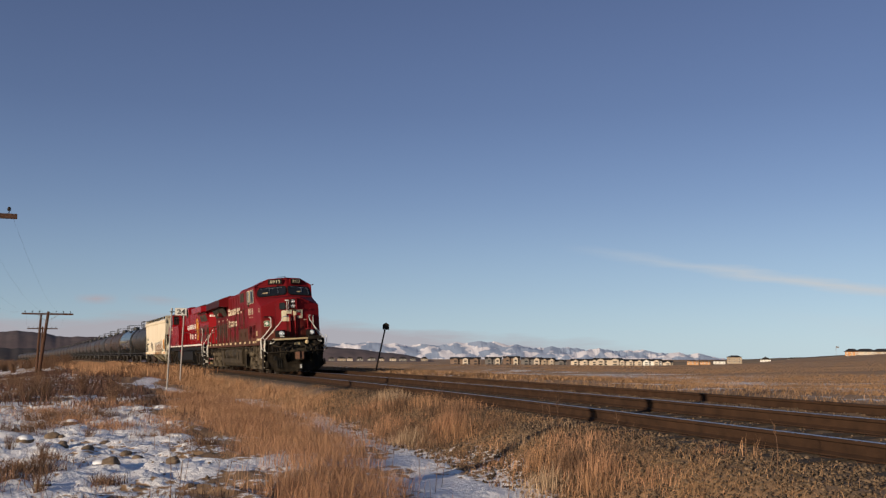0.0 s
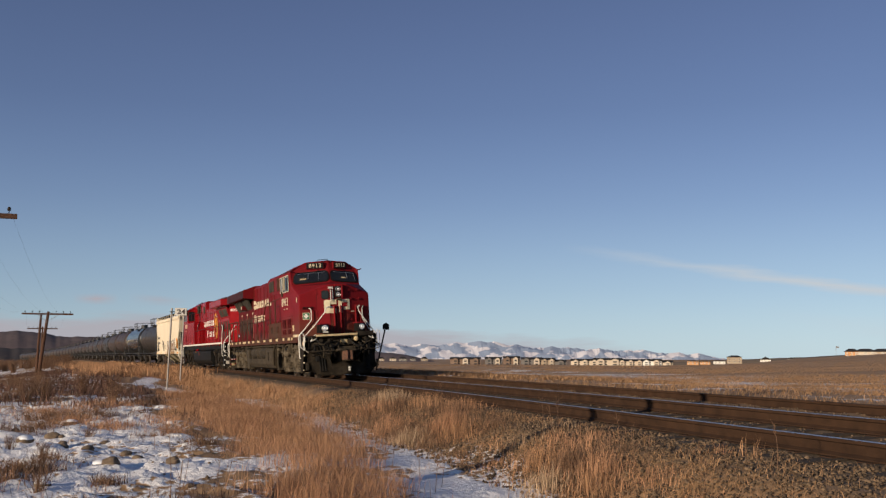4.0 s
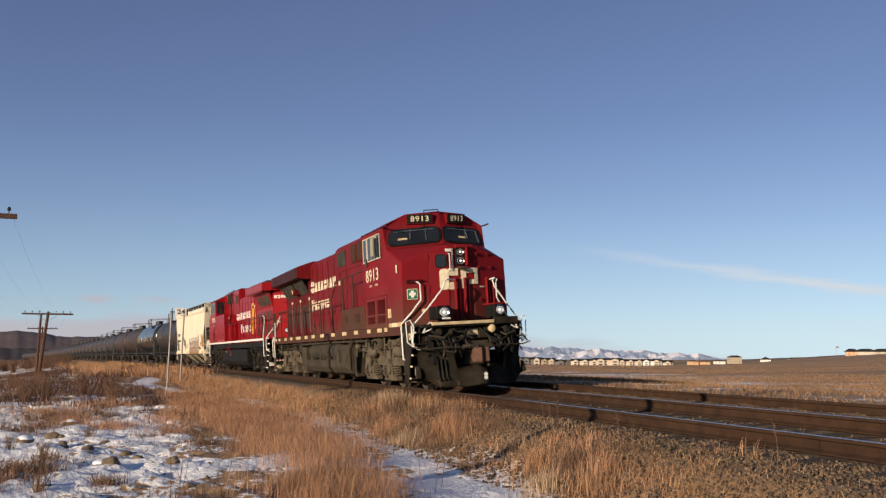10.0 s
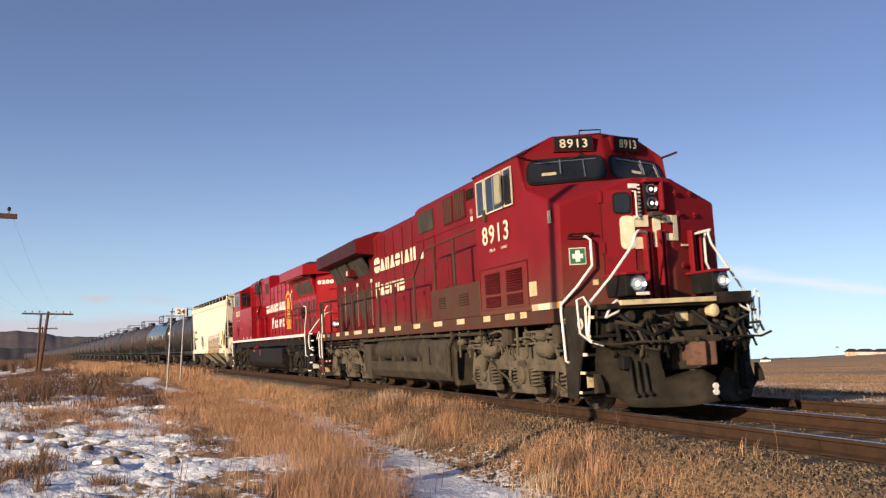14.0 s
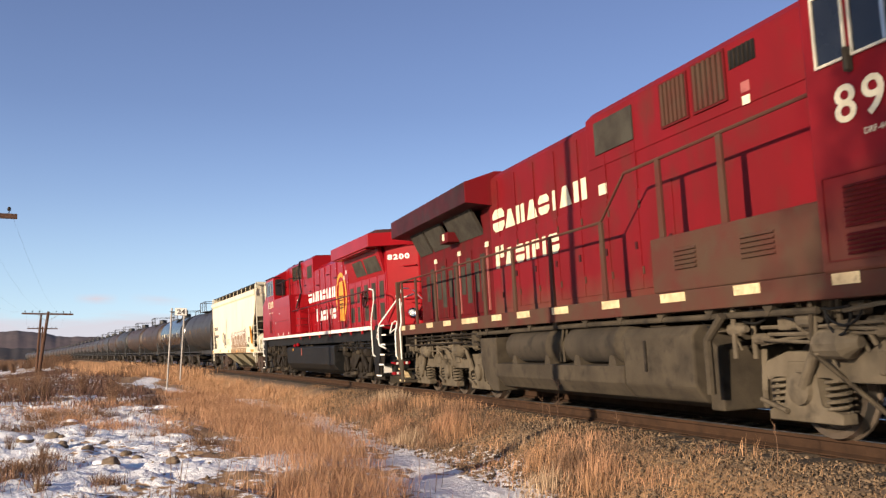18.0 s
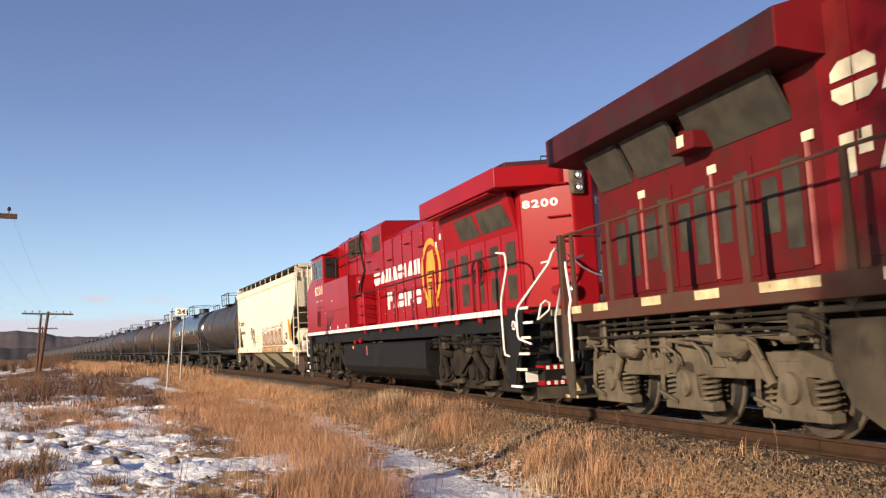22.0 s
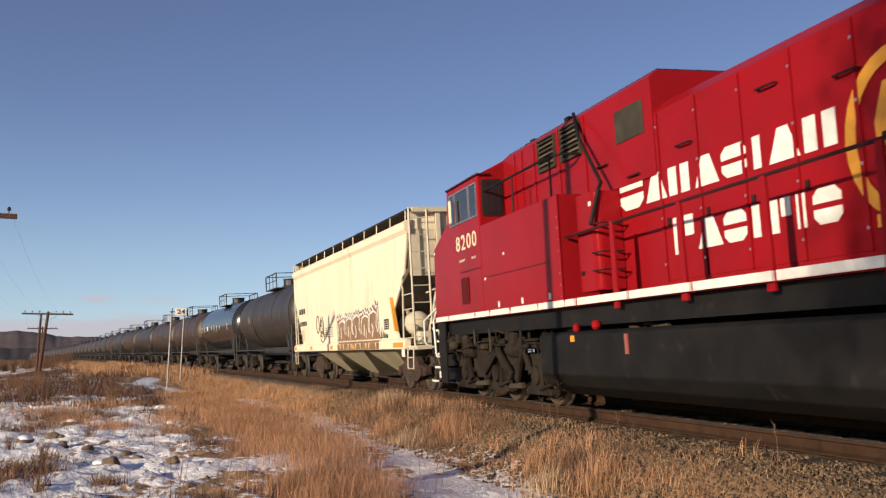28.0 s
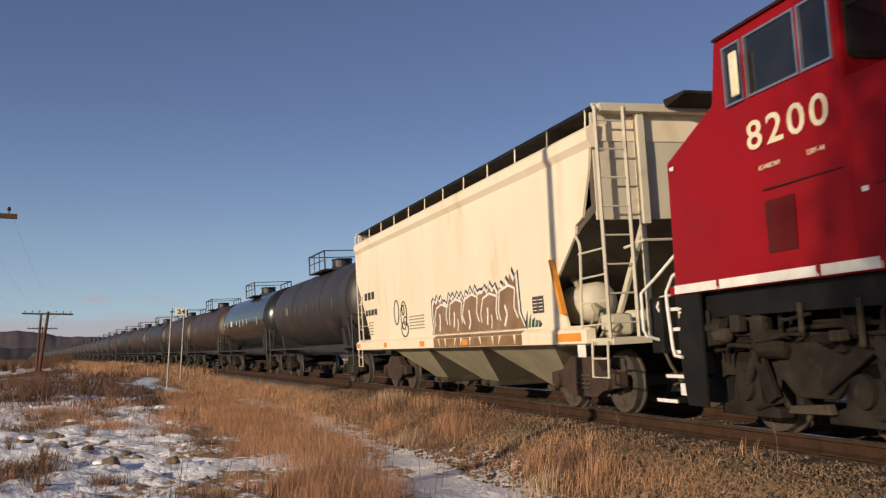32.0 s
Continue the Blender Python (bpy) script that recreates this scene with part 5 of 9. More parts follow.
        part("door_tag", sbox(X(7.66), X(7.52), y, sg * 0.006, 3.62, 3.72), "cream", L)
        part("door_tag", sbox(X(7.67), X(7.51), y, sg * 0.006, 3.76, 3.88), "faded_pink", L)
        # lower equipment cabinet, flush with the cab
        cb = part("equipment_cabinet", box(X(9.0), X(5.93), min(sg * 0.95, sg * 1.5), max(sg * 0.95, sg * 1.5), 1.62, 2.28, bevel=0.02), "sill_brown", L)
        for w0, w1 in ((6.6, 7.15), (8.0, 8.45)):
            louvre(cb, X(w1), X(w0), sg * 1.5, sg, 1.86, 2.12, 5, "sill_brown")
        # hood doors
        for w0 in (9.3, 10.2, 11.1, 12.0, 12.9, 13.8, 14.7):
            dr = part("hood_door", sbox(X(w0 + 0.84), X(w0), sg * 0.95, sg * 0.012, 1.75, 3.1, bevel=0.004), "red_dusty", L)
            part("door_latch", sbox(X(w0 + 0.12), X(w0 + 0.06), sg * 0.962, sg * 0.02, 2.3, 2.4), "red_soot", dr)
            for z in (1.95, 2.85):
                part("door_hinge", sbox(X(w0 + 0.86), X(w0 + 0.82), sg * 0.962, sg * 0.018, z, z + 0.1), "sill_brown", dr)
            part("hood_seam", sbox(X(w0 + 0.885), X(w0 + 0.855), sg * 0.95, sg * 0.02, 3.12, 4.2), "red_dusty", L)
        for w0 in (16.4, 17.3, 18.2, 19.1, 20.0):
            dr = part("radiator_door", sbox(X(w0 + 0.8), X(w0), sg * 0.95, sg * 0.014, 1.72, 3.05, bevel=0.004), "red_dim", L)
            part("door_screen", sbox(X(w0 + 0.36), X(w0 + 0.08), sg * 0.964, sg * 0.006, 1.95, 2.9), "mesh_grey", dr)
            part("door_screen", sbox(X(w0 + 0.74), X(w0 + 0.46), sg * 0.964, sg * 0.006, 2.15, 2.75), "mesh_grey", dr)
        for w0 in (16.3, 18.1, 19.9):
            part("reflective_post", sbox(X(w0 + 0.05), X(w0), sg * 0.95, sg * 0.03, 1.75, 3.1), "faded_pink", L)
            part("door_tag", sbox(X(w0 + 0.07), X(w0 - 0.1), sg * 0.964, sg * 0.022, 3.0, 3.1), "cream", L)
        # slanted radiator screens under the wing
        for w0, w1 in ((16.5, 18.4), (18.7, 20.0), (20.1, 21.2)):
            q = quad_out(((X(w1), sg * 0.96, 3.28), (X(w0), sg * 0.96, 3.28), (X(w0), sg * 1.22, 3.80), (X(w1), sg * 1.22, 3.80)), (X(18.8), 0, 3.4))
            part("radiator_screen", plate(bmesh.new(), q, 0.02, 0.98, 0, 1, 0.0, 0.06), "mesh_grey", L, "slanted grey mesh screen")
        part("sand_box", box(X(18.55), X(18.0), min(sg * 0.95, sg * 1.25), max(sg * 0.95, sg * 1.25), 3.30, 3.52, bevel=0.02), "red_dim", L)
        part("number_tag", sbox(X(18.35), X(18.2), sg * 1.25, sg * 0.006, 3.36, 3.5), "cream", L)
    part("radiator_wing", prism(bmesh.new(), [(-1.0, 3.78), (-1.5, 3.84), (-1.5, 4.25), (-0.85, 4.46), (0.85, 4.46), (1.5, 4.25), (1.5, 3.84), (1.0, 3.78)], "x", X(21.92), X(15.95), bevel=0.012), ["red_soot"], L, "overhanging radiator housing darkened by soot")
    for w in (15.935, 21.93):
        part("wing_end", prism(bmesh.new(), [(-1.0, 3.785), (-1.495, 3.845), (-1.495, 4.245), (-0.85, 4.455), (0.85, 4.455), (1.495, 4.245), (1.495, 3.845), (1.0, 3.785)], "x", X(w) - 0.012, X(w) + 0.012), "red_dusty", L)
    part("exhaust_hatch", box(X(15.6), X(13.2), -0.55, 0.55, 4.3, 4.42, bevel=0.03), "red_soot", L)
    part("exhaust_stack", lathe(bmesh.new(), [(4.3, 0.2), (4.52, 0.19), (4.52, 0.15)], "z", (X(12.4), -0.3, 0), 14), "grime", L)
    part("lifting_eye", lathe(bmesh.new(), [(-0.03, 0.06), (0.03, 0.06)], "y", (X(11.7), -0.72, 4.42), 10), "grime_dark", L)
    # plain pale blocks where the sides carry the owner's lettering
    y = sg0 * 0.964
    letter_shapes(L, y, sg0, 3.23, 3.56, (("ring", 15.88, 15.26), ("wedge", 15.22, 14.71), ("pair", 14.64, 14.24), ("wedge", 14.14, 13.66), ("ring", 13.59, 13.14), ("bar", 12.99, 12.87), ("wedge", 12.73, 12.25), ("pair", 12.17, 11.70)))
    letter_shapes(L, y, sg0, 2.53, 2.86, (("step", 15.83, 15.37), ("wedge", 15.34, 14.85), ("ring", 14.77, 14.36), ("bar", 14.27, 14.13), ("step", 13.99, 13.66), ("bar", 13.53, 13.39), ("ring", 13.31, 12.84)))
    part("warning_tag", sbox(X(11.3), X(11.05), y, sg0 * 0.006, 3.2, 3.36), "cream", L)
    # underframe, deck, stripes
    part("underframe", box(X(21.45), X(2.44), -1.5, 1.5, 1.38, 1.62, bevel=0.012), "sill_brown", L, "dusty brown underframe beam")
    part("centre_sill", box(X(21.5), X(1.72), -0.5, 0.5, 0.95, 1.38), "grime_dark", L)
    for sg in (1, -1):
        for w0, ln in ((5.5, 0.35), (4.36, 0.42), (6.9, 0.45), (8.3, 0.55), (9.9, 0.5), (11.5, 0.6), (13.0, 0.55), (14.3, 0.5), (15.6, 0.95), (17.3, 0.5), (18.6, 0.5), (20.1, 0.45), (21.0, 0.4), (3.84, 0.26)):
            part("reflective_patch", sbox(X(w0 + ln), X(w0), sg * 1.5, sg * 0.006, 1.50, 1.605), "stripe", L)
        side_rail(L, sg * 1.46, [(X(5.95), 3.28), (X(9.6), 3.22), (X(10.35), 2.68), (X(21.7), 2.70)], [(X(w), 2.68 if w > 10.3 else 3.24) for w in (7.45, 8.75, 10.35, 12.1, 13.7, 15.2, 16.8, 18.4, 20.0, 21.28)], "sill_brown", "sill_brown", 1.62)
        for k, (z, yy) in enumerate(((1.30, 1.42), (1.22, 1.36), (1.12, 1.40))):
            bm = bmesh.new()
            tube(bm, [(X(21.0), sg * yy, z), (X(16.0), sg * yy, z + 0.03 * math.sin(k)), (X(15.7), sg * yy, z - 0.1)], 0.02, 6)
            part("pipe_run", bm, "grime_dark", L)
        part("conduit", tube(bmesh.new(), [(X(15.9), sg * 1.40, 1.29), (X(11.0), sg * 1.40, 1.31), (X(6.2), sg * 1.40, 1.29)], 0.035, 8), "grime", L)
        for k in range(9):
            part("conduit_clip", prism(bmesh.new(), [(X(15.4 - k * 1.05), 1.385), (X(15.2 - k * 1.05), 1.385), (X(15.3 - k * 1.05), 1.27)], "y", sg * 1.38 - 0.06, sg * 1.38 + 0.06), "grime", L)
        clutter(L, 2.7, 8.2, sg, "truck_dust", 11 + sg, 54)
        clutter(L, 15.7, 21.2, sg, "truck_dust", 15 + sg, 42)
        clutter(L, 9.6, 15.0, sg, "grime_dark", 19 + sg, 14, 1.2, 1.36, 0.9, 1.2)
        part("reservoir_valve", lathe(bmesh.new(), [(X(12.02), 0.03), (X(12.0), 0.11), (X(11.97), 0.11), (X(11.95), 0.05)], "x", (0, sg * 1.24, 1.02), 12), "steel", L)
        for w in (12.05, 11.9):
            part("valve_pipe", tube(bmesh.new(), [(X(w), sg * 1.34, 1.36), (X(w), sg * 1.38, 1.1), (X(w + 0.06), sg * 1.40, 0.95), (X(w + 0.02), sg * 1.42, 0.78)], 0.022, 6), "grime", L)
        for w, r in ((16.2, 0.15), (17.6, 0.1), (5.2, 0.13), (3.0, 0.16), (2.7, 0.1), (20.6, 0.12)):
            part("air_filter", lathe(bmesh.new(), [(1.06, r * 0.9), (1.1, r), (1.32, r), (1.37, r * 0.7)], "z", (X(w), sg * 1.28, 0), 12), "grime", L)
        for w in (6.3, 15.75):
            part("sand_pipe", tube(bmesh.new(), [(X(w), sg * 1.4, 1.4), (X(w + 0.1), sg * 1.35, 0.9), (X(w - 0.3), sg * 0.9, 0.3)], 0.025, 6), "grime", L)
        # tank under the middle, with air reservoirs in its recess
        part("air_reservoir", lathe(bmesh.new(), [(X(14.4), 0.05), (X(14.36), 0.17), (X(14.2), 0.27), (X(12.5), 0.27), (X(12.49), 0.28), (X(12.4), 0.28), (X(12.39), 0.27), (X(12.2), 0.26), (X(12.04), 0.17), (X(12.0), 0.05)], "x", (0, sg * 1.22, 1.02), 20), "grime", L, smooth=True)
        part("air_reservoir", lathe(bmesh.new(), [(X(11.95), 0.05), (X(11.91), 0.17), (X(11.75), 0.27), (X(10.2), 0.27), (X(10.19), 0.28), (X(10.1), 0.28), (X(10.09), 0.27), (X(9.9), 0.26), (X(9.74), 0.17), (X(9.7), 0.05)], "x", (0, sg * 1.22, 1.02), 20), "grime", L, smooth=True)
        for w in (13.9, 12.5, 11.4, 10.3):
            part("reservoir_saddle", prism(bmesh.new(), [(X(w + 0.12), 0.74), (X(w - 0.12), 0.74), (X(w - 0.06), 0.88), (X(w + 0.06), 0.88)], "y", sg * 1.3 - 0.16, sg * 1.3 + 0.16), "grime", L)
        part("fuel_filler", tube(bmesh.new(), [(X(7.6), sg * 1.50, 1.30), (X(7.87), sg * 1.53, 1.05), (X(7.87), sg * 1.53, 0.46)], 0.05, 8), "grime", L)
        part("fuel_gauge", sbox(X(9.35), X(9.3), sg * 1.49, sg * 0.02, 0.68, 1.06), "grime_dark", L)
    bm = bmesh.new()
    low = [(-1.02, 0.24), (-1.36, 0.34), (-1.49, 0.52), (-1.49, 0.74), (-1.05, 0.76), (1.05, 0.76), (1.49, 0.74), (1.49, 0.52), (1.36, 0.34), (1.02, 0.24)]
    prism(bm, low, "x", X(14.75), X(9.94), bevel=0.012)
    full = [(-1.02, 0.24), (-1.36, 0.34), (-1.49, 0.52), (-1.49, 1.12), (-1.40, 1.22), (1.40, 1.22), (1.49, 1.12), (1.49, 0.52), (1.36, 0.34), (1.02, 0.24)]
    prism(bm, full, "x", X(9.92), X(8.25), bevel=0.03)
    prism(bm, [(X(15.58), 1.2), (X(15.58), 0.72), (X(15.35), 0.42), (X(15.0), 0.25), (X(14.73), 0.25), (X(14.73), 1.2)], "y", -1.48, 1.48, bevel=0.02)
    bx(bm, X(14.5), X(9.6), -1.02, 1.02, 0.76, 1.3)
    prism(bm, [(X(8.27), 0.25), (X(8.27), 1.1), (X(8.05), 0.95), (X(8.0), 0.25)], "y", -1.3, 1.3, bevel=0.02)
    part("fuel_tank", bm, "grime", L, "dust-covered fuel tank")
    bogie(L, (2.95, 4.95, 6.85), "truck_dust", True)
    bogie(L, (16.65, 18.75, 20.85), "truck_dust", True)
    pilot(L, 1.58, "grime_dark")
    rear_steps(L)
    part("end_sill", box(X(21.9), X(21.4), -1.4, 1.4, 0.95, 1.55, bevel=0.02), "grime_dark", L)
    part("rear_coupler", box(X(22.33), X(21.7), -0.13, 0.13, 0.74, 1.0, bevel=0.03), "wheel", L)
    words("F", 0.09, 0.13, rot_side(X(2.46), sg0 * 1.518, 1.30, sg0), "cream", L, "side_mark")
    # the cab end is narrower beyond the middle
    for ob in [o for o in L.children_recursive if o.type == "MESH" and not o.name.startswith("wheelset")]:
        if min(v.co.x for v in ob.data.vertices) > X(6.0):
            for v in ob.data.vertices:
                if v.co.y > 0.3:
                    v.co.y = 0.3 + (v.co.y - 0.3) * 0.80
    return L


def second_locomotive():
    L = thing("locomotive", "clean bright red diesel locomotive with a white stripe, hood leading", "locomotive", "locomotives of the train")
    sg0 = 1
    red = "red_clean"
    shell, P = cab(L, 3.02, 5.06, 1.84, 1.62, 4.26, red, 1.2)
    for sg in (1, -1):
        q = quad_out((P["e", sg], P["f", sg], P["h", sg], P["g", sg]), (X(4.5), 0, 3.5))
        part("windshield", plate(bmesh.new(), q, 0.12, 0.88, 0.2, 0.88, 0.03, 0.03), "glass", L, "dark windshield pane")
        y = sg * 1.53
        for w0, w1 in ((3.26, 3.60), (3.66, 4.50), (4.54, 4.98)):
            fr = part("window_frame", frame_of(bmesh.new(), X(w1), X(w0), y, 3.48, 4.12, 0.024, sg * 0.02), "steel", L, "bright metal window frame")
            part("window_pane", sbox(X(w1) + 0.03, X(w0) - 0.03, y, sg * 0.006, 3.50, 4.10), "glass", fr)
        part("side_mirror", box(X(3.66), X(3.52), y + sg * 0.1 - 0.015, y + sg * 0.1 + 0.015, 3.52, 3.98, bevel=0.02), "cream", L)
        # window in the cab's rear wall, over the low cabinets
        wq = quad_out(((X(5.06), sg * 1.04, 3.46), (X(5.06), sg * 1.46, 3.46), (X(5.06), sg * 1.46, 4.16), (X(5.06), sg * 1.04, 4.16)), (X(4), 0, 3.8))
        rw = part("rear_window_frame", round_plate(wq, 0, 1, 0, 1, 0.07, 0.02, 0.03), "grime_dark", L, "dark rubber window frame")
        part("rear_window", round_plate(wq, 0.10, 0.90, 0.07, 0.93, 0.06, 0.028, 0.02), "glass", rw)
        part("cab_eave", box(X(5.12), X(3.1), min(sg * 1.30, sg * 1.56), max(sg * 1.30, sg * 1.56), 4.235, 4.27, bevel=0.01), "red_soot", L)
        # flush equipment cabinets behind the cab
        cb = part("equipment_cabinet", box(X(8.65), X(5.06), min(sg * 0.9, sg * 1.53), max(sg * 0.9, sg * 1.53), 1.66, 3.28, bevel=0.012), red, L)
        part("panel_seam", sbox(X(8.2), X(5.32), y, sg * 0.006, 2.30, 2.312), "red_soot", cb)
        part("panel_seam", sbox(X(4.96), X(3.76), y, sg * 0.006, 2.505, 2.52), "red_soot", cb)
        part("vent_panel", sbox(X(4.24), X(3.78), y, sg * 0.006, 1.88, 2.40), "red_dim", L, "dull red vent panel")
        for w in (5.82, 6.95, 8.10):
            part("warning_tag", sbox(X(w + 0.085), X(w), y, sg * 0.006, 1.735, 1.83), "white", L)
            part("warning_band", sbox(X(w + 0.085), X(w), y, sg * 0.007, 1.83, 1.85), "faded_pink", L)
        for w, z in ((5.17, 2.26), (1.95, 3.05), (6.2, 2.62)):
            part("small_tag", sbox(X(w + 0.08), X(w), y, sg * 0.006, z, z + 0.045), "white", L)
        for k in range(9):
            part("bolt", sbox(X(8.60), X(8.58), y, sg * 0.008, 1.75 + 0.17 * k, 1.765 + 0.17 * k), "steel", cb)
        # tall cabinet standing out on the walkway
        tb = part("walkway_cabinet", prism(bmesh.new(), [(X(9.56), sg * 0.95)] + [(X(9.44) - 0.12 * math.cos(radians(15 * k)), sg * (1.26 + 0.12 * math.sin(radians(15 * k)))) for k in range(7)] + [(X(8.98) + 0.12 * math.sin(radians(15 * k)), sg * (1.26 + 0.12 * math.cos(radians(15 * k)))) for k in range(7)] + [(X(8.86), sg * 0.95)], "z", 1.78, 3.18, bevel=0.02), red, L, "red rounded cabinet on the walkway")
        part("cabinet_vent", sbox(X(9.12), X(9.0), sg * 1.38, sg * 0.006, 2.02, 2.08), "black", tb)
        part("cabinet_tag", sbox(X(9.46), X(9.38), sg * 1.38, sg * 0.006, 2.98, 3.04), "white", tb)
        for z in (2.3, 2.7, 2.05):
            part("grab_iron", tube(bmesh.new(), [(X(9.5), sg * 1.37, z), (X(9.52), sg * 1.44, z), (X(9.78), sg * 1.40, z), (X(9.80), sg * 1.1, z), (X(9.56), sg * 1.06, z)], 0.014, 6), "red_soot", tb)
    words("8200", 1.28, 0.30, rot_side(X(3.57), sg0 * 1.533, 2.94, sg0), "cream", L, "number_lettering", 0.004, 1.18, 0.012)
    words("AC4400CWM", 0.36, 0.05, rot_side(X(3.72), sg0 * 1.533, 2.715, sg0), "cream", L, "model_lettering", 0.003, 1.0, 0.0)
    words("DRF-44", 0.25, 0.05, rot_side(X(4.50), sg0 * 1.533, 2.715, sg0), "cream", L, "model_lettering", 0.003, 1.0, 0.0)
    # hood, hump behind the cab, radiator housing
    hood = [(-0.95, 1.68), (-0.95, 4.02), (-0.78, 4.18), (0.78, 4.18), (0.95, 4.02), (0.95, 1.68)]
    part("hood", prism(bmesh.new(), hood, "x", X(20.2), X(6.2), bevel=0.012), red, L, "bright red hood")
    hump = [(-0.98, 3.2), (-0.98, 4.52), (-0.86, 4.62), (0.86, 4.62), (0.98, 4.52), (0.98, 3.2)]
    part("blower_hood", prism(bmesh.new(), hump, "x", X(10.62), X(5.04), bevel=0.012), red, L)
    part("roof_walk", box(X(10.6), X(5.0), -0.84, 0.84, 4.61, 4.64, bevel=0.01), "grime_dark", L)
    for k in range(7):
        part("roof_fitting", box(X(5.2 + 0.5 * k) - 0.08, X(5.2 + 0.5 * k) + 0.08, 0.5 + 0.1 * (k % 3), 0.66 + 0.1 * (k % 3), 4.58, 4.67 + 0.03 * (k % 2), bevel=0.02), "grime_dark", L)
    part("roof_hatch", box(X(8.6), X(6.0), -0.5, 0.5, 4.55, 4.67, bevel=0.02), "red_soot", L)
    part("hood_end", prism(bmesh.new(), [(X(20.2), -0.95), (X(20.9), -0.2), (X(20.9), 0.2), (X(20.2), 0.95)], "z", 1.68, 4.28, bevel=0.03), red, L, "red angled hood end")
    wing = [(X(15.86), -1.5), (X(20.37), -1.5), (X(20.8), -0.4), (X(20.8), 0.4), (X(20.37), 1.5), (X(15.86), 1.5)]
    part("radiator_wing", prism(bmesh.new(), wing, "z", 3.90, 4.27, bevel=0.015), red, L, "overhanging red radiator housing")
    part("radiator_roof", prism(bmesh.new(), [(X(16.1), -1.25), (X(20.3), -1.25), (X(20.7), -0.35), (X(20.7), 0.35), (X(20.3), 1.25), (X(16.1), 1.25)], "z", 4.25, 4.38, bevel=0.02), "red_soot", L)
    part("roof_rail", tube(bmesh.new(), [(X(20.3), -0.1, 4.36), (X(20.3), -0.1, 4.5), (X(20.3), 0.5, 4.5), (X(20.3), 0.5, 4.36)], 0.015, 6), "grime_dark", L)
    for sg in (1, -1):
        y = sg * 0.95
        for w0, w1 in ((6.80, 7.50), (7.74, 8.47)):
            gr = part("intake_grille", sbox(X(w1), X(w0), sg * 0.98, sg * 0.004, 3.93, 4.48), "black", L, "louvred air intake")
            for k in range(7):
                z = 3.95 + 0.075 * k
                part("grille_bar", prism(bmesh.new(), [(sg * 0.984, z + 0.05), (sg * 1.02, z + 0.012), (sg * 1.02, z), (sg * 0.984, z + 0.03)], "x", X(w1) + 0.02, X(w0) - 0.02), "truck_dust" if k % 2 else "grime", gr)
            part("grille_frame", frame_of(bmesh.new(), X(w1), X(w0), sg * 0.98, 3.93, 4.48, 0.022, sg * 0.045), "grime", gr)
        part("inertial_screen", sbox(X(10.4), X(9.6), sg * 0.98, sg * 0.012, 3.82, 4.28), "mesh_grey", L, "grey mesh air screen")
        for w0 in (10.75, 11.65, 12.55, 13.45):
            dr = part("hood_door", sbox(X(w0 + 0.86), X(w0), y, sg * 0.010, 1.80, 3.9, bevel=0.004), red, L)
            part("door_latch", sbox(X(w0 + 0.12), X(w0 + 0.06), sg * 0.96, sg * 0.02, 2.5, 2.6), "red_soot", dr)
        for w0 in (15.9, 16.75, 17.6, 18.45, 19.3):
            dr = part("radiator_door", sbox(X(w0 + 0.78), X(w0), y, sg * 0.012, 1.76, 3.15, bevel=0.004), red, L)
            part("door_screen", sbox(X(w0 + 0.62), X(w0 + 0.2), sg * 0.962, sg * 0.006, 2.48, 2.98), "mesh_grey", dr)
            part("door_screen", sbox(X(w0 + 0.62), X(w0 + 0.2), sg * 0.962, sg * 0.006, 1.9, 2.36), "mesh_grey", dr)
        for w0 in (10.66, 11.58, 12.48, 13.38, 14.3, 15.2, 15.85):
            st = part("hood_seam", sbox(X(w0 + 0.05), X(w0), y, sg * 0.026, 1.80, 4.0), red, L)
            for z in (2.0, 2.6, 3.2, 3.8):
                part("bolt", sbox(X(w0 + 0.04), X(w0 + 0.015), y, sg * 0.034, z, z + 0.03), "steel", st)
        for w0 in (5.62, 5.98, 6.55, 7.60, 8.56):
            part("hood_seam", sbox(X(w0 + 0.05), X(w0), sg * 0.98, sg * 0.022, 3.29, 4.50), red, L)
        part("panel_edge", sbox(X(8.66), X(8.61), sg * 1.53, sg * 0.014, 1.7, 3.28), red, L)
        for w0, z in ((9.0, 3.6), (9.9, 3.3), (11.2, 3.45), (12.9, 3.7), (14.1, 3.5)):
            part("grab_iron", tube(bmesh.new(), [(X(w0), sg * 0.95, z), (X(w0), sg * 1.02, z), (X(w0 + 0.3), sg * 1.02, z), (X(w0 + 0.3), sg * 0.95, z)], 0.014, 6), "red_soot", L)
        part("wing_lip", box(X(19.9), X(16.1), sg * 1.3 - 0.14, sg * 1.3 + 0.14, 3.86, 3.90, bevel=0.01), red, L)
        q = quad_out(((X(20.05), sg * 0.96, 3.15), (X(16.1), sg * 0.96, 3.15), (X(16.1), sg * 1.14, 3.90), (X(20.05), sg * 1.14, 3.90)), (X(18), 0, 3.4))
        fr = part("screen_frame", plate(bmesh.new(), q, 0, 1, 0, 1, 0.0, 0.10), red, L, "red slanted radiator panel")
        for w0, w1, s0, s1 in ((16.98, 18.06, 0.05, 0.07), (18.30, 19.66, 0.03, 0.08)):
            # screens lean with the panel's end
            base = [(w0 + s0 * 3.3, 3.27), (w1 + s1 * 3.3, 3.27), (w1, 3.72), (w0, 3.72)]
            g = [Vector((X(w), sg * (0.96 + 0.18 * (z - 3.15) / 0.75), z)) for w, z in base]
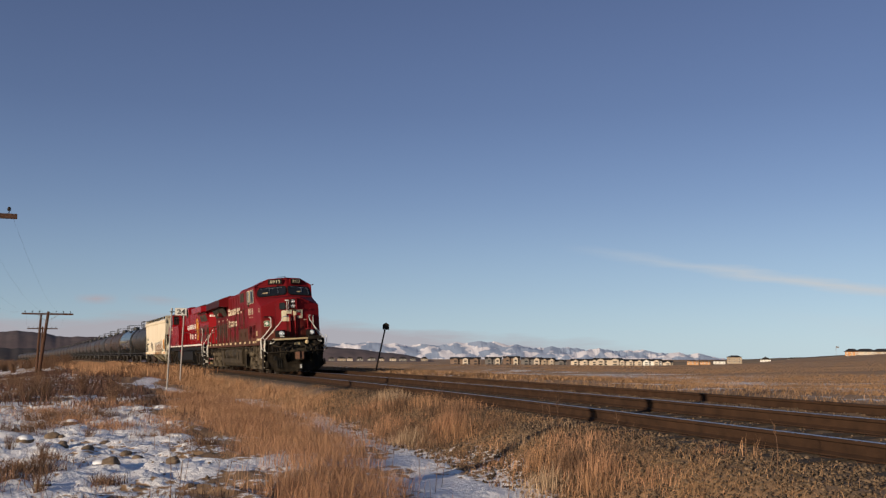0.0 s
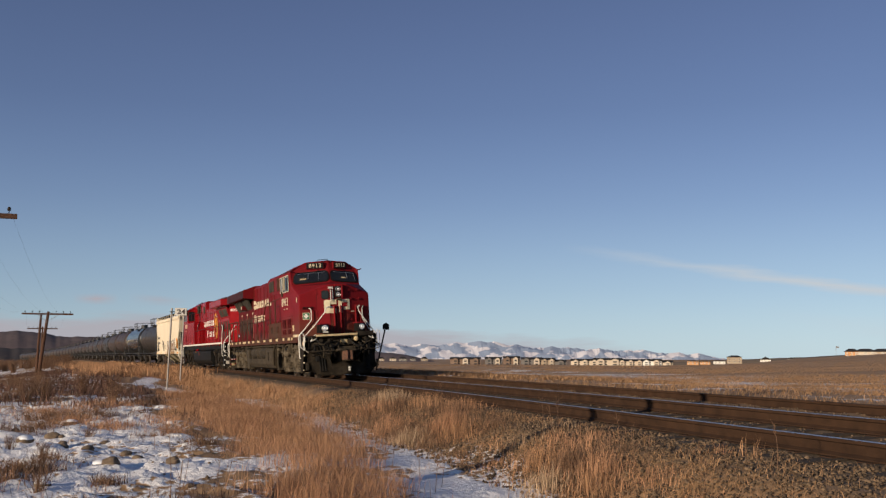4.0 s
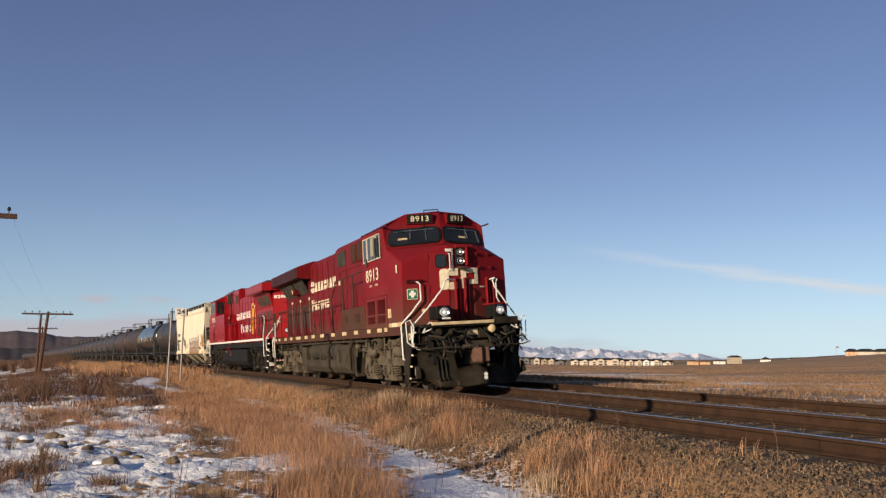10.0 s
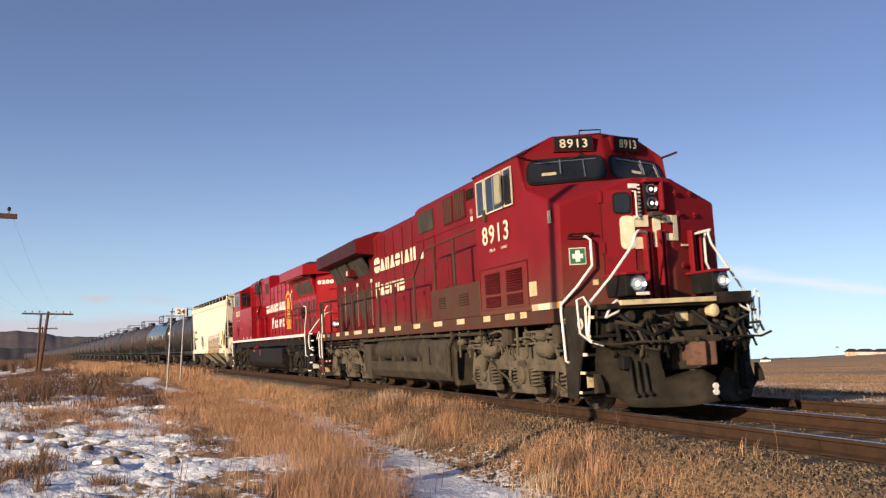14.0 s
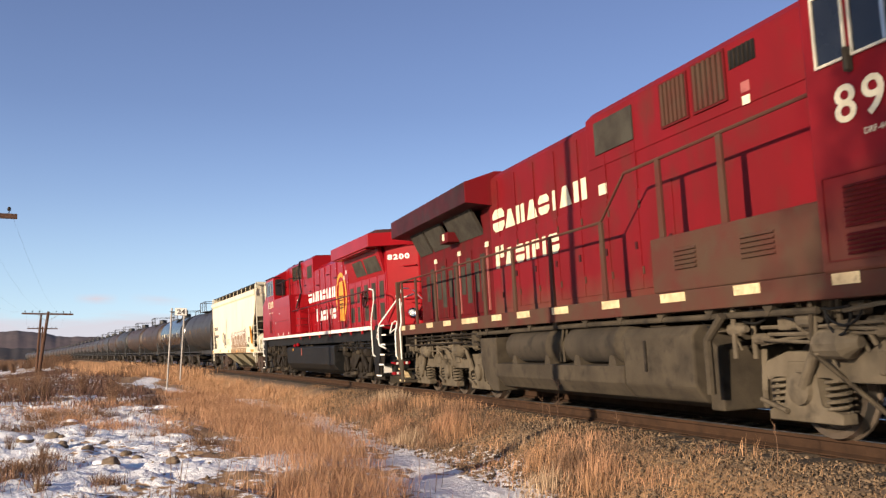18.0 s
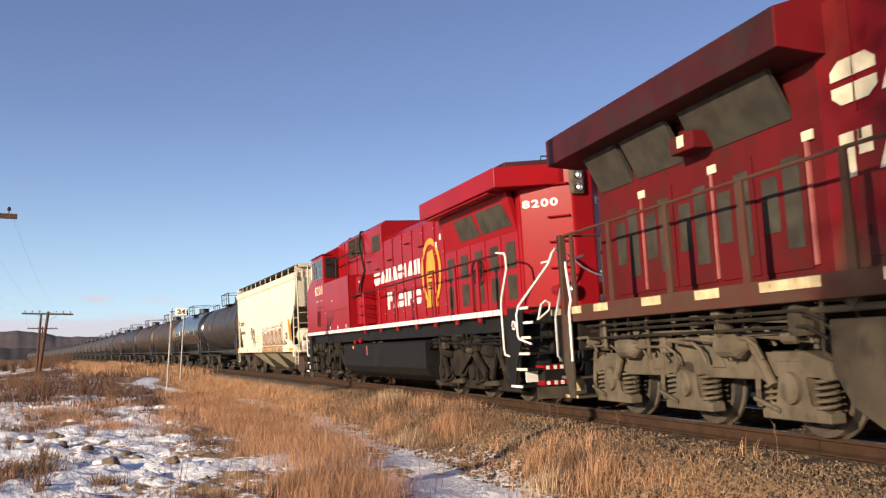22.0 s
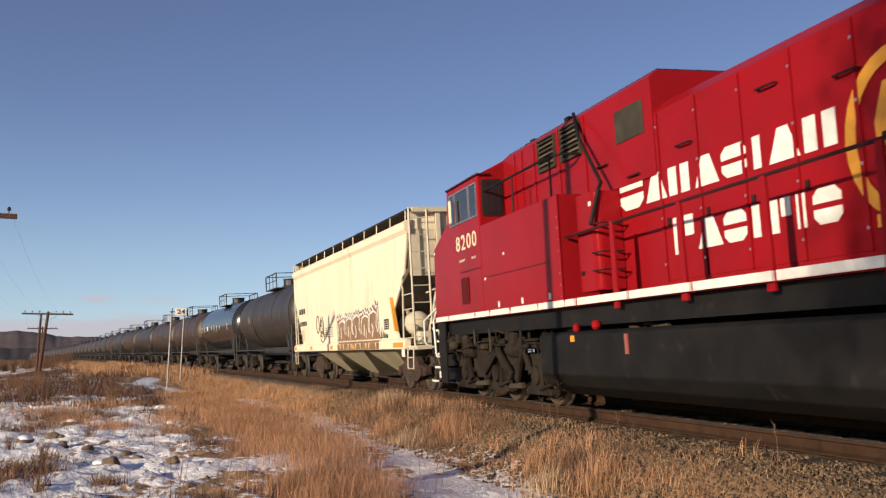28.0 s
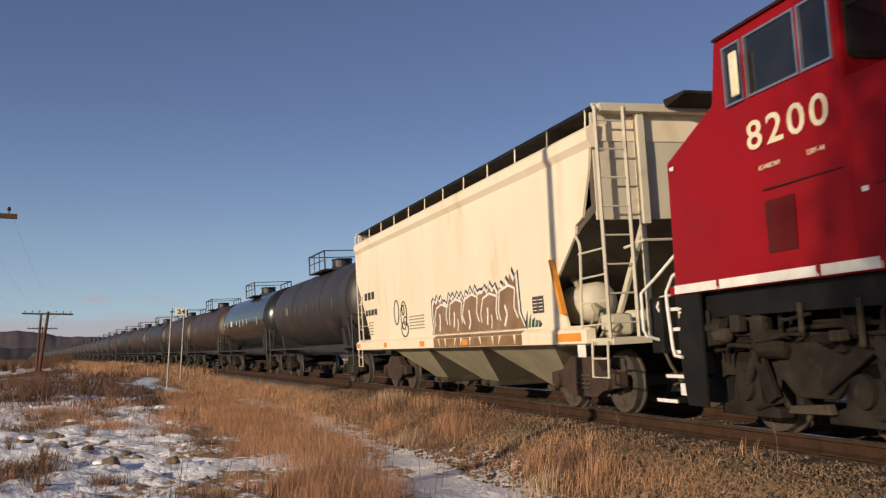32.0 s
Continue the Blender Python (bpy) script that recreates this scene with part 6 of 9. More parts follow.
            part("radiator_screen", plate(bmesh.new(), quad_out(g, (X(18), 0, 3.4)), 0, 1, 0, 1, 0.012, 0.02), "mesh_grey", fr, "slanted grey mesh screen")
        for k, (w0, z) in enumerate(((15.6, 3.5), (15.3, 3.35), (16.6, 3.22), (18.9, 3.22))):
            part("warning_tag", sbox(X(w0 + 0.1), X(w0), sg * 0.964, sg * 0.006, z, z + 0.13), "white", L)
        bm = tube(bmesh.new(), [(X(18.1) + 0.24 * math.cos(a), sg * 1.06, 2.55 + 0.24 * math.sin(a)) for a in np.linspace(0, 2 * math.pi, 25)], 0.022, 6)
        for a in (0.3, 1.35, 2.4, 3.44, 4.5, 5.5):
            tube(bm, [(X(18.1), sg * 1.06, 2.55), (X(18.1) + 0.24 * math.cos(a), sg * 1.06, 2.55 + 0.24 * math.sin(a))], 0.016, 5)
        tube(bm, [(X(18.1), sg * 0.95, 2.55), (X(18.1), sg * 1.09, 2.55)], 0.05, 8)
        part("brake_wheel", bm, "red_soot", L, "spoked hand-brake wheel")
    y = sg0 * 0.962
    letter_shapes(L, y, sg0, 2.87, 3.23, (("ring", 9.57, 10.22), ("wedge", 10.28, 10.84), ("pair", 10.88, 11.38), ("wedge", 11.49, 12.02), ("ring", 12.08, 12.56), ("bar", 12.69, 12.82), ("wedge", 12.95, 13.48), ("pair", 13.53, 14.03)), "white")
    letter_shapes(L, y, sg0, 2.13, 2.49, (("step", 10.92, 11.41), ("wedge", 11.46, 12.0), ("ring", 12.03, 12.47), ("bar", 12.58, 12.71), ("step", 12.86, 13.26), ("bar", 13.33, 13.47), ("ring", 13.59, 14.0)), "white")
    # oval emblem: plain gold ring and field
    ec = (X(14.86), 2.82)
    for k in range(28):
        a0, a1 = 2 * math.pi * k / 28, 2 * math.pi * (k + 1) / 28
        pts = [(ec[0] + rx * math.cos(a), ec[1] + rz * math.sin(a)) for rx, rz, a in ((0.74, 0.80, a0), (0.74, 0.80, a1), (0.60, 0.66, a1), (0.60, 0.66, a0))]
        part("emblem_ring", prism(bmesh.new(), pts, "y", min(y, y + sg0 * 0.006), max(y, y + sg0 * 0.006)), "gold", L)
    part("emblem_field", prism(bmesh.new(), [(ec[0] - 0.34, 2.95), (ec[0] - 0.3, 2.3), (ec[0], 2.08), (ec[0] + 0.3, 2.3), (ec[0] + 0.34, 2.95), (ec[0] + 0.2, 3.3), (ec[0] - 0.18, 3.34)], "y", min(y, y + sg0 * 0.007), max(y, y + sg0 * 0.007)), "gold", L, "plain gold shield shape")
    part("emblem_foot", sbox(ec[0] - 0.42, ec[0] + 0.42, y, sg0 * 0.008, 2.0, 2.12), "gold", L)
    for k in range(4):
        part("emblem_band", sbox(ec[0] - 0.26, ec[0] + 0.26, y, sg0 * 0.01, 2.42 + 0.13 * k, 2.46 + 0.13 * k), "red_soot", L)
    # hood end: lamps, number, grabs, ditch lights
    for sg in (1, -1):
        q = quad_out(((X(20.2), sg * 0.95, 1.68), (X(20.9), sg * 0.2, 1.68), (X(20.9), sg * 0.2, 4.2), (X(20.2), sg * 0.95, 4.2)), (X(19), 0, 3))
        out = (q[1] - q[0]).cross(q[3] - q[0]).normalized()
        e1 = (q[1] - q[0]).normalized()
        m = Matrix.Translation(q[0] + e1 * 0.06 + Vector((0, 0, 1.84)) + out * 0.005) @ Matrix((e1, Vector((0, 0, 1)), out)).transposed().to_4x4()
        words("8200", 0.68, 0.15, m, "white", L, "number_lettering", 0.004, 1.2, 0.03)
        for z in (1.95, 2.4, 2.87, 3.32, 3.9):
            c0, c1 = q[0] + e1 * 0.55, q[0] + e1 * 0.95
            part("grab_iron", tube(bmesh.new(), [tuple(c0 + Vector((0, 0, z - 1.68))), tuple(c0 + out * 0.07 + Vector((0, 0, z - 1.68))), tuple(c1 + out * 0.07 + Vector((0, 0, z - 1.68))), tuple(c1 + Vector((0, 0, z - 1.68)))], 0.016, 6), red, L)
        dl = part("ditch_light", lathe(bmesh.new(), [(X(20.6), 0.10), (X(20.98), 0.13), (X(21.06), 0.135), (X(21.07), 0.11), (X(21.02), 0.05)], "x", (0, sg * 0.50, 2.0), 20), "chrome", L, "round chrome ditch light")
        part("light_bulb", lathe(bmesh.new(), [(X(21.02), 0.045), (X(21.06), 0.03), (X(21.064), 0.01)], "x", (0, sg * 0.50, 2.0), 12), "lamp_on", dl)
    hb = part("headlight_box", box(X(20.98), X(20.86), -0.02, 0.26, 3.68, 4.16, bevel=0.05), "truck_dust", L, "grey headlight housing")
    for z in (3.81, 4.03):
        part("headlight", lathe(bmesh.new(), [(X(20.95), 0.085), (X(20.99), 0.083), (X(20.995), 0.07), (X(20.97), 0.05)], "x", (0, 0.12, z), 16), "chrome", hb, "round chrome headlight")
        part("light_bulb", lathe(bmesh.new(), [(X(20.97), 0.045), (X(20.99), 0.03), (X(20.994), 0.01)], "x", (0, 0.12, z), 12), "lamp_on", hb)
    # deck, stripe and underframe
    part("underframe", box(X(20.6), X(1.65), -1.5, 1.5, 1.585, 1.70, bevel=0.012), red, L, "red underframe beam")
    part("lower_sill", box(X(20.4), X(1.9), -1.36, 1.36, 1.30, 1.58), "black", L)
    part("centre_sill", box(X(21.4), X(1.1), -0.5, 0.5, 0.95, 1.30), "black", L)
    for sg in (1, -1):
        for w0, w1 in ((1.84, 2.75), (2.82, 4.46), (4.535, 5.30), (5.384, 6.338), (6.436, 7.607), (7.66, 8.647), (8.694, 9.0), (9.11, 10.6), (10.68, 12.1), (12.18, 13.6), (13.68, 15.1), (15.18, 15.45), (15.55, 17.7), (17.8, 19.2), (19.28, 19.55), (19.62, 20.0), (20.08, 20.36)):
            part("side_stripe", sbox(X(w1), X(w0), sg * 1.5, sg * 0.035, 1.60, 1.70), "white", L)
        side_rail(L, sg * 1.46, [(X(8.7), 2.62), (X(20.2), 2.70)], [(X(w), 2.66) for w in (10.2, 11.9, 13.5, 15.1, 16.5, 17.9, 19.2)], "red_soot", red, 1.62)
        part("roof_strut", tube(bmesh.new(), [(X(8.3), sg * 1.0, 4.60), (X(8.75), sg * 1.16, 4.13), (X(9.50), sg * 1.22, 3.30), (X(9.57), sg * 1.30, 3.2), (X(9.57), sg * 1.46, 2.70)], 0.028, 8), "black", L, "bent black grab pole")
        part("walkway_rail", tube(bmesh.new(), [(X(5.06), sg * 1.42, 3.93), (X(8.2), sg * 1.42, 3.94), (X(8.4), sg * 1.30, 3.94), (X(8.45), sg * 0.98, 3.94)], 0.022, 8), "black", L)
        for w in (6.55, 8.2):
            part("rail_post", tube(bmesh.new(), [(X(w), sg * 1.42, 3.27), (X(w), sg * 1.42, 3.94)], 0.018, 6), "red_soot", L)
        for k, (z, yy) in enumerate(((1.22, 1.36), (1.15, 1.30), (1.08, 1.38))):
            bm = bmesh.new()
            tube(bm, [(X(20.3), sg * yy, z), (X(16.0), sg * yy, z + 0.03 * k), (X(15.6), sg * yy, z - 0.1)], 0.02, 6)
            part("pipe_run", bm, "black", L)
        clutter(L, 1.9, 7.3, sg, "grime_dark", 31 + sg, 40, 0.94, 1.28)
        clutter(L, 15.6, 20.2, sg, "grime_dark", 35 + sg, 36, 0.94, 1.28)
        # a few pieces in lighter colour stand in for lit glints
        clutter(L, 2.2, 20.0, sg, "grime", 39 + sg, 16, 0.94, 1.26)
        for w, r in ((16.4, 0.13), (18.4, 0.12), (5.8, 0.13), (3.1, 0.12), (2.3, 0.14)):
            part("air_filter", lathe(bmesh.new(), [(1.02, r * 0.9), (1.06, r), (1.26, r), (1.30, r * 0.7)], "z", (X(w), sg * 1.25, 0), 12), "grime_dark", L)
        part("fuel_gauge", sbox(X(10.5), X(10.42), sg * 1.495, sg * 0.02, 0.90, 1.16), "faded_pink", L, "red and white fuel gauge")
        part("fuel_cap", lathe(bmesh.new(), [(1.24, 0.04), (1.27, 0.065), (1.34, 0.065), (1.37, 0.03)], "z", (X(9.44), sg * 1.42, 0), 12), "red_clean", L)
        part("fuel_cap", lathe(bmesh.new(), [(1.22, 0.04), (1.25, 0.055), (1.31, 0.055), (1.34, 0.02)], "z", (X(8.78), sg * 1.42, 0), 12), "red_clean", L)
        part("fuel_tag", sbox(X(8.84), X(8.70), sg * 1.49, sg * 0.006, 1.08, 1.17), "gold", L)
        # leading end: steps, white handrails
        bm = bmesh.new()
        prism(bm, [(X(20.42), 0.33), (X(20.42), 1.70), (X(21.24), 1.70), (X(21.16), 1.2), (X(20.98), 0.9), (X(20.84), 0.62), (X(20.76), 0.33)], "y", sg * 1.46 - 0.015, sg * 1.46 + 0.015)
        bx(bm, X(21.25), X(20.42), sg * 1.02 - 0.02, sg * 1.02 + 0.02, 0.3, 1.62)
        part("step_well", bm, "black", L, "black step well")
        step_stack(L, sg, ((21.05, 21.46, 1.69), (21.24, 21.62, 1.44), (21.12, 21.50, 1.19), (20.99, 21.42, 0.92), (20.85, 21.28, 0.655), (20.57, 21.04, 0.36)), 1.04, 1.47, "black", "white")
        part("step_plate", box(X(21.06), X(21.04), min(sg * 1.18, sg * 1.40), max(sg * 1.18, sg * 1.40), 0.42, 0.60), "white", L)
        part("warning_disc", lathe(bmesh.new(), [(sg * 1.476, 0.085), (sg * 1.484, 0.085)], "y", (X(20.84), 0, 1.40), 18), "white", L, "round white warning disc")
        part("disc_mark", prism(bmesh.new(), [(X(20.90), 1.36), (X(20.78), 1.36), (X(20.84), 1.46)], "y", min(sg * 1.478, sg * 1.49), max(sg * 1.478, sg * 1.49)), "faded_pink", L)
        part("handrail", tube(bmesh.new(), [(X(20.62), sg * 1.5, 0.87), (X(20.48), sg * 1.52, 0.90), (X(20.45), sg * 1.52, 1.0), (X(20.42), sg * 1.52, 1.74), (X(20.46), sg * 1.52, 1.9), (X(20.72), sg * 1.50, 2.40), (X(20.68), sg * 1.49, 2.62), (X(20.60), sg * 1.48, 2.68), (X(20.2), sg * 1.47, 2.73)], 0.020, 8), "white", L, "white steel handrail")
        part("handrail", tube(bmesh.new(), [(X(21.46), sg * 1.44, 1.07), (X(21.15), sg * 1.52, 1.16), (X(21.09), sg * 1.52, 1.22), (X(21.08), sg * 1.52, 1.58), (X(21.14), sg * 1.50, 1.72), (X(21.34), sg * 0.98, 2.42), (X(21.34), sg * 0.90, 2.60), (X(21.32), sg * 0.84, 2.66), (X(21.05), sg * 0.60, 2.66)], 0.020, 8), "white", L)
        part("handrail", tube(bmesh.new(), [(X(21.02), sg * 0.96, 2.46), (X(21.34), sg * 0.96, 2.46)], 0.018, 6), "white", L)
        part("grab_iron", tube(bmesh.new(), [(X(21.55), sg * 1.34, 1.46), (X(21.55), sg * 1.26, 1.72), (X(21.55), sg * 1.18, 1.78), (X(21.55), sg * 1.10, 1.74), (X(21.55), sg * 1.12, 1.62), (X(21.55), sg * 1.32, 1.48)], 0.018, 8), "white", L)
        part("safety_chain", tube(bmesh.new(), [(X(21.0 + 0.11 * k), sg * (0.45 - 0.09 * k), 2.62 - 0.9 * (k / 8) * (1 - k / 8) - 0.05 * k) for k in range(9)], 0.014, 5), "steel", L, "hanging steel safety chain")
        # cab end, seen from the side and behind
        bm = bmesh.new()
        prism(bm, [(X(2.28), 0.30), (X(2.28), 1.62), (X(1.72), 1.62), (X(1.74), 0.9), (X(1.84), 0.30)], "y", sg * 1.46 - 0.015, sg * 1.46 + 0.015)
        bx(bm, X(2.2), X(1.05), sg * 1.05 - 0.02, sg * 1.05 + 0.02, 0.3, 1.6)
        part("step_well", bm, "black", L, "black step well")
        step_stack(L, sg, ((1.56, 1.78, 1.44), (1.60, 1.78, 1.20), (1.58, 1.76, 0.93), (1.36, 1.78, 0.64), (1.08, 1.58, 0.34)), 1.08, 1.47, "black", "white")
        part("step_plate", box(X(1.80), X(1.69), sg * 1.47 - 0.008, sg * 1.47 + 0.008, 0.41, 0.55), "white", L)
        words("F", 0.07, 0.12, rot_side(X(1.78), sg * 1.478, 1.32, sg), "cream", L, "side_mark")
        part("handrail", tube(bmesh.new(), [(X(2.3), sg * 1.0, 2.3), (X(1.95), sg * 1.3, 2.0), (X(1.74), sg * 1.50, 1.82), (X(1.60), sg * 1.52, 1.64), (X(1.60), sg * 1.52, 1.5), (X(1.66), sg * 1.52, 0.96), (X(1.70), sg * 1.52, 0.88), (X(1.83), sg * 1.5, 0.86)], 0.021, 8), "white", L)
        part("handrail", tube(bmesh.new(), [(X(1.3), sg * 1.0, 2.3), (X(1.1), sg * 1.36, 1.87), (X(1.1), sg * 1.60, 1.66), (X(1.1), sg * 1.60, 1.2), (X(1.1), sg * 1.56, 1.12), (X(1.1), sg * 1.36, 1.06)], 0.021, 8), "white", L)
        part("grab_iron", tube(bmesh.new(), [(X(1.15), sg * 1.22, 1.62), (X(1.15), sg * 1.36, 1.60), (X(1.15), sg * 1.42, 1.48), (X(1.15), sg * 1.32, 1.30), (X(1.15), sg * 1.22, 1.2)], 0.018, 8), "white", L)
        for k in range(4):
            y0 = sg * (0.3 + 0.2 * k)
            part("air_hose", tube(bmesh.new(), [(X(1.1), y0, 1.4), (X(0.85), y0 + 0.04, 1.24), (X(0.75), y0, 0.95), (X(0.85), y0 - sg * 0.08, 0.76)], 0.024, 6), "black" if k % 2 else "grime", L)
    part("fuel_tank", prism(bmesh.new(), [(-1.0, 0.25), (-1.36, 0.42), (-1.49, 0.6), (-1.49, 1.18), (-1.42, 1.23), (1.42, 1.23), (1.49, 1.18), (1.49, 0.6), (1.36, 0.42), (1.0, 0.25)], "x", X(15.7), X(7.5), bevel=0.02), "black", L, "smooth black fuel tank")
    bogie(L, (2.6, 4.5, 6.5), "grime_dark", False)
    bogie(L, (15.95, 17.87, 19.73), "grime_dark", False)
    for x0, x1 in ((X(22.33), X(21.4)), (X(1.0), X(0.05))):
        part("coupler", box(x0, x1, -0.13, 0.13, 0.72, 1.0, bevel=0.03), "wheel", L)
    part("end_sill", box(X(21.35), X(20.9), -1.02, 1.02, 0.86, 1.66, bevel=0.02), "black", L)
    part("end_tag", box(X(21.375), X(21.35), 0.62, 1.0, 1.52, 1.64), "stripe", L)
    for k in range(7):
        y = 0.98 - 0.1 * k
        part("jumper_cable", tube(bmesh.new(), [(X(21.36), y, 1.44 - 0.05 * (k % 3)), (X(21.56), y - 0.03, 1.30), (X(21.62), y - 0.05, 1.02), (X(21.6 - 0.03 * (k % 2)), y - 0.02, 0.72)], 0.022, 6), "black" if k % 2 else "grime_dark", L)
    part("receptacle", lathe(bmesh.new(), [(X(21.35), 0.09), (X(21.52), 0.11), (X(21.54), 0.08)], "x", (0, 0.5, 1.42), 14), "black", L)
    part("end_sill", box(X(1.2), X(0.9), -1.4, 1.4, 0.9, 1.6, bevel=0.02), "black", L)
    cbx = part("control_box", box(X(21.26), X(20.98), 0.74, 1.16, 0.32, 0.72, bevel=0.03), "black", L, "black box with red and white bands")
    for z in (0.36, 0.62):
        part("marker_band", box(X(21.28), X(20.97), 0.73, 1.17, z, z + 0.075), "red_clean", cbx)
        for y in (0.80, 0.92, 1.06):
            part("marker_patch", box(X(21.285), X(21.27), y, y + 0.06, z + 0.006, z + 0.07), "white", cbx)
    part("lever_box", box(X(21.30), X(21.0), 0.70, 1.0, 0.86, 1.14, bevel=0.04), "truck_dust", L)
    part("plough_blade", prism(bmesh.new(), [(X(21.3), -1.3), (X(21.9), 0.0), (X(21.3), 1.3), (X(21.24), 1.3), (X(21.8), 0.0), (X(21.24), -1.3)], "z", 0.14, 0.34, bevel=0.01), "plough", L, "low dusty plough blade")
    for k in range(4):
        for sg in (1, -1):
            part("air_hose", tube(bmesh.new(), [(X(21.5), sg * (0.42 + 0.1 * k), 1.2), (X(21.85), sg * (0.42 + 0.1 * k), 1.1), (X(21.9), sg * (0.42 + 0.1 * k), 0.75), (X(21.75), sg * (0.4 + 0.1 * k), 0.6)], 0.022, 6), "black", L)
    return L


# ---- freight cars
def freight_bogie(parent, x, mt="grime_dark"):
    b = part("bogie", box(x - 0.25, x + 0.25, -0.95, 0.95, 0.5, 0.82, bevel=0.03), mt, parent, "two-axle freight bogie")
    for sg in (1, -1):
        lo, hi = sorted((sg * 0.88, sg * 1.04))
        prof = [(x - 1.15, 0.38), (x - 1.15, 0.58), (x - 0.7, 0.62), (x - 0.42, 0.84), (x + 0.42, 0.84), (x + 0.7, 0.62), (x + 1.15, 0.58), (x + 1.15, 0.38), (x + 0.72, 0.36), (x + 0.42, 0.22), (x - 0.42, 0.22), (x - 0.72, 0.36)]
        part("side_frame", prism(bmesh.new(), prof, "y", lo, hi, bevel=0.015), mt, b)
        for dx in (-0.16, 0.0, 0.16):
            bm = bmesh.new()
            spring(bm, x + dx, sg * 1.0, 0.3, 0.56, 0.06, 4, 0.018)
            part("coil_spring", bm, "wheel", b)
        for dx in (-0.85, 0.85):
            part("axle_cap", lathe(bmesh.new(), [(sg * 1.02, 0.12), (sg * 1.1, 0.11), (sg * 1.12, 0.04)], "y", (x + dx, 0, 0.45), 14), mt, b)
    for dx in (-0.85, 0.85):
        wheelset(b, x + dx, 0.45)
    return b


def ladder(parent, axis, at, a0, a1, z0, z1, n, mt, out):
    """Two stiles and rungs in a plane. axis: the way the rungs run."""
    put = (lambda a, z: (a, at, z)) if axis == "x" else (lambda a, z: (at, a, z))
    ld = part("ladder", tube(bmesh.new(), [put(a0, z0), put(a0, z1)], 0.028, 6), mt, parent, "steel ladder")
    part("stile", tube(bmesh.new(), [put(a1, z0), put(a1, z1)], 0.028, 6), mt, ld)
    for k in range(n):
        z = z0 + (z1 - z0) * (k + 0.5) / n
        part("rung", tube(bmesh.new(), [put(a0, z), put(a1, z)], 0.014, 6), mt, ld)
    return ld


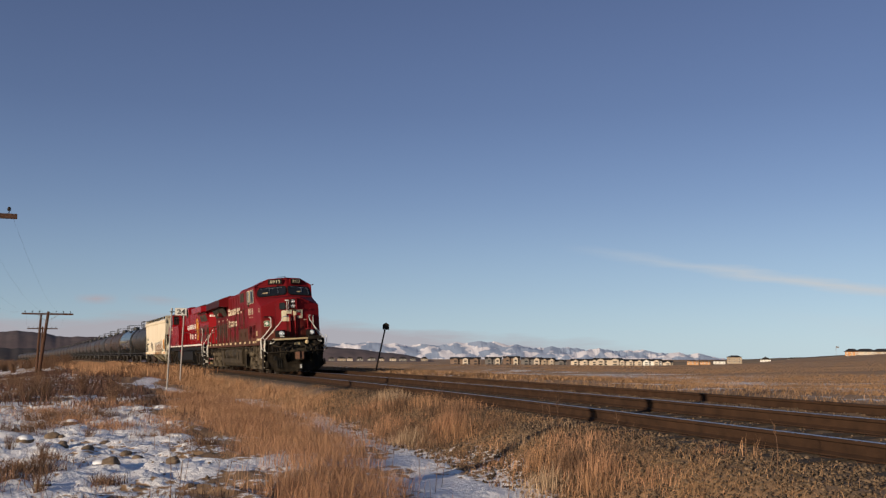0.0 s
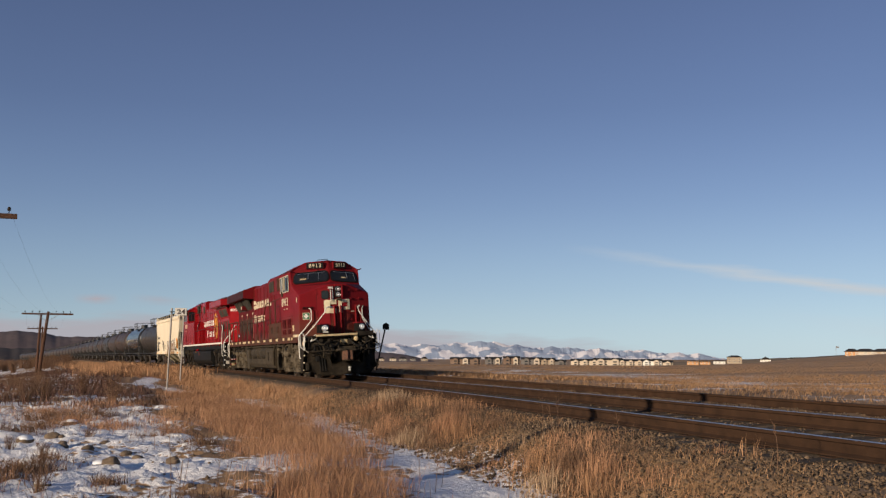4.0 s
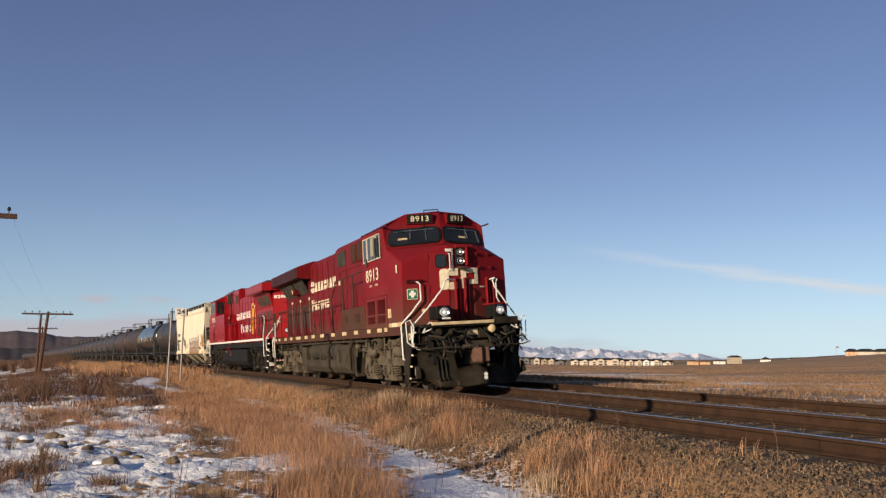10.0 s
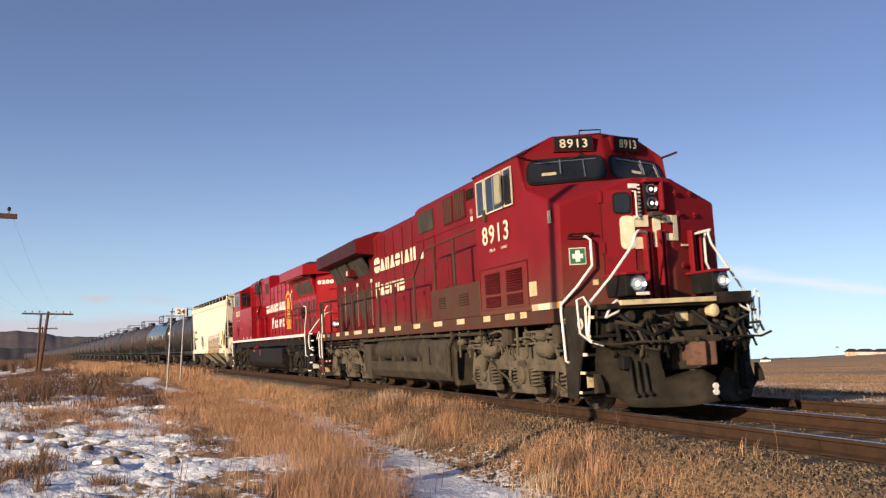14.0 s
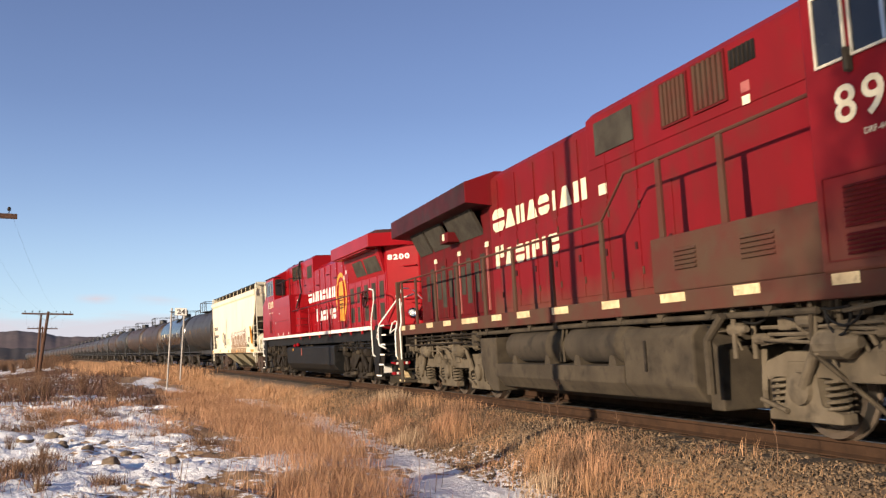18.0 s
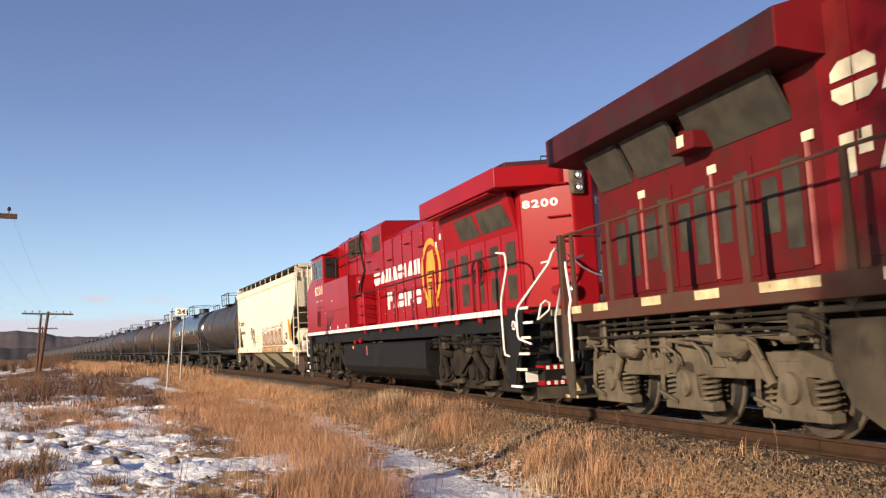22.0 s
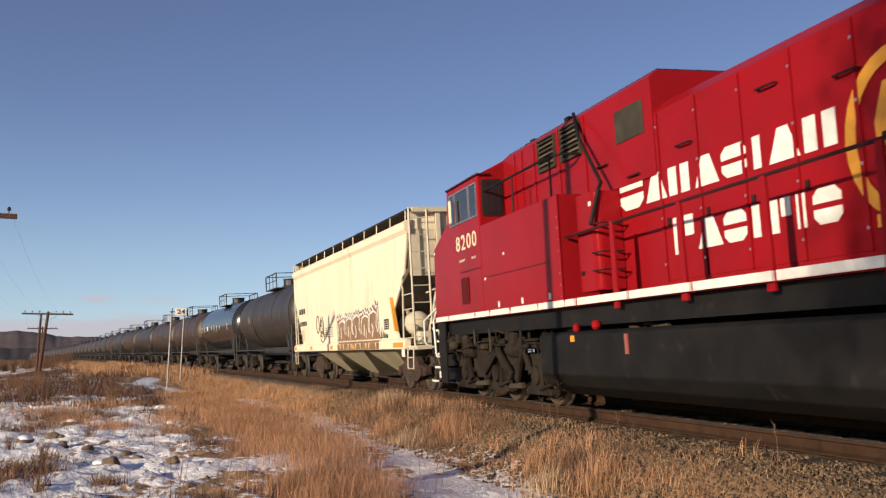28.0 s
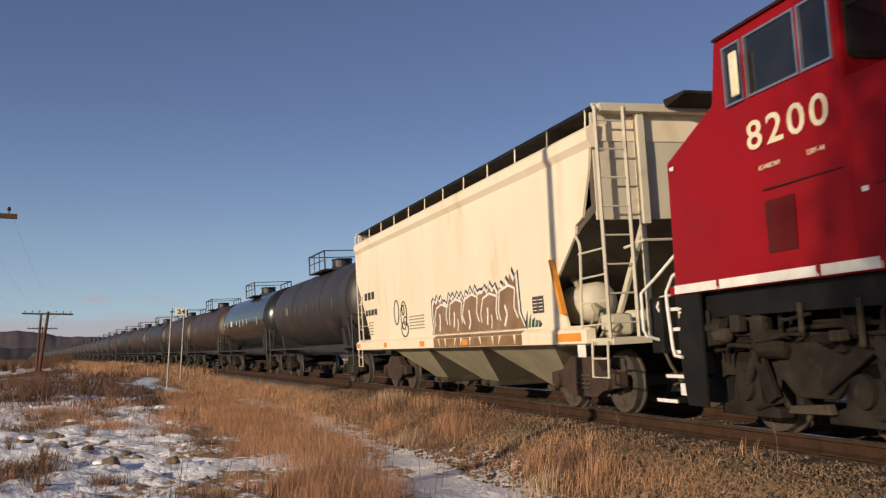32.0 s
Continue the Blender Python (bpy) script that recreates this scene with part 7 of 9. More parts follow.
def covered_hopper():
    H = thing("covered_hopper_car", "cream covered hopper freight car with brown spray-paint on its side", "freight car")
    U = lambda u: 52.525 - u
    side = [(U(44.90), 4.10), (U(45.05), 3.51), (U(45.33), 2.86), (U(45.57), 2.77), (U(45.59), 2.65), (U(46.32), 2.05), (U(46.28), 1.9), (U(46.02), 1.30), (U(58.5), 1.30), (U(58.7), 1.6), (U(59.5), 2.55), (U(60.0), 3.1), (U(59.98), 4.10)]
    for sg in (1, -1):
        part("side_wall", prism(bmesh.new(), side, "y", min(sg * 1.46, sg * 1.50), max(sg * 1.46, sg * 1.50)), "hop_cream", H, "cream painted side wall")
        # eave band that leans out, roof edge
        bm = bmesh.new()
        prism(bm, [(sg * 1.50, 3.80), (sg * 1.575, 3.90), (sg * 1.575, 4.06), (sg * 1.46, 4.14), (sg * 1.40, 4.14), (sg * 1.44, 3.8)], "x", U(59.85), U(44.88))
        part("eave", bm, "hop_cream", H)
        # side sill
        part("side_sill", prism(bmesh.new(), [(sg * 1.46, 1.32), (sg * 1.56, 1.24), (sg * 1.56, 1.05), (sg * 1.40, 1.05), (sg * 1.40, 1.3)], "x", U(60.1), U(45.35), bevel=0.01), "hop_cream", H)
        for u, ln, z in ((45.5, 0.85, 1.09), (50.4, 0.35, 1.09), (53.3, 0.35, 1.09), (56.6, 0.3, 1.1), (59.6, 0.4, 1.1)):
            part("reflective_patch", sbox(U(u + ln), U(u), sg * 1.56, sg * 0.006, z, z + 0.12), "orange", H)
        # roof walkway: dark grating on posts
        wk = part("roof_walkway", box(U(59.7), U(44.9), min(sg * 0.8, sg * 1.44), max(sg * 0.8, sg * 1.44), 4.36, 4.385), "grime_dark", H, "dark grated roof walkway")
        for k in range(12):
            u = 45.1 + k * 1.32
            part("walkway_post", tube(bmesh.new(), [(U(u), sg * 1.47, 4.10), (U(u), sg * 1.455, 4.38)], 0.014, 6), "hop_cream", wk)
        part("walkway_edge", box(U(59.7), U(44.9), sg * 1.45 - 0.012, sg * 1.45 + 0.012, 4.35, 4.40), "black", wk)
        # end corner ladders, grab irons, steps
        for end in (44.78, 60.0):
            d = 1 if end < 50 else -1
            ladder(H, "y", U(end), sg * 1.475, sg * 1.03, 1.12, 4.36, 8, "hop_end", 0)
            part("ladder_bracket", tube(bmesh.new(), [(U(end), sg * 1.475, 4.30), (U(end + 0.14 * d), sg * 1.44, 4.42), (U(end + 0.14 * d), sg * 0.9, 4.42)], 0.026, 6), "hop_end", H)
            sl = part("side_stile", tube(bmesh.new(), [(U(end + 0.80 * d), sg * 1.5, 2.62), (U(end + 0.66 * d), sg * 1.52, 2.50), (U(end + 0.62 * d), sg * 1.53, 2.40), (U(end + 0.74 * d), sg * 1.53, 1.2)], 0.022, 6), "hop_end", H, "bent grab post")
            for z in (1.30, 1.62, 1.98, 2.34):
                part("rung", tube(bmesh.new(), [(U(end + 0.70 * d), sg * 1.53, z), (U(end), sg * 1.48, z + 0.02)], 0.014, 6), "hop_end", sl)
            part("sill_step", tube(bmesh.new(), [(U(end + 0.46 * d), sg * 1.52, 1.08), (U(end + 0.48 * d), sg * 1.53, 0.58), (U(end + 0.02 * d), sg * 1.53, 0.58), (U(end), sg * 1.52, 1.08)], 0.02, 6), "hop_end", H, "hanging step")
            part("step_bar", tube(bmesh.new(), [(U(end + 0.47 * d), sg * 1.53, 0.84), (U(end + 0.01 * d), sg * 1.53, 0.84)], 0.014, 6), "hop_end", H)
        part("warning_plate", sbox(U(45.65), U(45.4), sg * 1.55, sg * 0.006, 0.86, 1.04), "white", H)
        # bay braces at both ends of the floor
        for u0, u1 in ((45.5, 47.2), (59.3, 57.8)):
            part("slope_brace", tube(bmesh.new(), [(U(u0), sg * 1.1, 1.3), (U(u1), sg * 1.1, 2.5)], 0.06, 6), "hop_grey", H)
    part("roof", prism(bmesh.new(), [(-1.44, 4.10), (-0.7, 4.30), (0.7, 4.30), (1.44, 4.10), (1.44, 3.9), (-1.44, 3.9)], "x", U(59.75), U(44.95), bevel=0.01), "hop_cream", H)
    for k in range(4):
        part("roof_hatch", box(U(47.5 + 3.4 * k), U(46.0 + 3.4 * k), -0.35, 0.35, 4.30, 4.42, bevel=0.02), "hop_grey", H)
    for a, b, c in ((45.0, 45.45, 47.9), (59.72, 59.3, 56.9)):
        d = 1 if a < 50 else -1
        end = [(U(a), 4.1), (U(a), 2.9), (U(b), 2.72), (U(c), 1.25), (U(c + 0.15 * d), 1.3), (U(b + 0.2 * d), 2.85), (U(a + 0.12 * d), 3.0), (U(a + 0.12 * d), 4.1)]
        # dark colour stands in for the shade below the end sheet
        part("slope_sheet", prism(bmesh.new(), end, "y", -1.45, 1.45), "hop_slope", H, "dirty sloped floor sheet, coloured dark for the shade under the end")
        ex0, ex1 = sorted((U(a - 0.03 * d), U(a + 0.02 * d)))
        part("end_sheet", box(ex0, ex1, -1.44, 1.44, 2.78, 4.32), "hop_end", H, "pale grey end sheet")
        for y0 in (-0.78, 0.66):
            part("end_rib", box(min(U(a - 0.02 * d), U(a - 0.16 * d)), max(U(a - 0.02 * d), U(a - 0.16 * d)), y0, y0 + 0.12, 2.70, 4.36, bevel=0.01), "hop_end", H)
            part("end_brace", tube(bmesh.new(), [(U(a - 0.05 * d), y0 + 0.06, 2.75), (U(a + 1.1 * d), y0 + 0.06, 1.12)], 0.055, 6), "hop_end", H)
            part("end_column", tube(bmesh.new(), [(U(a - 0.02 * d), y0 + 0.06, 2.75), (U(a - 0.02 * d), y0 + 0.06, 1.1)], 0.045, 6), "hop_end", H)
        part("end_platform", box(min(U(a - 0.25 * d), U(a + 1.6 * d)), max(U(a - 0.25 * d), U(a + 1.6 * d)), -1.45, 1.45, 1.02, 1.12, bevel=0.01), "hop_end", H)
        part("top_beam", box(min(U(a - 0.22 * d), U(a)), max(U(a - 0.22 * d), U(a)), -1.38, 1.38, 4.30, 4.42, bevel=0.01), "hop_end", H)
        part("brake_platform", prism(bmesh.new(), [(U(a - 0.25 * d), 4.36), (U(a - 0.75 * d), 4.44), (U(a - 0.75 * d), 4.48), (U(a - 0.20 * d), 4.48)], "y", -0.35, 0.75), "grime_dark", H, "dark grated end platform")
        part("brake_reservoir", lathe(bmesh.new(), [(U(a + 2.0 * d), 0.12), (U(a + 1.9 * d), 0.26), (U(a + 1.8 * d), 0.31), (U(a + 1.05 * d), 0.31), (U(a + 0.95 * d), 0.26), (U(a + 0.88 * d), 0.1)], "x", (0, -0.95, 1.66), 20), "hop_end", H, "pale brake reservoir", smooth=True)
        part("brake_valve", box(min(U(a + 0.3 * d), U(a + 0.6 * d)), max(U(a + 0.3 * d), U(a + 0.6 * d)), -1.2, -0.8, 1.14, 1.46, bevel=0.06), "hop_end", H)
        part("brake_cylinder", lathe(bmesh.new(), [(-0.7, 0.1), (-0.66, 0.17), (-0.3, 0.17), (-0.25, 0.06)], "y", (U(a + 0.72 * d), 0, 1.34), 14), "hop_end", H, smooth=True)
        for k in range(4):
            part("brake_pipe", tube(bmesh.new(), [(U(a + (0.2 + 0.2 * k) * d), -1.3, 1.14), (U(a + (0.25 + 0.2 * k) * d), -1.1, 1.3 + 0.1 * k), (U(a + (0.5 + 0.25 * k) * d), -0.9, 1.42)], 0.018, 6), "hop_grey", H)
        part("end_pipe", tube(bmesh.new(), [(U(a - 0.1 * d), -1.10, 2.36), (U(a - 0.3 * d), -0.9, 2.45), (U(a - 0.3 * d), 1.2, 2.45)], 0.02, 6), "hop_end", H, "bent end handrail")
        part("coupler", box(min(U(a - 0.3 * d) - 0.3 * 0, U(a + 0.5 * d)), max(U(a - 0.3 * d), U(a + 0.5 * d)), -0.12, 0.12, 0.74, 0.98, bevel=0.03), "wheel", H)
        part("air_hose", tube(bmesh.new(), [(U(a + 0.1 * d), -0.5, 0.98), (U(a - 0.1 * d), -0.5, 0.7), (U(a - 0.2 * d), -0.4, 0.45), (U(a), -0.4, 0.4)], 0.025, 6), "wheel", H)
    part("body_core", box(U(56.9), U(47.9), -1.44, 1.44, 1.26, 4.05), "hop_cream", H)
    part("centre_sill", box(U(60.2), U(44.9), -0.3, 0.3, 0.82, 1.12), "grime_dark", H)
    for a, half_t in ((48.4, 1.5), (51.85, 1.6), (55.2, 1.5)):
        bm = bmesh.new()
        t4 = [bm.verts.new((U(a + da), yy, 1.07)) for da, yy in ((half_t + 0.1, -1.38), (-half_t, -1.38), (-half_t, 1.38), (half_t + 0.1, 1.38))]
        b4 = [bm.verts.new((U(a + da), yy, 0.30)) for da, yy in ((0.42, -0.55), (-0.42, -0.55), (-0.42, 0.55), (0.42, 0.55))]
        bm.faces.new(t4[::-1])
        bm.faces.new(b4)
        for k in range(4):
            bm.faces.new((t4[k], t4[(k + 1) % 4], b4[(k + 1) % 4], b4[k]))
        hp = part("hopper_chute", bm, "hop_grey", H, "tapered discharge hopper")
        part("outlet_gate", box(U(a + 0.5), U(a - 0.5), -0.62, 0.62, 0.20, 0.31, bevel=0.02), "grime", hp)
        part("gate_wheel", lathe(bmesh.new(), [(-0.72, 0.05), (-0.60, 0.05)], "y", (U(a), 0, 0.28), 10), "grime", hp)
    # spray-paint on the side towards the camera: pale-edged brown shapes, an outlined loop, plain lettering bars
    y = -1.50
    rng = random.Random(5)

    def blob(name, pts, mt, out, label=""):
        return part(name, prism(bmesh.new(), pts, "y", y - out, y), mt, H, label)

    x0, x1 = U(52.7), U(47.95)

    def crown(grow, zlow):
        """Jagged outline of the painted shapes."""
        r = random.Random(9)
        top = []
        for k in range(38):
            f = k / 37
            z = 1.98 + 0.10 * f + (0.08 if k % 2 else -0.05) * r.uniform(0.3, 1.3) - (0.09 if k in (7, 8, 16, 23, 30) else 0) + (0.12 if f > 0.93 else 0)
            top.append((x0 + (x1 - x0) * f - grow + 2 * grow * f, z + grow * 1.0))
        return [(x1 + 0.30 + grow * 0.8, zlow), (x1 + 0.06 + grow, 1.60)] + top[::-1] + [(x0 - grow, 1.70), (x0 + 0.06 - grow, 1.5), (x0 - grow, zlow)]

    blob("spray_edge", crown(0.115, 1.325), "ink", 0.004)
    blob("spray_edge", crown(0.065, 1.33), "white", 0.006)
    blob("spray_fill", crown(0.0, 1.335), "spray_tan", 0.007)

    def stroke(pts, wd, mt, out):
        for (ax, az), (bx_, bz) in zip(pts, pts[1:]):
            ln = math.hypot(bx_ - ax, bz - az)
            px, pz = -(bz - az) / ln * wd, (bx_ - ax) / ln * wd
            blob("spray_stroke", [(ax - px, az - pz), (bx_ - px, bz - pz), (bx_ + px, bz + pz), (ax + px, az + pz)], mt, out)

    # five brown bodies with slanted sides, parted by pale gaps, each with an inner pale cut
    for k in range(5):
        cx = x0 + (x1 - x0) * (k + 0.5) / 5 + 0.04
        j1, j2, tz = rng.uniform(-0.08, 0.08), rng.uniform(-0.08, 0.08), 1.86 + 0.04 * k + rng.uniform(-0.05, 0.05)
        body = [(cx - 0.44 + j1, 1.34), (cx + 0.40 + j1, 1.34), (cx + 0.46, 1.52), (cx + 0.34 + j2, 1.70), (cx + 0.42 + j2, tz), (cx + 0.10, tz + 0.07), (cx - 0.30 + j2, tz), (cx - 0.42 + j1, 1.66), (cx - 0.34, 1.50)]
        blob("spray_shape", body, "spray_brown", 0.009, "brown spray-painted shape")
        stroke(body[2:9], 0.022, "white", 0.011)
        stroke([(cx - 0.12 + j2, 1.40 + 0.05 * (k % 2)), (cx - 0.02, 1.60 + j1), (cx - 0.08 + j2, 1.76)], 0.034, "white", 0.0115)
        if k % 2:
            stroke([(cx + 0.16, 1.62), (cx + 0.20, 1.50), (cx + 0.14, 1.38)], 0.022, "hop_cream", 0.012)
    # the paint runs on over the sill below
    low = part("spray_band", prism(bmesh.new(), [(-1.565, 1.235), (-1.565, 1.06), (-1.560, 1.06), (-1.560, 1.235)], "x", U(52.6), U(47.7)), "spray_tan", H)
    part("spray_band", prism(bmesh.new(), [(-1.466, 1.325), (-1.565, 1.245), (-1.561, 1.24), (-1.462, 1.32)], "x", U(52.6), U(47.75)), "spray_tan", H)
    for k in range(9):
        ux = 52.4 - k * 0.52 - rng.uniform(0, 0.2)
        part("spray_gap", prism(bmesh.new(), [(U(ux), 1.24), (U(ux - 0.10), 1.24), (U(ux - 0.03 + rng.uniform(-0.1, 0.1)), 1.07)], "y", -1.570, -1.562), "hop_cream", H)
    for k in range(5):
        tx = U(47.62 - 0.14 * k)
        blob("spray_splash", [(tx - 0.05, 1.34), (tx + 0.05, 1.34), (tx + 0.10, 1.62 - 0.06 * k), (tx, 1.46)], "green" if k % 2 else "ink", 0.007)
    for cx, cz, rx, rz in ((U(55.7), 1.95, 0.22, 0.30), (U(55.05), 1.85, 0.26, 0.34), (U(55.0), 1.52, 0.30, 0.18), (U(55.1), 1.98, 0.10, 0.12), (U(54.95), 1.72, 0.12, 0.10)):
        ring = [(cx + rx * math.cos(a), y - 0.006, cz + rz * math.sin(a)) for a in np.linspace(0, 6.2832, 19)]
        part("spray_line", tube(bmesh.new(), ring, 0.016, 5), "ink", H)
    for u0, u1, z0, z1 in ((59.05, 58.75, 2.42, 2.62), (58.65, 58.35, 2.42, 2.62), (58.25, 57.95, 2.42, 2.62), (59.0, 58.75, 1.98, 2.14), (58.68, 58.42, 1.98, 2.14), (58.35, 58.05, 1.98, 2.14), (57.98, 57.7, 1.98, 2.14)):
        part("lettering_bar", sbox(U(u0), U(u1), y, -0.005, z0, z1), "ink", H)
    for k in range(5):
        part("lettering_bar", sbox(U(58.7), U(58.2), y, -0.005, 1.45 + 0.08 * k, 1.485 + 0.08 * k), "hop_grey", H)
        part("lettering_bar", sbox(U(54.6), U(53.4), y, -0.005, 1.5 + 0.07 * k, 1.53 + 0.07 * k), "hop_grey", H)
    for u0, u1 in ((47.30, 47.09), (47.07, 46.86)):
        npn = part("notice_panel", sbox(U(u0), U(u1), y, -0.006, 1.56, 1.83), "ink", H)
        for k in range(4):
            part("lettering_bar", sbox(U(u0 - 0.03), U(u1 + 0.03), y - 0.006, -0.003, 1.60 + 0.055 * k, 1.615 + 0.055 * k), "hop_cream", npn)
    part("orange_stripe", prism(bmesh.new(), [(U(46.42), 2.35), (U(46.36), 2.35), (U(46.02), 1.5), (U(46.12), 1.5)], "y", y - 0.08, y), "orange", H)
    freight_bogie(H, U(46.6), "rust_dark")
    freight_bogie(H, U(57.9), "rust_dark")
    return H


def tank_car(mt, label, bands, marks="faded_yellow"):
    T = thing("tank_car", label, "tank car", "tank cars of the train")
    hl, r, zc = 7.1, 1.42, 2.62
    prof = [(-hl, 0.05), (-hl + 0.05, 0.55), (-hl + 0.18, 0.98), (-hl + 0.38, 1.28), (-hl + 0.62, r)] + [(-hl + 0.65, r)] + [(x, r) for x in np.linspace(-4.8, 4.8, 5)] + [(hl - 0.65, r), (hl - 0.62, r), (hl - 0.38, 1.28), (hl - 0.18, 0.98), (hl - 0.05, 0.55), (hl, 0.05)]
    body = part("tank_shell", lathe(bmesh.new(), prof, "x", (0, 0, zc), 40), mt, T, smooth=True)
    for x in bands:
        part("shell_band", lathe(bmesh.new(), [(x - 0.04, r - 0.02), (x - 0.04, r + 0.012), (x + 0.04, r + 0.012), (x + 0.04, r - 0.02)], "x", (0, 0, zc), 40), "tank_black", T, smooth=False)
    part("dome", lathe(bmesh.new(), [(3.98, 0.5), (4.08, 0.46), (4.10, 0.38), (4.36, 0.37), (4.38, 0.40), (4.42, 0.38), (4.44, 0.05)], "z", (0.5, 0, 0), 20), "tank_black", T, "black dome housing")
    for sg in (1, -1):
        part("platform", box(-0.9, 1.75, min(sg * 0.45, sg * 0.98), max(sg * 0.45, sg * 0.98), 3.93, 3.97), "tank_black", T)
        part("railing", tube(bmesh.new(), [(-0.9, sg * 0.95, 3.95), (-0.9, sg * 0.95, 4.62), (1.75, sg * 0.95, 4.62), (1.75, sg * 0.95, 3.95)], 0.032, 6), "tank_black", T, "black safety railing")
        part("railing", tube(bmesh.new(), [(-0.9, sg * 0.95, 4.3), (1.75, sg * 0.95, 4.3)], 0.016, 6), "tank_black", T)
        for x in (-0.02, 0.87):
            part("railing_post", tube(bmesh.new(), [(x, sg * 0.95, 3.95), (x, sg * 0.95, 4.62)], 0.018, 6), "tank_black", T)
        part("running_board", box(-7.3, 7.3, min(sg * 1.1, sg * 1.5), max(sg * 1.1, sg * 1.5), 1.12, 1.18), "tank_black", T)
        for x in (-7.4, 7.4):
            part("end_handrail", tube(bmesh.new(), [(x, sg * 1.5, 0.6), (x, sg * 1.5, 2.1), (x * 0.985, sg * 0.2, 2.1)], 0.02, 6), "tank_black", T)
        for k, x in enumerate((-6.0, -4.9, -1.6, -0.5, 0.6, 1.7, 4.6)):
            part("data_bar", box(x - 0.025, x + 0.025, sg * 1.43 - 0.008, sg * 1.43 + 0.008, 2.40 + 0.06 * (k % 3), 2.78), marks, T)
        part("data_panel", box(-3.6, -3.1, sg * 1.43 - 0.006, sg * 1.43 + 0.006, 2.5, 2.8), marks, T)
        for x in (-6.5, 6.5):
            part("saddle_strut", tube(bmesh.new(), [(x * 1.08, sg * 1.4, 1.15), (x * 1.0, sg * 1.40, 2.05)], 0.05, 6), "tank_black", T)
    for x in (-0.9, 1.75):
        part("railing", tube(bmesh.new(), [(x, -0.95, 4.62), (x, 0.95, 4.62)], 0.02, 6), "tank_black", T)
    for x in (-5.4, 5.4):
        part("saddle", prism(bmesh.new(), [(-1.2, 0.95), (-1.3, 1.75), (-1.0, 1.6), (0, 1.22), (1.0, 1.6), (1.3, 1.75), (1.2, 0.95)], "x", x - 0.2, x + 0.2), "tank_black", T)
        freight_bogie(T, x)
    part("centre_sill", box(-7.5, 7.5, -0.35, 0.35, 0.86, 1.24), "tank_black", T)
    for x0, x1 in ((-7.84, -7.4), (7.4, 7.84)):
        part("coupler", box(x0, x1, -0.12, 0.12, 0.74, 0.98, bevel=0.03), "wheel", T)
    return T


# ---- poles, posts and signs beside the track
def gz(x, y):
    return float(ground_z(np.array([x]), np.array([y]))[0])


def telegraph_pole(x, y, top, arm_z, lean=(0, 0), arm_dir=(-0.1, 0.995), arms=1, half=1.55, r=0.14):
    z0 = gz(x, y)
    P = thing("telegraph_pole", "weathered brown wooden telegraph pole with a crossarm", "utility pole", "telegraph poles", at=pose(x, y, z0))
    h = top - z0
    part("pole", tube(bmesh.new(), [(0, 0, -0.4), (lean[0] * 0.5, lean[1] * 0.5, h * 0.5), (lean[0], lean[1], h)], r, 12, r * 0.72), "pole", P)
    for k in range(arms):
        za = arm_z - z0 - 0.62 * k
        f = za / h
        c = Vector((lean[0] * f + 0.14, lean[1] * f, za))
        d = Vector((*arm_dir, 0)).normalized()
        a, b = c - d * half, c + d * half
        n = Vector((-d.y, d.x, 0)) * 0.05
        bm = bmesh.new()
        vs = [bm.verts.new(p + s * n + Vector((0, 0, t))) for p in (a, b) for s in (-1, 1) for t in (-0.06, 0.06)]
        for q in ((0, 1, 3, 2), (4, 6, 7, 5), (0, 4, 5, 1), (2, 3, 7, 6), (0, 2, 6, 4), (1, 5, 7, 3)):
            bm.faces.new([vs[i] for i in q])
        arm = part("crossarm", bm, "pole", P)
        for t in (0.06, 0.2, 0.34, 0.66, 0.8, 0.94):
            p = a.lerp(b, t)
            part("insulator", lathe(bmesh.new(), [(0.05, 0.012), (0.13, 0.012), (0.14, 0.04), (0.19, 0.045), (0.23, 0.02)], "z", tuple(p), 8), "grime_dark", arm)
        for s in (-1, 1):
            part("brace", tube(bmesh.new(), [tuple(c + d * s * 0.7 - Vector((0, 0, 0.05))), tuple(c - Vector((0.06, 0, 0.6)))], 0.018, 5), "post_grey", arm)
    return P


telegraph_pole(-24.4, -5.92, 4.5, 4.13)
telegraph_pole(-74.2, -11.3, 4.02, 3.83, (0.1, 0.5), half=1.75)
stub = thing("stub_pole", "old brown wooden stub pole beside a telegraph pole", "utility pole", at=pose(-74.6, -11.5, gz(-74.6, -11.5)))
part("pole", tube(bmesh.new(), [(0, 0, -0.4), (0.03, 0.05, 2.2), (0.05, 0.14, 3.78 - gz(-74.6, -11.5))], 0.10, 10, 0.08), "pole", stub)
telegraph_pole(-125.6, -18.9, 4.4, 4.14, half=1.75, r=0.13)
telegraph_pole(-7.45, -4.2, 8.4, 8.0, r=0.11)


def wire(p, q, sag):
    n = 14
    pts = [Vector(p).lerp(Vector(q), k / n) - Vector((0, 0, sag * 4 * (k / n) * (1 - k / n))) for k in range(n + 1)]
    return tagged(part("telegraph_wire", tube(bmesh.new(), pts, 0.0016, 4), "grime_dark"), "thin sagging wire between telegraph poles", "wire", "telegraph wires")


for t in (-1.36, -0.5, 0.5, 1.36):
    wire((-24.3 - 0.1 * t, -5.92 + t, 4.33), (-74.1 - 0.1 * t, -11.0 + t, 4.03), 0.9)
    wire((-74.1 - 0.1 * t, -11.0 + t, 4.03), (-125.5 - 0.1 * t, -18.9 + t, 4.3), 0.9)


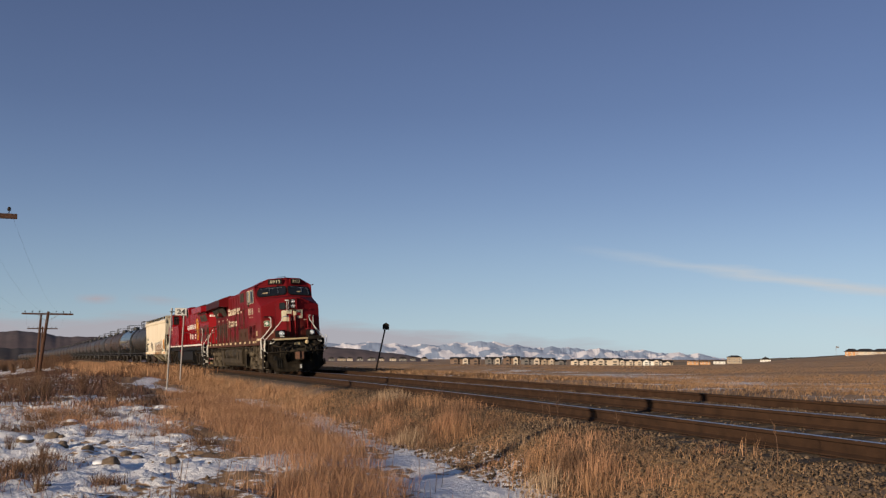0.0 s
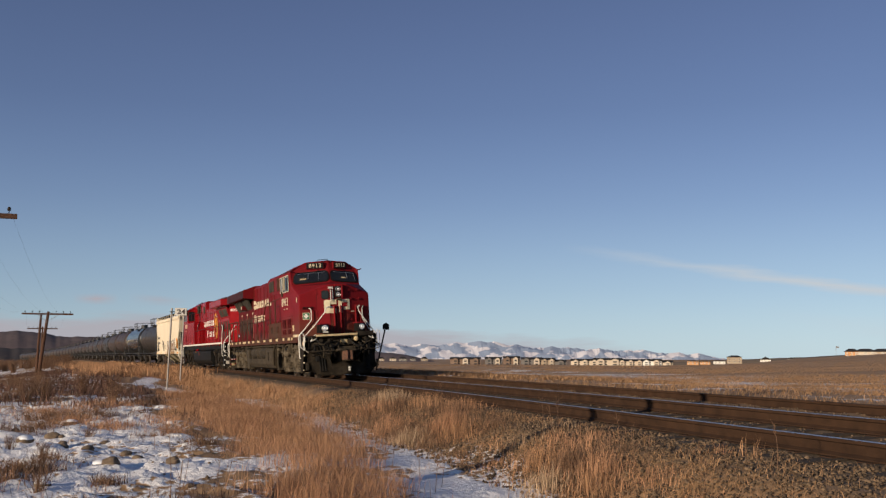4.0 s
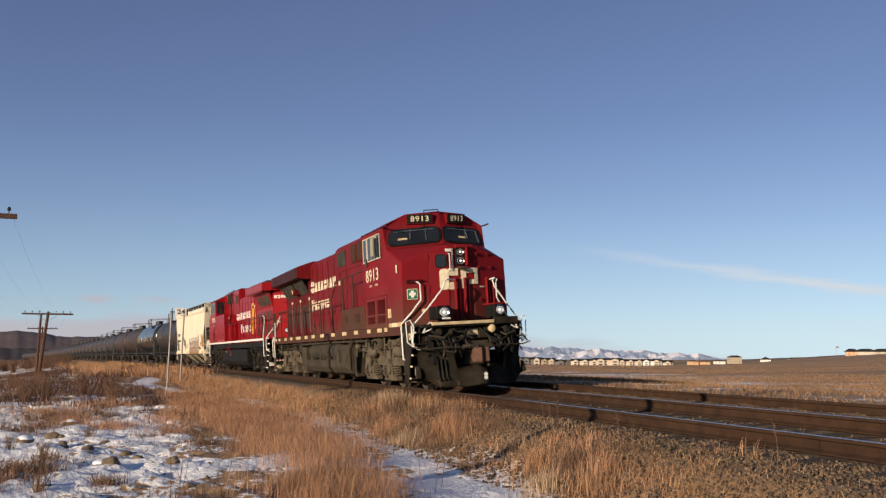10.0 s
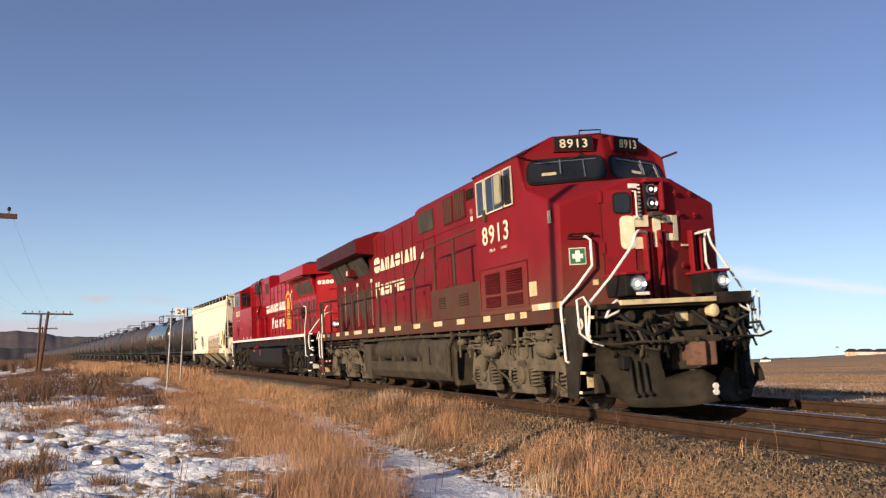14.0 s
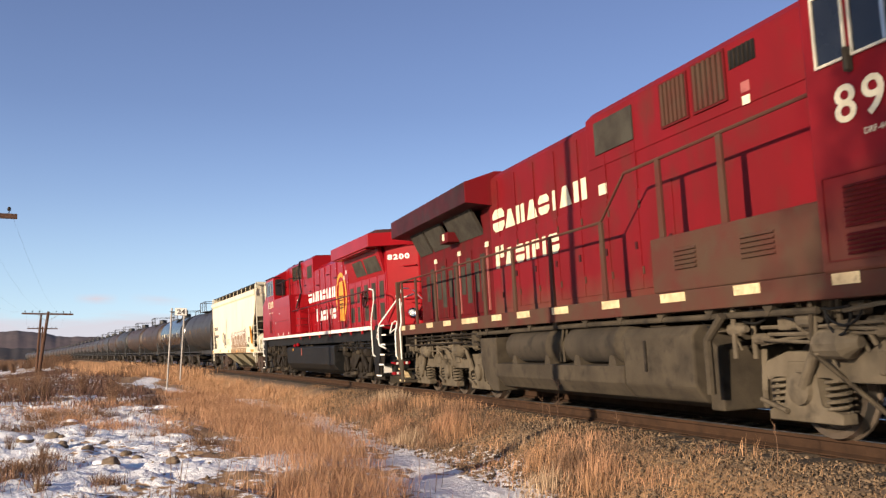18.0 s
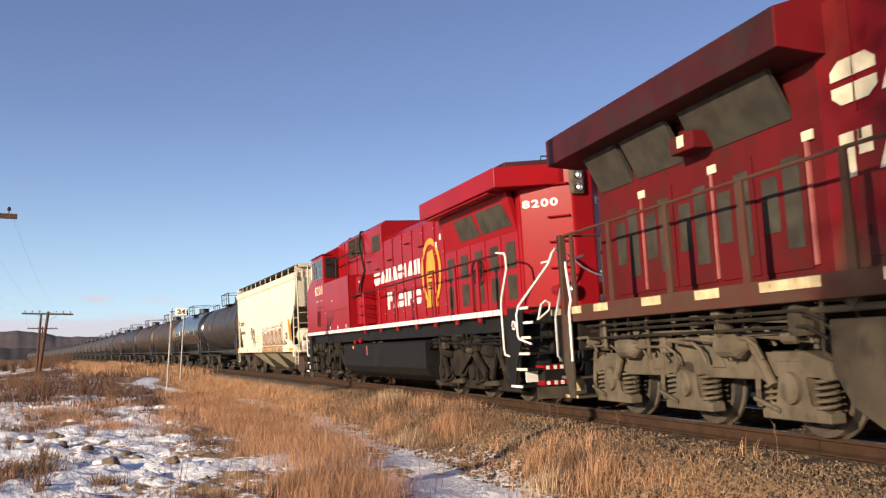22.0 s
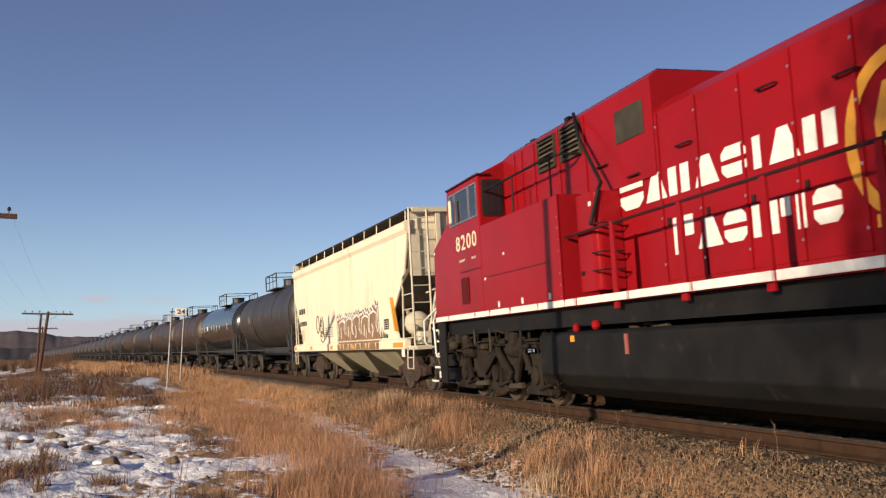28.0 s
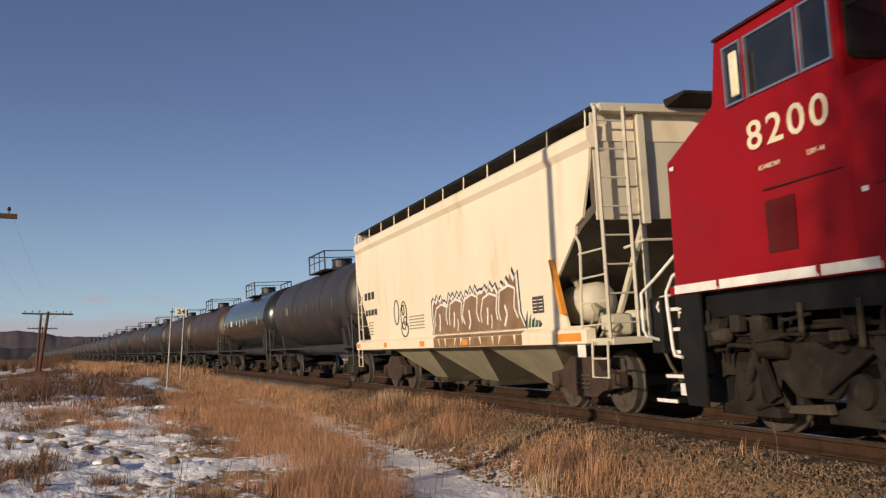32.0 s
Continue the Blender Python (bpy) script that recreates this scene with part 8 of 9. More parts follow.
def milepost():
    x, y = -45.0, -1.36
    z0 = gz(x, y)
    P = thing("milepost", "grey steel post with a white mile number plate", "signpost", at=pose(x, y, z0))
    part("post", tube(bmesh.new(), [(0, 0, -0.3), (0.0, 0.10, 2.98 - z0)], 0.042, 8), "post_grey", P)
    pl = part("number_plate", box(-0.012 + 0.07, 0.012 + 0.07, 0.24, 0.76, 2.64 - z0, 2.98 - z0, bevel=0.004), "white", P, "white plate")
    words("24", 0.36, 0.22, Matrix.Translation((0.084, 0.34, 2.70 - z0)) @ Matrix(((0, 0, 1, 0), (1, 0, 0, 0), (0, 1, 0, 0), (0, 0, 0, 1))), "ink", pl, "plate_digits")
    part("plate_clip", box(0.03, 0.08, 0.02, 0.34, 2.78 - z0, 2.82 - z0), "grime_dark", P)


def warning_post(x, y, top, lean, size, label, r=0.045):
    z0 = gz(x, y)
    P = thing("warning_post", label, "signpost", "warning posts", at=pose(x, y, z0))
    part("post", tube(bmesh.new(), [(0, 0, -0.3), (lean[0], lean[1], top - z0)], r, 8), "post_grey" if r > 0.042 else "grime_dark", P)
    s = size
    bm = prism(bmesh.new(), [(-s, -s), (s, -s), (s, s * 0.5), (0, s * 1.15), (-s, s * 0.5)], "x", -0.01, 0.01)
    for v in bm.verts:
        v.co += Vector((lean[0] + 0.06, lean[1], top - z0))
    part("plate", bm, "grime_dark", P, "dark pointed plate")


milepost()
warning_post(-54.0, -0.95, 3.2, (0, 0.1), 0.2, "thin grey post with a dark pointed plate by the track")
warning_post(-47.5, 8.72, 2.32, (-0.05, 0.56), 0.17, "leaning thin dark post with a pointed plate beyond the track", 0.04)


# ---- far land: ridges, mountains, houses
def bearing(deg, d):
    """The place d metres off in the direction deg degrees left of +y."""
    a = radians(deg)
    return -math.sin(a) * d, math.cos(a) * d


def ridge(name, label, category, d, knots, mt, rough, seed, depth=300, base=-60, fine=1.0, sharp=False):
    """A range of hills: heights over bearings, with noise; a strip of ground with a front and a back."""
    degs = np.arange(knots[0][0], knots[-1][0] + 0.01, 0.05 if sharp else 0.12)
    top = np.interp(degs, [k[0] for k in knots], [k[1] for k in knots])
    n1 = fbm(degs * 1.3 * fine, degs * 0, seed, 5)
    if sharp:
        rng = np.random.RandomState(seed)
        n1 = np.full(len(degs), -2.0)
        for k in range(3):
            gap, tall, steep = ((1.5, 1.0, 1.1), (0.6, 0.35, 1.6), (0.27, 0.05, 2.4))[k]
            for c in np.arange(degs[0], degs[-1], gap):
                c = c + rng.uniform(-0.4, 0.4) * gap
                n1 = np.maximum(n1, tall * rng.uniform(0.3, 1.2) - steep * np.abs(degs - c) * np.where(degs > c, rng.uniform(0.7, 1.5), rng.uniform(0.7, 1.5)))
    verts, faces = [], []
    wobs = fbm(np.repeat(degs[:, None] * 2.1 * fine * (1.1 if sharp else 1.0), 10, 1), np.repeat(np.arange(10)[None] * 1.3, len(degs), 0), seed + 1, 4) * (1.2 if sharp else 1.0)
    rows = [(-1.0, 0.0), (-0.8, 0.15), (-0.65, 0.3), (-0.5, 0.46), (-0.36, 0.62), (-0.22, 0.78), (-0.1, 0.9), (0.0, 1.0), (0.5, 0.5), (1.0, 0.0)]
    for i, (a, h) in enumerate(zip(degs, top)):
        for j, (f, s) in enumerate(rows):
            x, y = bearing(a, d + f * depth)
            wob = wobs[i, j]
            z = base + (h + rough * ((n1[(i + (7 - j) * 41) % len(degs)] if sharp else n1[i]) * (0.4 + 0.6 * s)) - base) * s + rough * 0.8 * wob * s * (1 - s) * 4 * 0.6
            verts.append((x, y, z))
    m = len(rows)
    for i in range(len(degs) - 1):
        for j in range(m - 1):
            faces.append((i * m + j, (i + 1) * m + j, (i + 1) * m + j + 1, i * m + j + 1))
    ob = part(name, (verts, [], faces), mt, None, smooth=not sharp)
    return tagged(ob, label, category, kind="structure")


# the rock's blue has distance haze mixed into it
M["mountain"] = mat("snowy_mountain", (0.30, 0.37, 0.50), (0.78, 0.76, 0.80), 0.016, 0.9, bump=0.0, detail=11, spread=(0.49, 0.545), stretch=(1, 1, 0.9))
# mauve tint paints distance haze over the wooded hills
M["hill"] = mat("wooded_hill", (0.105, 0.080, 0.085), (0.145, 0.110, 0.108), 0.02, 0.95, bump=0.0, detail=8, dirt=(0.075, 0.062, 0.068), dirt_from=0.48)
M["hill_pale"] = mat("grassy_hill", (0.22, 0.16, 0.10), (0.15, 0.115, 0.085), 0.012, 0.95, bump=0.0, detail=7, dirt=(0.09, 0.075, 0.075), dirt_from=0.55)
ridge("mountain_range", "far snow-covered rocky mountain range under cloud", "mountains", 4100, [(54, -30), (58, -8), (62, 14), (66, 34), (70, 42), (73, 58), (75, 54), (77, 44), (79, 56), (82, 52), (86, 34), (90, 28), (94, 40), (97, 50), (99, 40), (102, 20)], "mountain", 13, 21, 420, -120, 1.0, True)
ridge("wooded_hills", "low dark wooded hills", "hills", 1500, [(87, 4), (90, 18), (93, 25), (96, 29), (98, 33), (100, 36), (103, 34), (108, 26)], "hill", 3.0, 31, 180, -40, 1.6)
M["far_wood"] = mat("far_wood", (0.034, 0.031, 0.038), (0.050, 0.043, 0.046), 0.05, 0.95, bump=0.0, detail=8, dirt=(0.085, 0.062, 0.052), dirt_from=0.56)
ridge("dark_wood", "dark belt of woodland at the foot of the hills", "woods", 760, [(94, -6), (95.5, 1.0), (97, 4.2), (98.5, 6.0), (100, 6.6), (102, 7.0), (106, 6.0)], "far_wood", 1.1, 37, 90, -30, 3.0)
ridge("wooded_slope", "dark wooded slope falling towards the houses", "hills", 1900, [(76, -6), (78, 6), (80, 14), (82, 20), (84, 24), (87, 26), (90, 24)], "hill", 2.0, 33, 160, -40, 1.6)
ridge("grassy_ridge", "low grassy ridge on the skyline", "hills", 900, [(48, 5.2), (52.2, 3.6), (54, 1.8), (56, 0.3), (57.5, -0.4), (60, -2), (62, -4)], "hill_pale", 0.5, 35, 120, -30, 1.2)
ridge("wooded_knoll", "low dark knoll with trees on the skyline", "hills", 1200, [(56.6, -4), (55.8, 2.2), (54.8, 5.4), (53.9, 6.0), (53.2, 4.4), (52.4, 0), (51.8, -4)], "hill", 0.8, 41, 90, -30, 3.0)
ridge("blue_hill", "far dark hill behind the houses", "hills", 2500, [(63, -10), (61.6, 8), (60.2, 13), (58.6, 9), (57, -6)], "hill", 1.6, 43, 160, -40, 2.0)


def house(deg, d, width, depth, wall_h, roof_h, base, mt, gable=False, windows=3):
    x, y = bearing(deg, d)
    Hs = thing("house", "distant two-storey suburban house with a dark shingle roof", "house", "houses of the suburb", at=pose(x, y, base, 0, 0, deg))
    w, q = width / 2, depth / 2
    part("wall", box(-w, w, -q, q, 0, wall_h), mt, Hs)
    if gable:
        roof = prism(bmesh.new(), [(-w - 0.5, wall_h), (w + 0.5, wall_h), (0, wall_h + roof_h)], "y", -q - 0.5, q + 0.5)
    else:
        roof = bmesh.new()
        v = [roof.verts.new(p) for p in ((-w - 0.5, -q - 0.5, wall_h), (w + 0.5, -q - 0.5, wall_h), (w + 0.5, q + 0.5, wall_h), (-w - 0.5, q + 0.5, wall_h), (-w * 0.45, 0, wall_h + roof_h), (w * 0.45, 0, wall_h + roof_h))]
        for f in ((0, 1, 5, 4), (2, 3, 4, 5), (1, 2, 5), (3, 0, 4), (3, 2, 1, 0)):
            roof.faces.new([v[i] for i in f])
    part("roof", roof, "roof", Hs)
    for k in range(windows):
        cx = -w + (k + 0.5) * width / windows
        for z in (wall_h * 0.2, wall_h * 0.62):
            wd = part("window", box(cx - width / windows * 0.24, cx + width / windows * 0.24, -q - 0.08, -q + 0.02, z, z + wall_h * 0.22), "white", Hs)
            part("pane", box(cx - width / windows * 0.20, cx + width / windows * 0.20, -q - 0.12, -q - 0.05, z + 0.12, z + wall_h * 0.22 - 0.12), "pane", wd)
    return Hs


def terrace(deg, d, width, wall_h, base, mt, bays):
    """A row of attached houses: pale walls, a long dark roof, gabled bays, each window with its pane."""
    x, y = bearing(deg, d)
    T = thing("terrace_house", "distant row of attached pale houses with dark roofs", "house", "houses of the suburb", at=pose(x, y, base, 0, 0, deg))
    w, q = width / 2, 4.5
    part("wall", box(-w, w, -q, q, 0, wall_h), mt, T)
    part("roof", prism(bmesh.new(), [(-q - 0.5, wall_h), (q + 0.5, wall_h), (0, wall_h + 1.5)], "x", -w - 0.4, w + 0.4), "roof", T)
    for k in range(bays):
        cx = -w + (k + 0.5) * width / bays
        b = width / bays * 0.27
        by = part("bay", prism(bmesh.new(), [(cx - b, 0), (cx + b, 0), (cx + b, wall_h), (cx, wall_h + 1.0), (cx - b, wall_h)], "y", -q - 1.2, -q), "plaster" if k % 2 else mt, T)
        part("bay_roof", prism(bmesh.new(), [(cx - b - 0.3, wall_h - 0.1), (cx, wall_h + 1.05), (cx + b + 0.3, wall_h - 0.1), (cx + b + 0.3, wall_h + 0.15), (cx, wall_h + 1.35), (cx - b - 0.3, wall_h + 0.15)], "y", -q - 1.5, -q + 1.5), "roof", by)
        for z in (0.5, wall_h * 0.58):
            part("window", box(cx - b * 0.5, cx + b * 0.5, -q - 1.27, -q - 1.18, z, z + wall_h * 0.2), "pane", by)
            part("window", box(cx + b * 1.2, cx + b * 1.65, -q - 0.07, -q + 0.02, z, z + wall_h * 0.2), "pane", T)
    return T


ROWS = (  # bearing, width, wall, base, wall paint, bays
    (74.1, 22, 4.4, -5.2, "plaster_e", 3), (72.4, 12, 4.6, -5.2, "plaster_c", 2), (71.3, 12, 5.2, -5.2, "plaster_e", 2), (70.1, 15, 4.4, -5.2, "plaster_c", 2), (69.1, 10, 4.0, -5.2, "plaster_b", 2), (68.35, 8, 2.8, -5.2, "plaster_c", 1),
    (66.9, 20, 3.4, -5.2, "plaster", 3), (65.55, 20, 4.0, -5.2, "plaster", 2), (64.2, 18, 3.2, -5.2, "plaster", 3), (63.0, 14, 3.4, -5.2, "white", 2), (62.05, 7, 2.4, -5.2, "plaster", 1))
for deg, w, wall_h, base, mt, bays in ROWS:
    terrace(deg, 690, w, wall_h, base, mt, bays)
for deg, w, wall_h, roof_h, base, mt, gable in ((60.62, 8, 2.5, 0.6, -4.4, "plaster_d", False), (59.93, 7, 2.2, 0.6, -4.2, "plaster_d", False), (59.12, 8, 2.0, 0.5, -3.8, "white", False), (58.28, 10, 4.4, 1.3, -3.4, "plaster_b", False), (56.57, 7, 1.7, 2.0, -2.2, "white", True), (55.2, 5, 1.8, 0.9, -1.6, "plaster_c", True)):
    house(deg, 690, w, 9, wall_h, roof_h, base, mt, gable)
for k, deg in enumerate((82.2, 81.6, 81.1, 80.5, 79.8, 79.2, 78.5, 77.9, 77.3, 76.6)):
    house(deg, 1150, (8, 10, 7)[k % 3], 9, 3.0, 2.2, -4.4, ("plaster_c", "plaster_b", "plaster", "plaster_c")[k % 4], k % 2 == 0, 2)
for deg, w, mt in ((52.0, 5, "plaster_d"), (51.3, 8, "plaster"), (50.4, 9, "plaster_b"), (49.3, 10, "plaster")):
    house(deg, 420, w, 8, 2.0, 1.2, 1.3, mt, False)
fx, fy = bearing(52.8, 420)
F = thing("flagpole", "tiny distant flag on a thin pole", "flagpole", at=pose(fx, fy, 1.0, 0, 0, 52))
part("pole", tube(bmesh.new(), [(0, 0, 0), (0, 0, 4.6)], 0.05, 6), "post_grey", F)
part("flag", prism(bmesh.new(), [(0, 3.8), (1.2, 3.9), (1.1, 4.4), (0, 4.5)], "y", -0.01, 0.01), "plaster_c", F)


# ---- evergreen behind the camera, whose shadow falls on the train
def evergreen(x, y, height, width, seed):
    rng = random.Random(seed)
    T = thing("evergreen_tree", "dark dense evergreen tree behind the viewpoint", "tree", at=pose(x, y, gz(x, y)))
    part("trunk", tube(bmesh.new(), [(0, 0, -0.3), (0, 0, height * 0.5), (0, 0, height)], 0.2, 10, 0.03), "bark", T)
    bm, leaf = bmesh.new(), []
    for k in range(150):
        f = (k + 0.5) / 150
        z = height * (0.45 + 0.53 * f)
        r = width * (1 - f) ** 0.8 * rng.uniform(0.75, 1.1) + 0.1
        a = k * 2.4
        d = Vector((math.cos(a), math.sin(a), -0.15))
        tube(bm, [Vector((0, 0, z)), Vector((0, 0, z)) + d * r], 0.03, 4, 0.008, caps=False)
        for j in range(145):
            p = Vector((rng.gauss(0, 0.2), rng.gauss(0, 0.2), z + rng.gauss(0, 0.2))) + d * r * rng.uniform(0.15, 1.0)
            leaf.append((p, rng.uniform(0, 6.28), rng.uniform(0.10, 0.22)))
    part("limbs", bm, "bark", T)
    verts, faces = [], []
    for p, a, s in leaf:
        e, n = Vector((math.cos(a), math.sin(a), rng.uniform(-0.5, 0.3))) * s, len(verts)
        w = Vector((-math.sin(a), math.cos(a), rng.uniform(-0.4, 0.4))) * s * 0.3
        verts += [p[:], (p + e * 0.5 + w)[:], (p + e)[:], (p + e * 0.5 - w)[:]]
        faces.append((n, n + 1, n + 2, n + 3))
    part("crown", (verts, [], faces), "needles", T)


M["needles"] = mat("needles", (0.03, 0.05, 0.025), (0.02, 0.035, 0.02), 2.0, 0.8, bump=0.0, island=0.3)
evergreen(6.55, -13.3, 14.5, 2.3, 4)


# ---- leafless shrubs on the rough ground to the south-west
def shrub(x, y, h, seed):
    rng = random.Random(seed)
    bm = bmesh.new()
    for k in range(46):
        a, t = rng.uniform(0, 6.28), rng.uniform(0.1, 0.75)
        p = Vector((rng.uniform(-0.15, 0.15) * h, rng.uniform(-0.15, 0.15) * h, -0.05))
        q = p + Vector((math.cos(a) * t, math.sin(a) * t, 1)) * h * rng.uniform(0.5, 1.0)
        m = (p + q) / 2 + Vector((rng.uniform(-1, 1), rng.uniform(-1, 1), 0)) * 0.05 * h
        tube(bm, [p, m, q], 0.012 * h, 4, 0.004 * h, caps=False)
        for _ in range(3):
            e = Vector((rng.uniform(-1, 1), rng.uniform(-1, 1), rng.uniform(0.1, 0.9))) * 0.2 * h
            tube(bm, [m.lerp(q, 0.6), m.lerp(q, 0.6) + e], 0.006 * h, 3, 0.002 * h, caps=False)
    ob = part("shrub", bm, "weed")
    ob.matrix_basis = pose(x, y, gz(x, y))
    return tagged(ob, "leafless dark brown shrub in patchy snow", "shrub", "leafless shrubs")


srng = random.Random(12)
for k in range(100):
    d, a = (srng.uniform(32, 95), srng.uniform(92, 102)) if k < 44 else (srng.uniform(100, 160), srng.uniform(97, 102.5))
    x, y = bearing(a, d)
    shrub(x, y, srng.uniform(0.35, 0.9) if k < 44 else srng.uniform(0.9, 1.7), k)
for k, (x, y) in enumerate(((-13.6, -2.0), (-14.6, -2.1), (-16.5, -2.9), (-11.6, -1.7), (-20, -3.6), (-24, -3.8), (-27, -2.6), (-18.5, -1.9))):
    shrub(x, y, 0.32, 60 + k)


# ---- grass, stones and rocks
def blades(name, label, x, y, h, mt, seed, width=0.006, lean=0.35, wind=(0.1, 0.05)):
    """Bent tapering blades at (x, y) of height h, joined into one mesh."""
    rng = np.random.RandomState(seed)
    n = len(x)
    z = ground_z(x, y) - 0.02
    a = rng.uniform(0, 2 * math.pi, n)
    face = rng.uniform(0, math.pi, n)
    ln = h * rng.uniform(0.05, 1.0, n) * lean
    dx, dy = np.cos(a) * ln + wind[0] * h, np.sin(a) * ln + wind[1] * h
    w = width * rng.uniform(0.6, 1.4, n)
    wx, wy = np.cos(face) * w, np.sin(face) * w
    base, mid, tip = np.stack([x, y, z], 1), np.stack([x + dx * 0.32, y + dy * 0.32, z + h * 0.6], 1), np.stack([x + dx, y + dy, z + h], 1)
    side = np.stack([wx, wy, np.zeros(n)], 1)
    co = np.stack([base - side, base + side, mid + side * 0.75, mid - side * 0.75, tip], 1).reshape(-1, 3)
    i = np.arange(n)[:, None] * 5
    loops = np.concatenate([i + np.array([[0, 1, 2, 3]]), i + np.array([[3, 2, 4]])], 1).ravel()
    me = bpy.data.meshes.new(name)
    me.vertices.add(len(co))
    me.vertices.foreach_set("co", co.ravel())
    me.loops.add(len(loops))
    me.loops.foreach_set("vertex_index", loops)
    me.polygons.add(2 * n)
    me.polygons.foreach_set("loop_start", (np.arange(n)[:, None] * 7 + np.array([[0, 4]])).ravel())
    me.update(calc_edges=True)
    me.materials.append(M[mt])
    return tagged(new(name, me), label, "grass", kind="stuff")


def scatter(n, s0, s1, v0, v1, seed, keep=None, clump=0.0, per=30):
    """Points in a strip along the track, in clumps; keep: a function of (x, y, v) that gives the share to keep."""
    rng = np.random.RandomState(seed)
    m = max(1, n // per) if clump else n
    s = rng.uniform(s0, s1, m)
    v = rng.uniform(v0, v1, m)
    if clump:
        s = np.repeat(s, per) + rng.normal(0, clump, m * per)
        v = np.repeat(v, per) + rng.normal(0, clump, m * per)
    hx, hh = np.interp(s, _s, _x), np.interp(s, _s, _h)
    x, y = hx + np.sin(hh) * v, np.interp(s, _s, _y) - np.cos(hh) * v
    if keep is not None:
        ok = rng.uniform(0, 1, len(x)) < keep(x, y, v)
        x, y, v = x[ok], y[ok], v[ok]
    return x, y, v


def rnd(n, lo, hi, seed):
    return np.random.RandomState(seed).uniform(lo, hi, n)


STRAW = "tall dry golden grass beside the track"


def spread(n, x0, x1, y0, y1, density, seed, clump=0.12, per=14):
    """Points in a rectangle, in small tufts, kept by density(x, y)."""
    rng = np.random.RandomState(seed)
    m = n // per
    x, y = rng.uniform(x0, x1, m), rng.uniform(y0, y1, m)
    ok = rng.uniform(0, 1, m) < np.clip(density(x, y), 0, 1)
    x, y = np.repeat(x[ok], per), np.repeat(y[ok], per)
    return x + rng.normal(0, clump, len(x)), y + rng.normal(0, clump, len(x))


def patchy(x, y, f, seed, lo=0.45, amp=0.9):
    return np.clip(lo + amp * fbm(x * f, y * f, seed), 0, 1)


def band_density(x, y):
    right = np.interp(x, (-60, -42, -33, -27, -22.5, -19.8, -14, -10.5, -8), (-1.5, 0.2, 1.0, 1.6, 2.2, 2.5, 2.25, 2.0, 1.9)) + 0.15 * np.sin(x * 2.2)
    return smooth((y - left_edge(x) + 0.2) / 1.0) * smooth((right + 0.5 - y) / 1.3) * patchy(x, y, 1.1, 41, 0.62, 0.9)


def bank_density(x, y):
    v, s = track_offset(x, y)
    foot = smooth((v - 2.1) / 0.5) * (1 - smooth((v - 3.5 - 0.04 * np.clip(-x - 25, 0, 60)) / 0.6))
    return foot * smooth((-20.5 - x) / 4) * patchy(x, y, 0.7, 44, 0.7, 0.7)


def heights(x, y, lo, hi, seed):
    """Taller in the middle of a patch, with tufts."""
    k = np.clip(0.55 + 0.5 * fbm(x * 1.4, y * 1.4, seed), 0.15, 1)
    return (lo + (hi - lo) * k) * np.random.RandomState(seed).uniform(0.45, 1.0, len(x))


x, y = spread(190000, -36, -7.6, -1.6, 3.2, band_density, 1, 0.11, 12)
blades("tall_grass", "fine brown dry grass in a broad band", x, y, heights(x, y, 0.14, 0.44, 2), "straw_brown", 3, 0.0023, 0.9)
x, y = spread(26000, -36, -7.6, -1.6, 3.2, band_density, 71, 0.09, 10)
blades("tall_grass", STRAW, x, y, heights(x, y, 0.16, 0.50, 72), "straw", 73, 0.0024, 0.6)
x, y = spread(130000, -64, -20, -4, 6.5, bank_density, 4, 0.14, 14)
blades("tall_grass", STRAW, x, y, heights(x, y, 0.12, 0.42, 5), "straw", 6, 0.0038, 0.7)
x, y = spread(80000, -75, -34, -6, 4.5, lambda x, y: smooth((y - left_edge(x)) / 0.8) * smooth((track_offset(x, y)[0] - 2.6) / 0.6) * patchy(x, y, 0.4, 54, 0.55, 0.9) * smooth((line_distance(x, y, PATCH_FAR) - 0.7) / 0.6), 55, 0.2, 14)
blades("tall_grass", STRAW, x, y, heights(x, y, 0.15, 0.5, 56), "straw", 57, 0.006, 0.8)
CLUMPS = (  # place, spread, height, blades
    (-23.4, 4.7, 0.5, 0.42, 900), (-21.8, 4.0, 0.42, 0.40, 800), (-20.2, 4.9, 0.45, 0.42, 800), (-18.6, 3.7, 0.34, 0.44, 700), (-17.4, 3.75, 0.30, 0.40, 600), (-16.5, 3.65, 0.28, 0.42, 600), (-16.3, 4.3, 0.32, 0.50, 900), (-15.4, 4.25, 0.24, 0.42, 500), (-18.5, 5.2, 0.4, 0.34, 600), (-14.8, 4.6, 0.22, 0.30, 300),
    (-12.9, 4.45, 0.26, 0.26, 360), (-12.1, 4.7, 0.26, 0.30, 420), (-11.5, 4.2, 0.22, 0.44, 620), (-11.3, 4.75, 0.24, 0.36, 560), (-10.6, 4.35, 0.24, 0.50, 760), (-10.2, 3.85, 0.18, 0.42, 480), (-10.0, 4.4, 0.22, 0.46, 620), (-9.5, 4.1, 0.2, 0.4, 500), (-11.7, 5.2, 0.24, 0.18, 240), (-10.5, 4.95, 0.2, 0.2, 240),
    (-13.4, 5.3, 0.26, 0.22, 300), (-9.3, 5.5, 0.16, 0.22, 90), (-9.0, 5.75, 0.14, 0.34, 40), (-12.4, 3.85, 0.16, 0.22, 160), (-13.9, 3.9, 0.16, 0.2, 150), (-9.4, 3.35, 0.16, 0.26, 180), (-8.9, 4.6, 0.18, 0.3, 200))
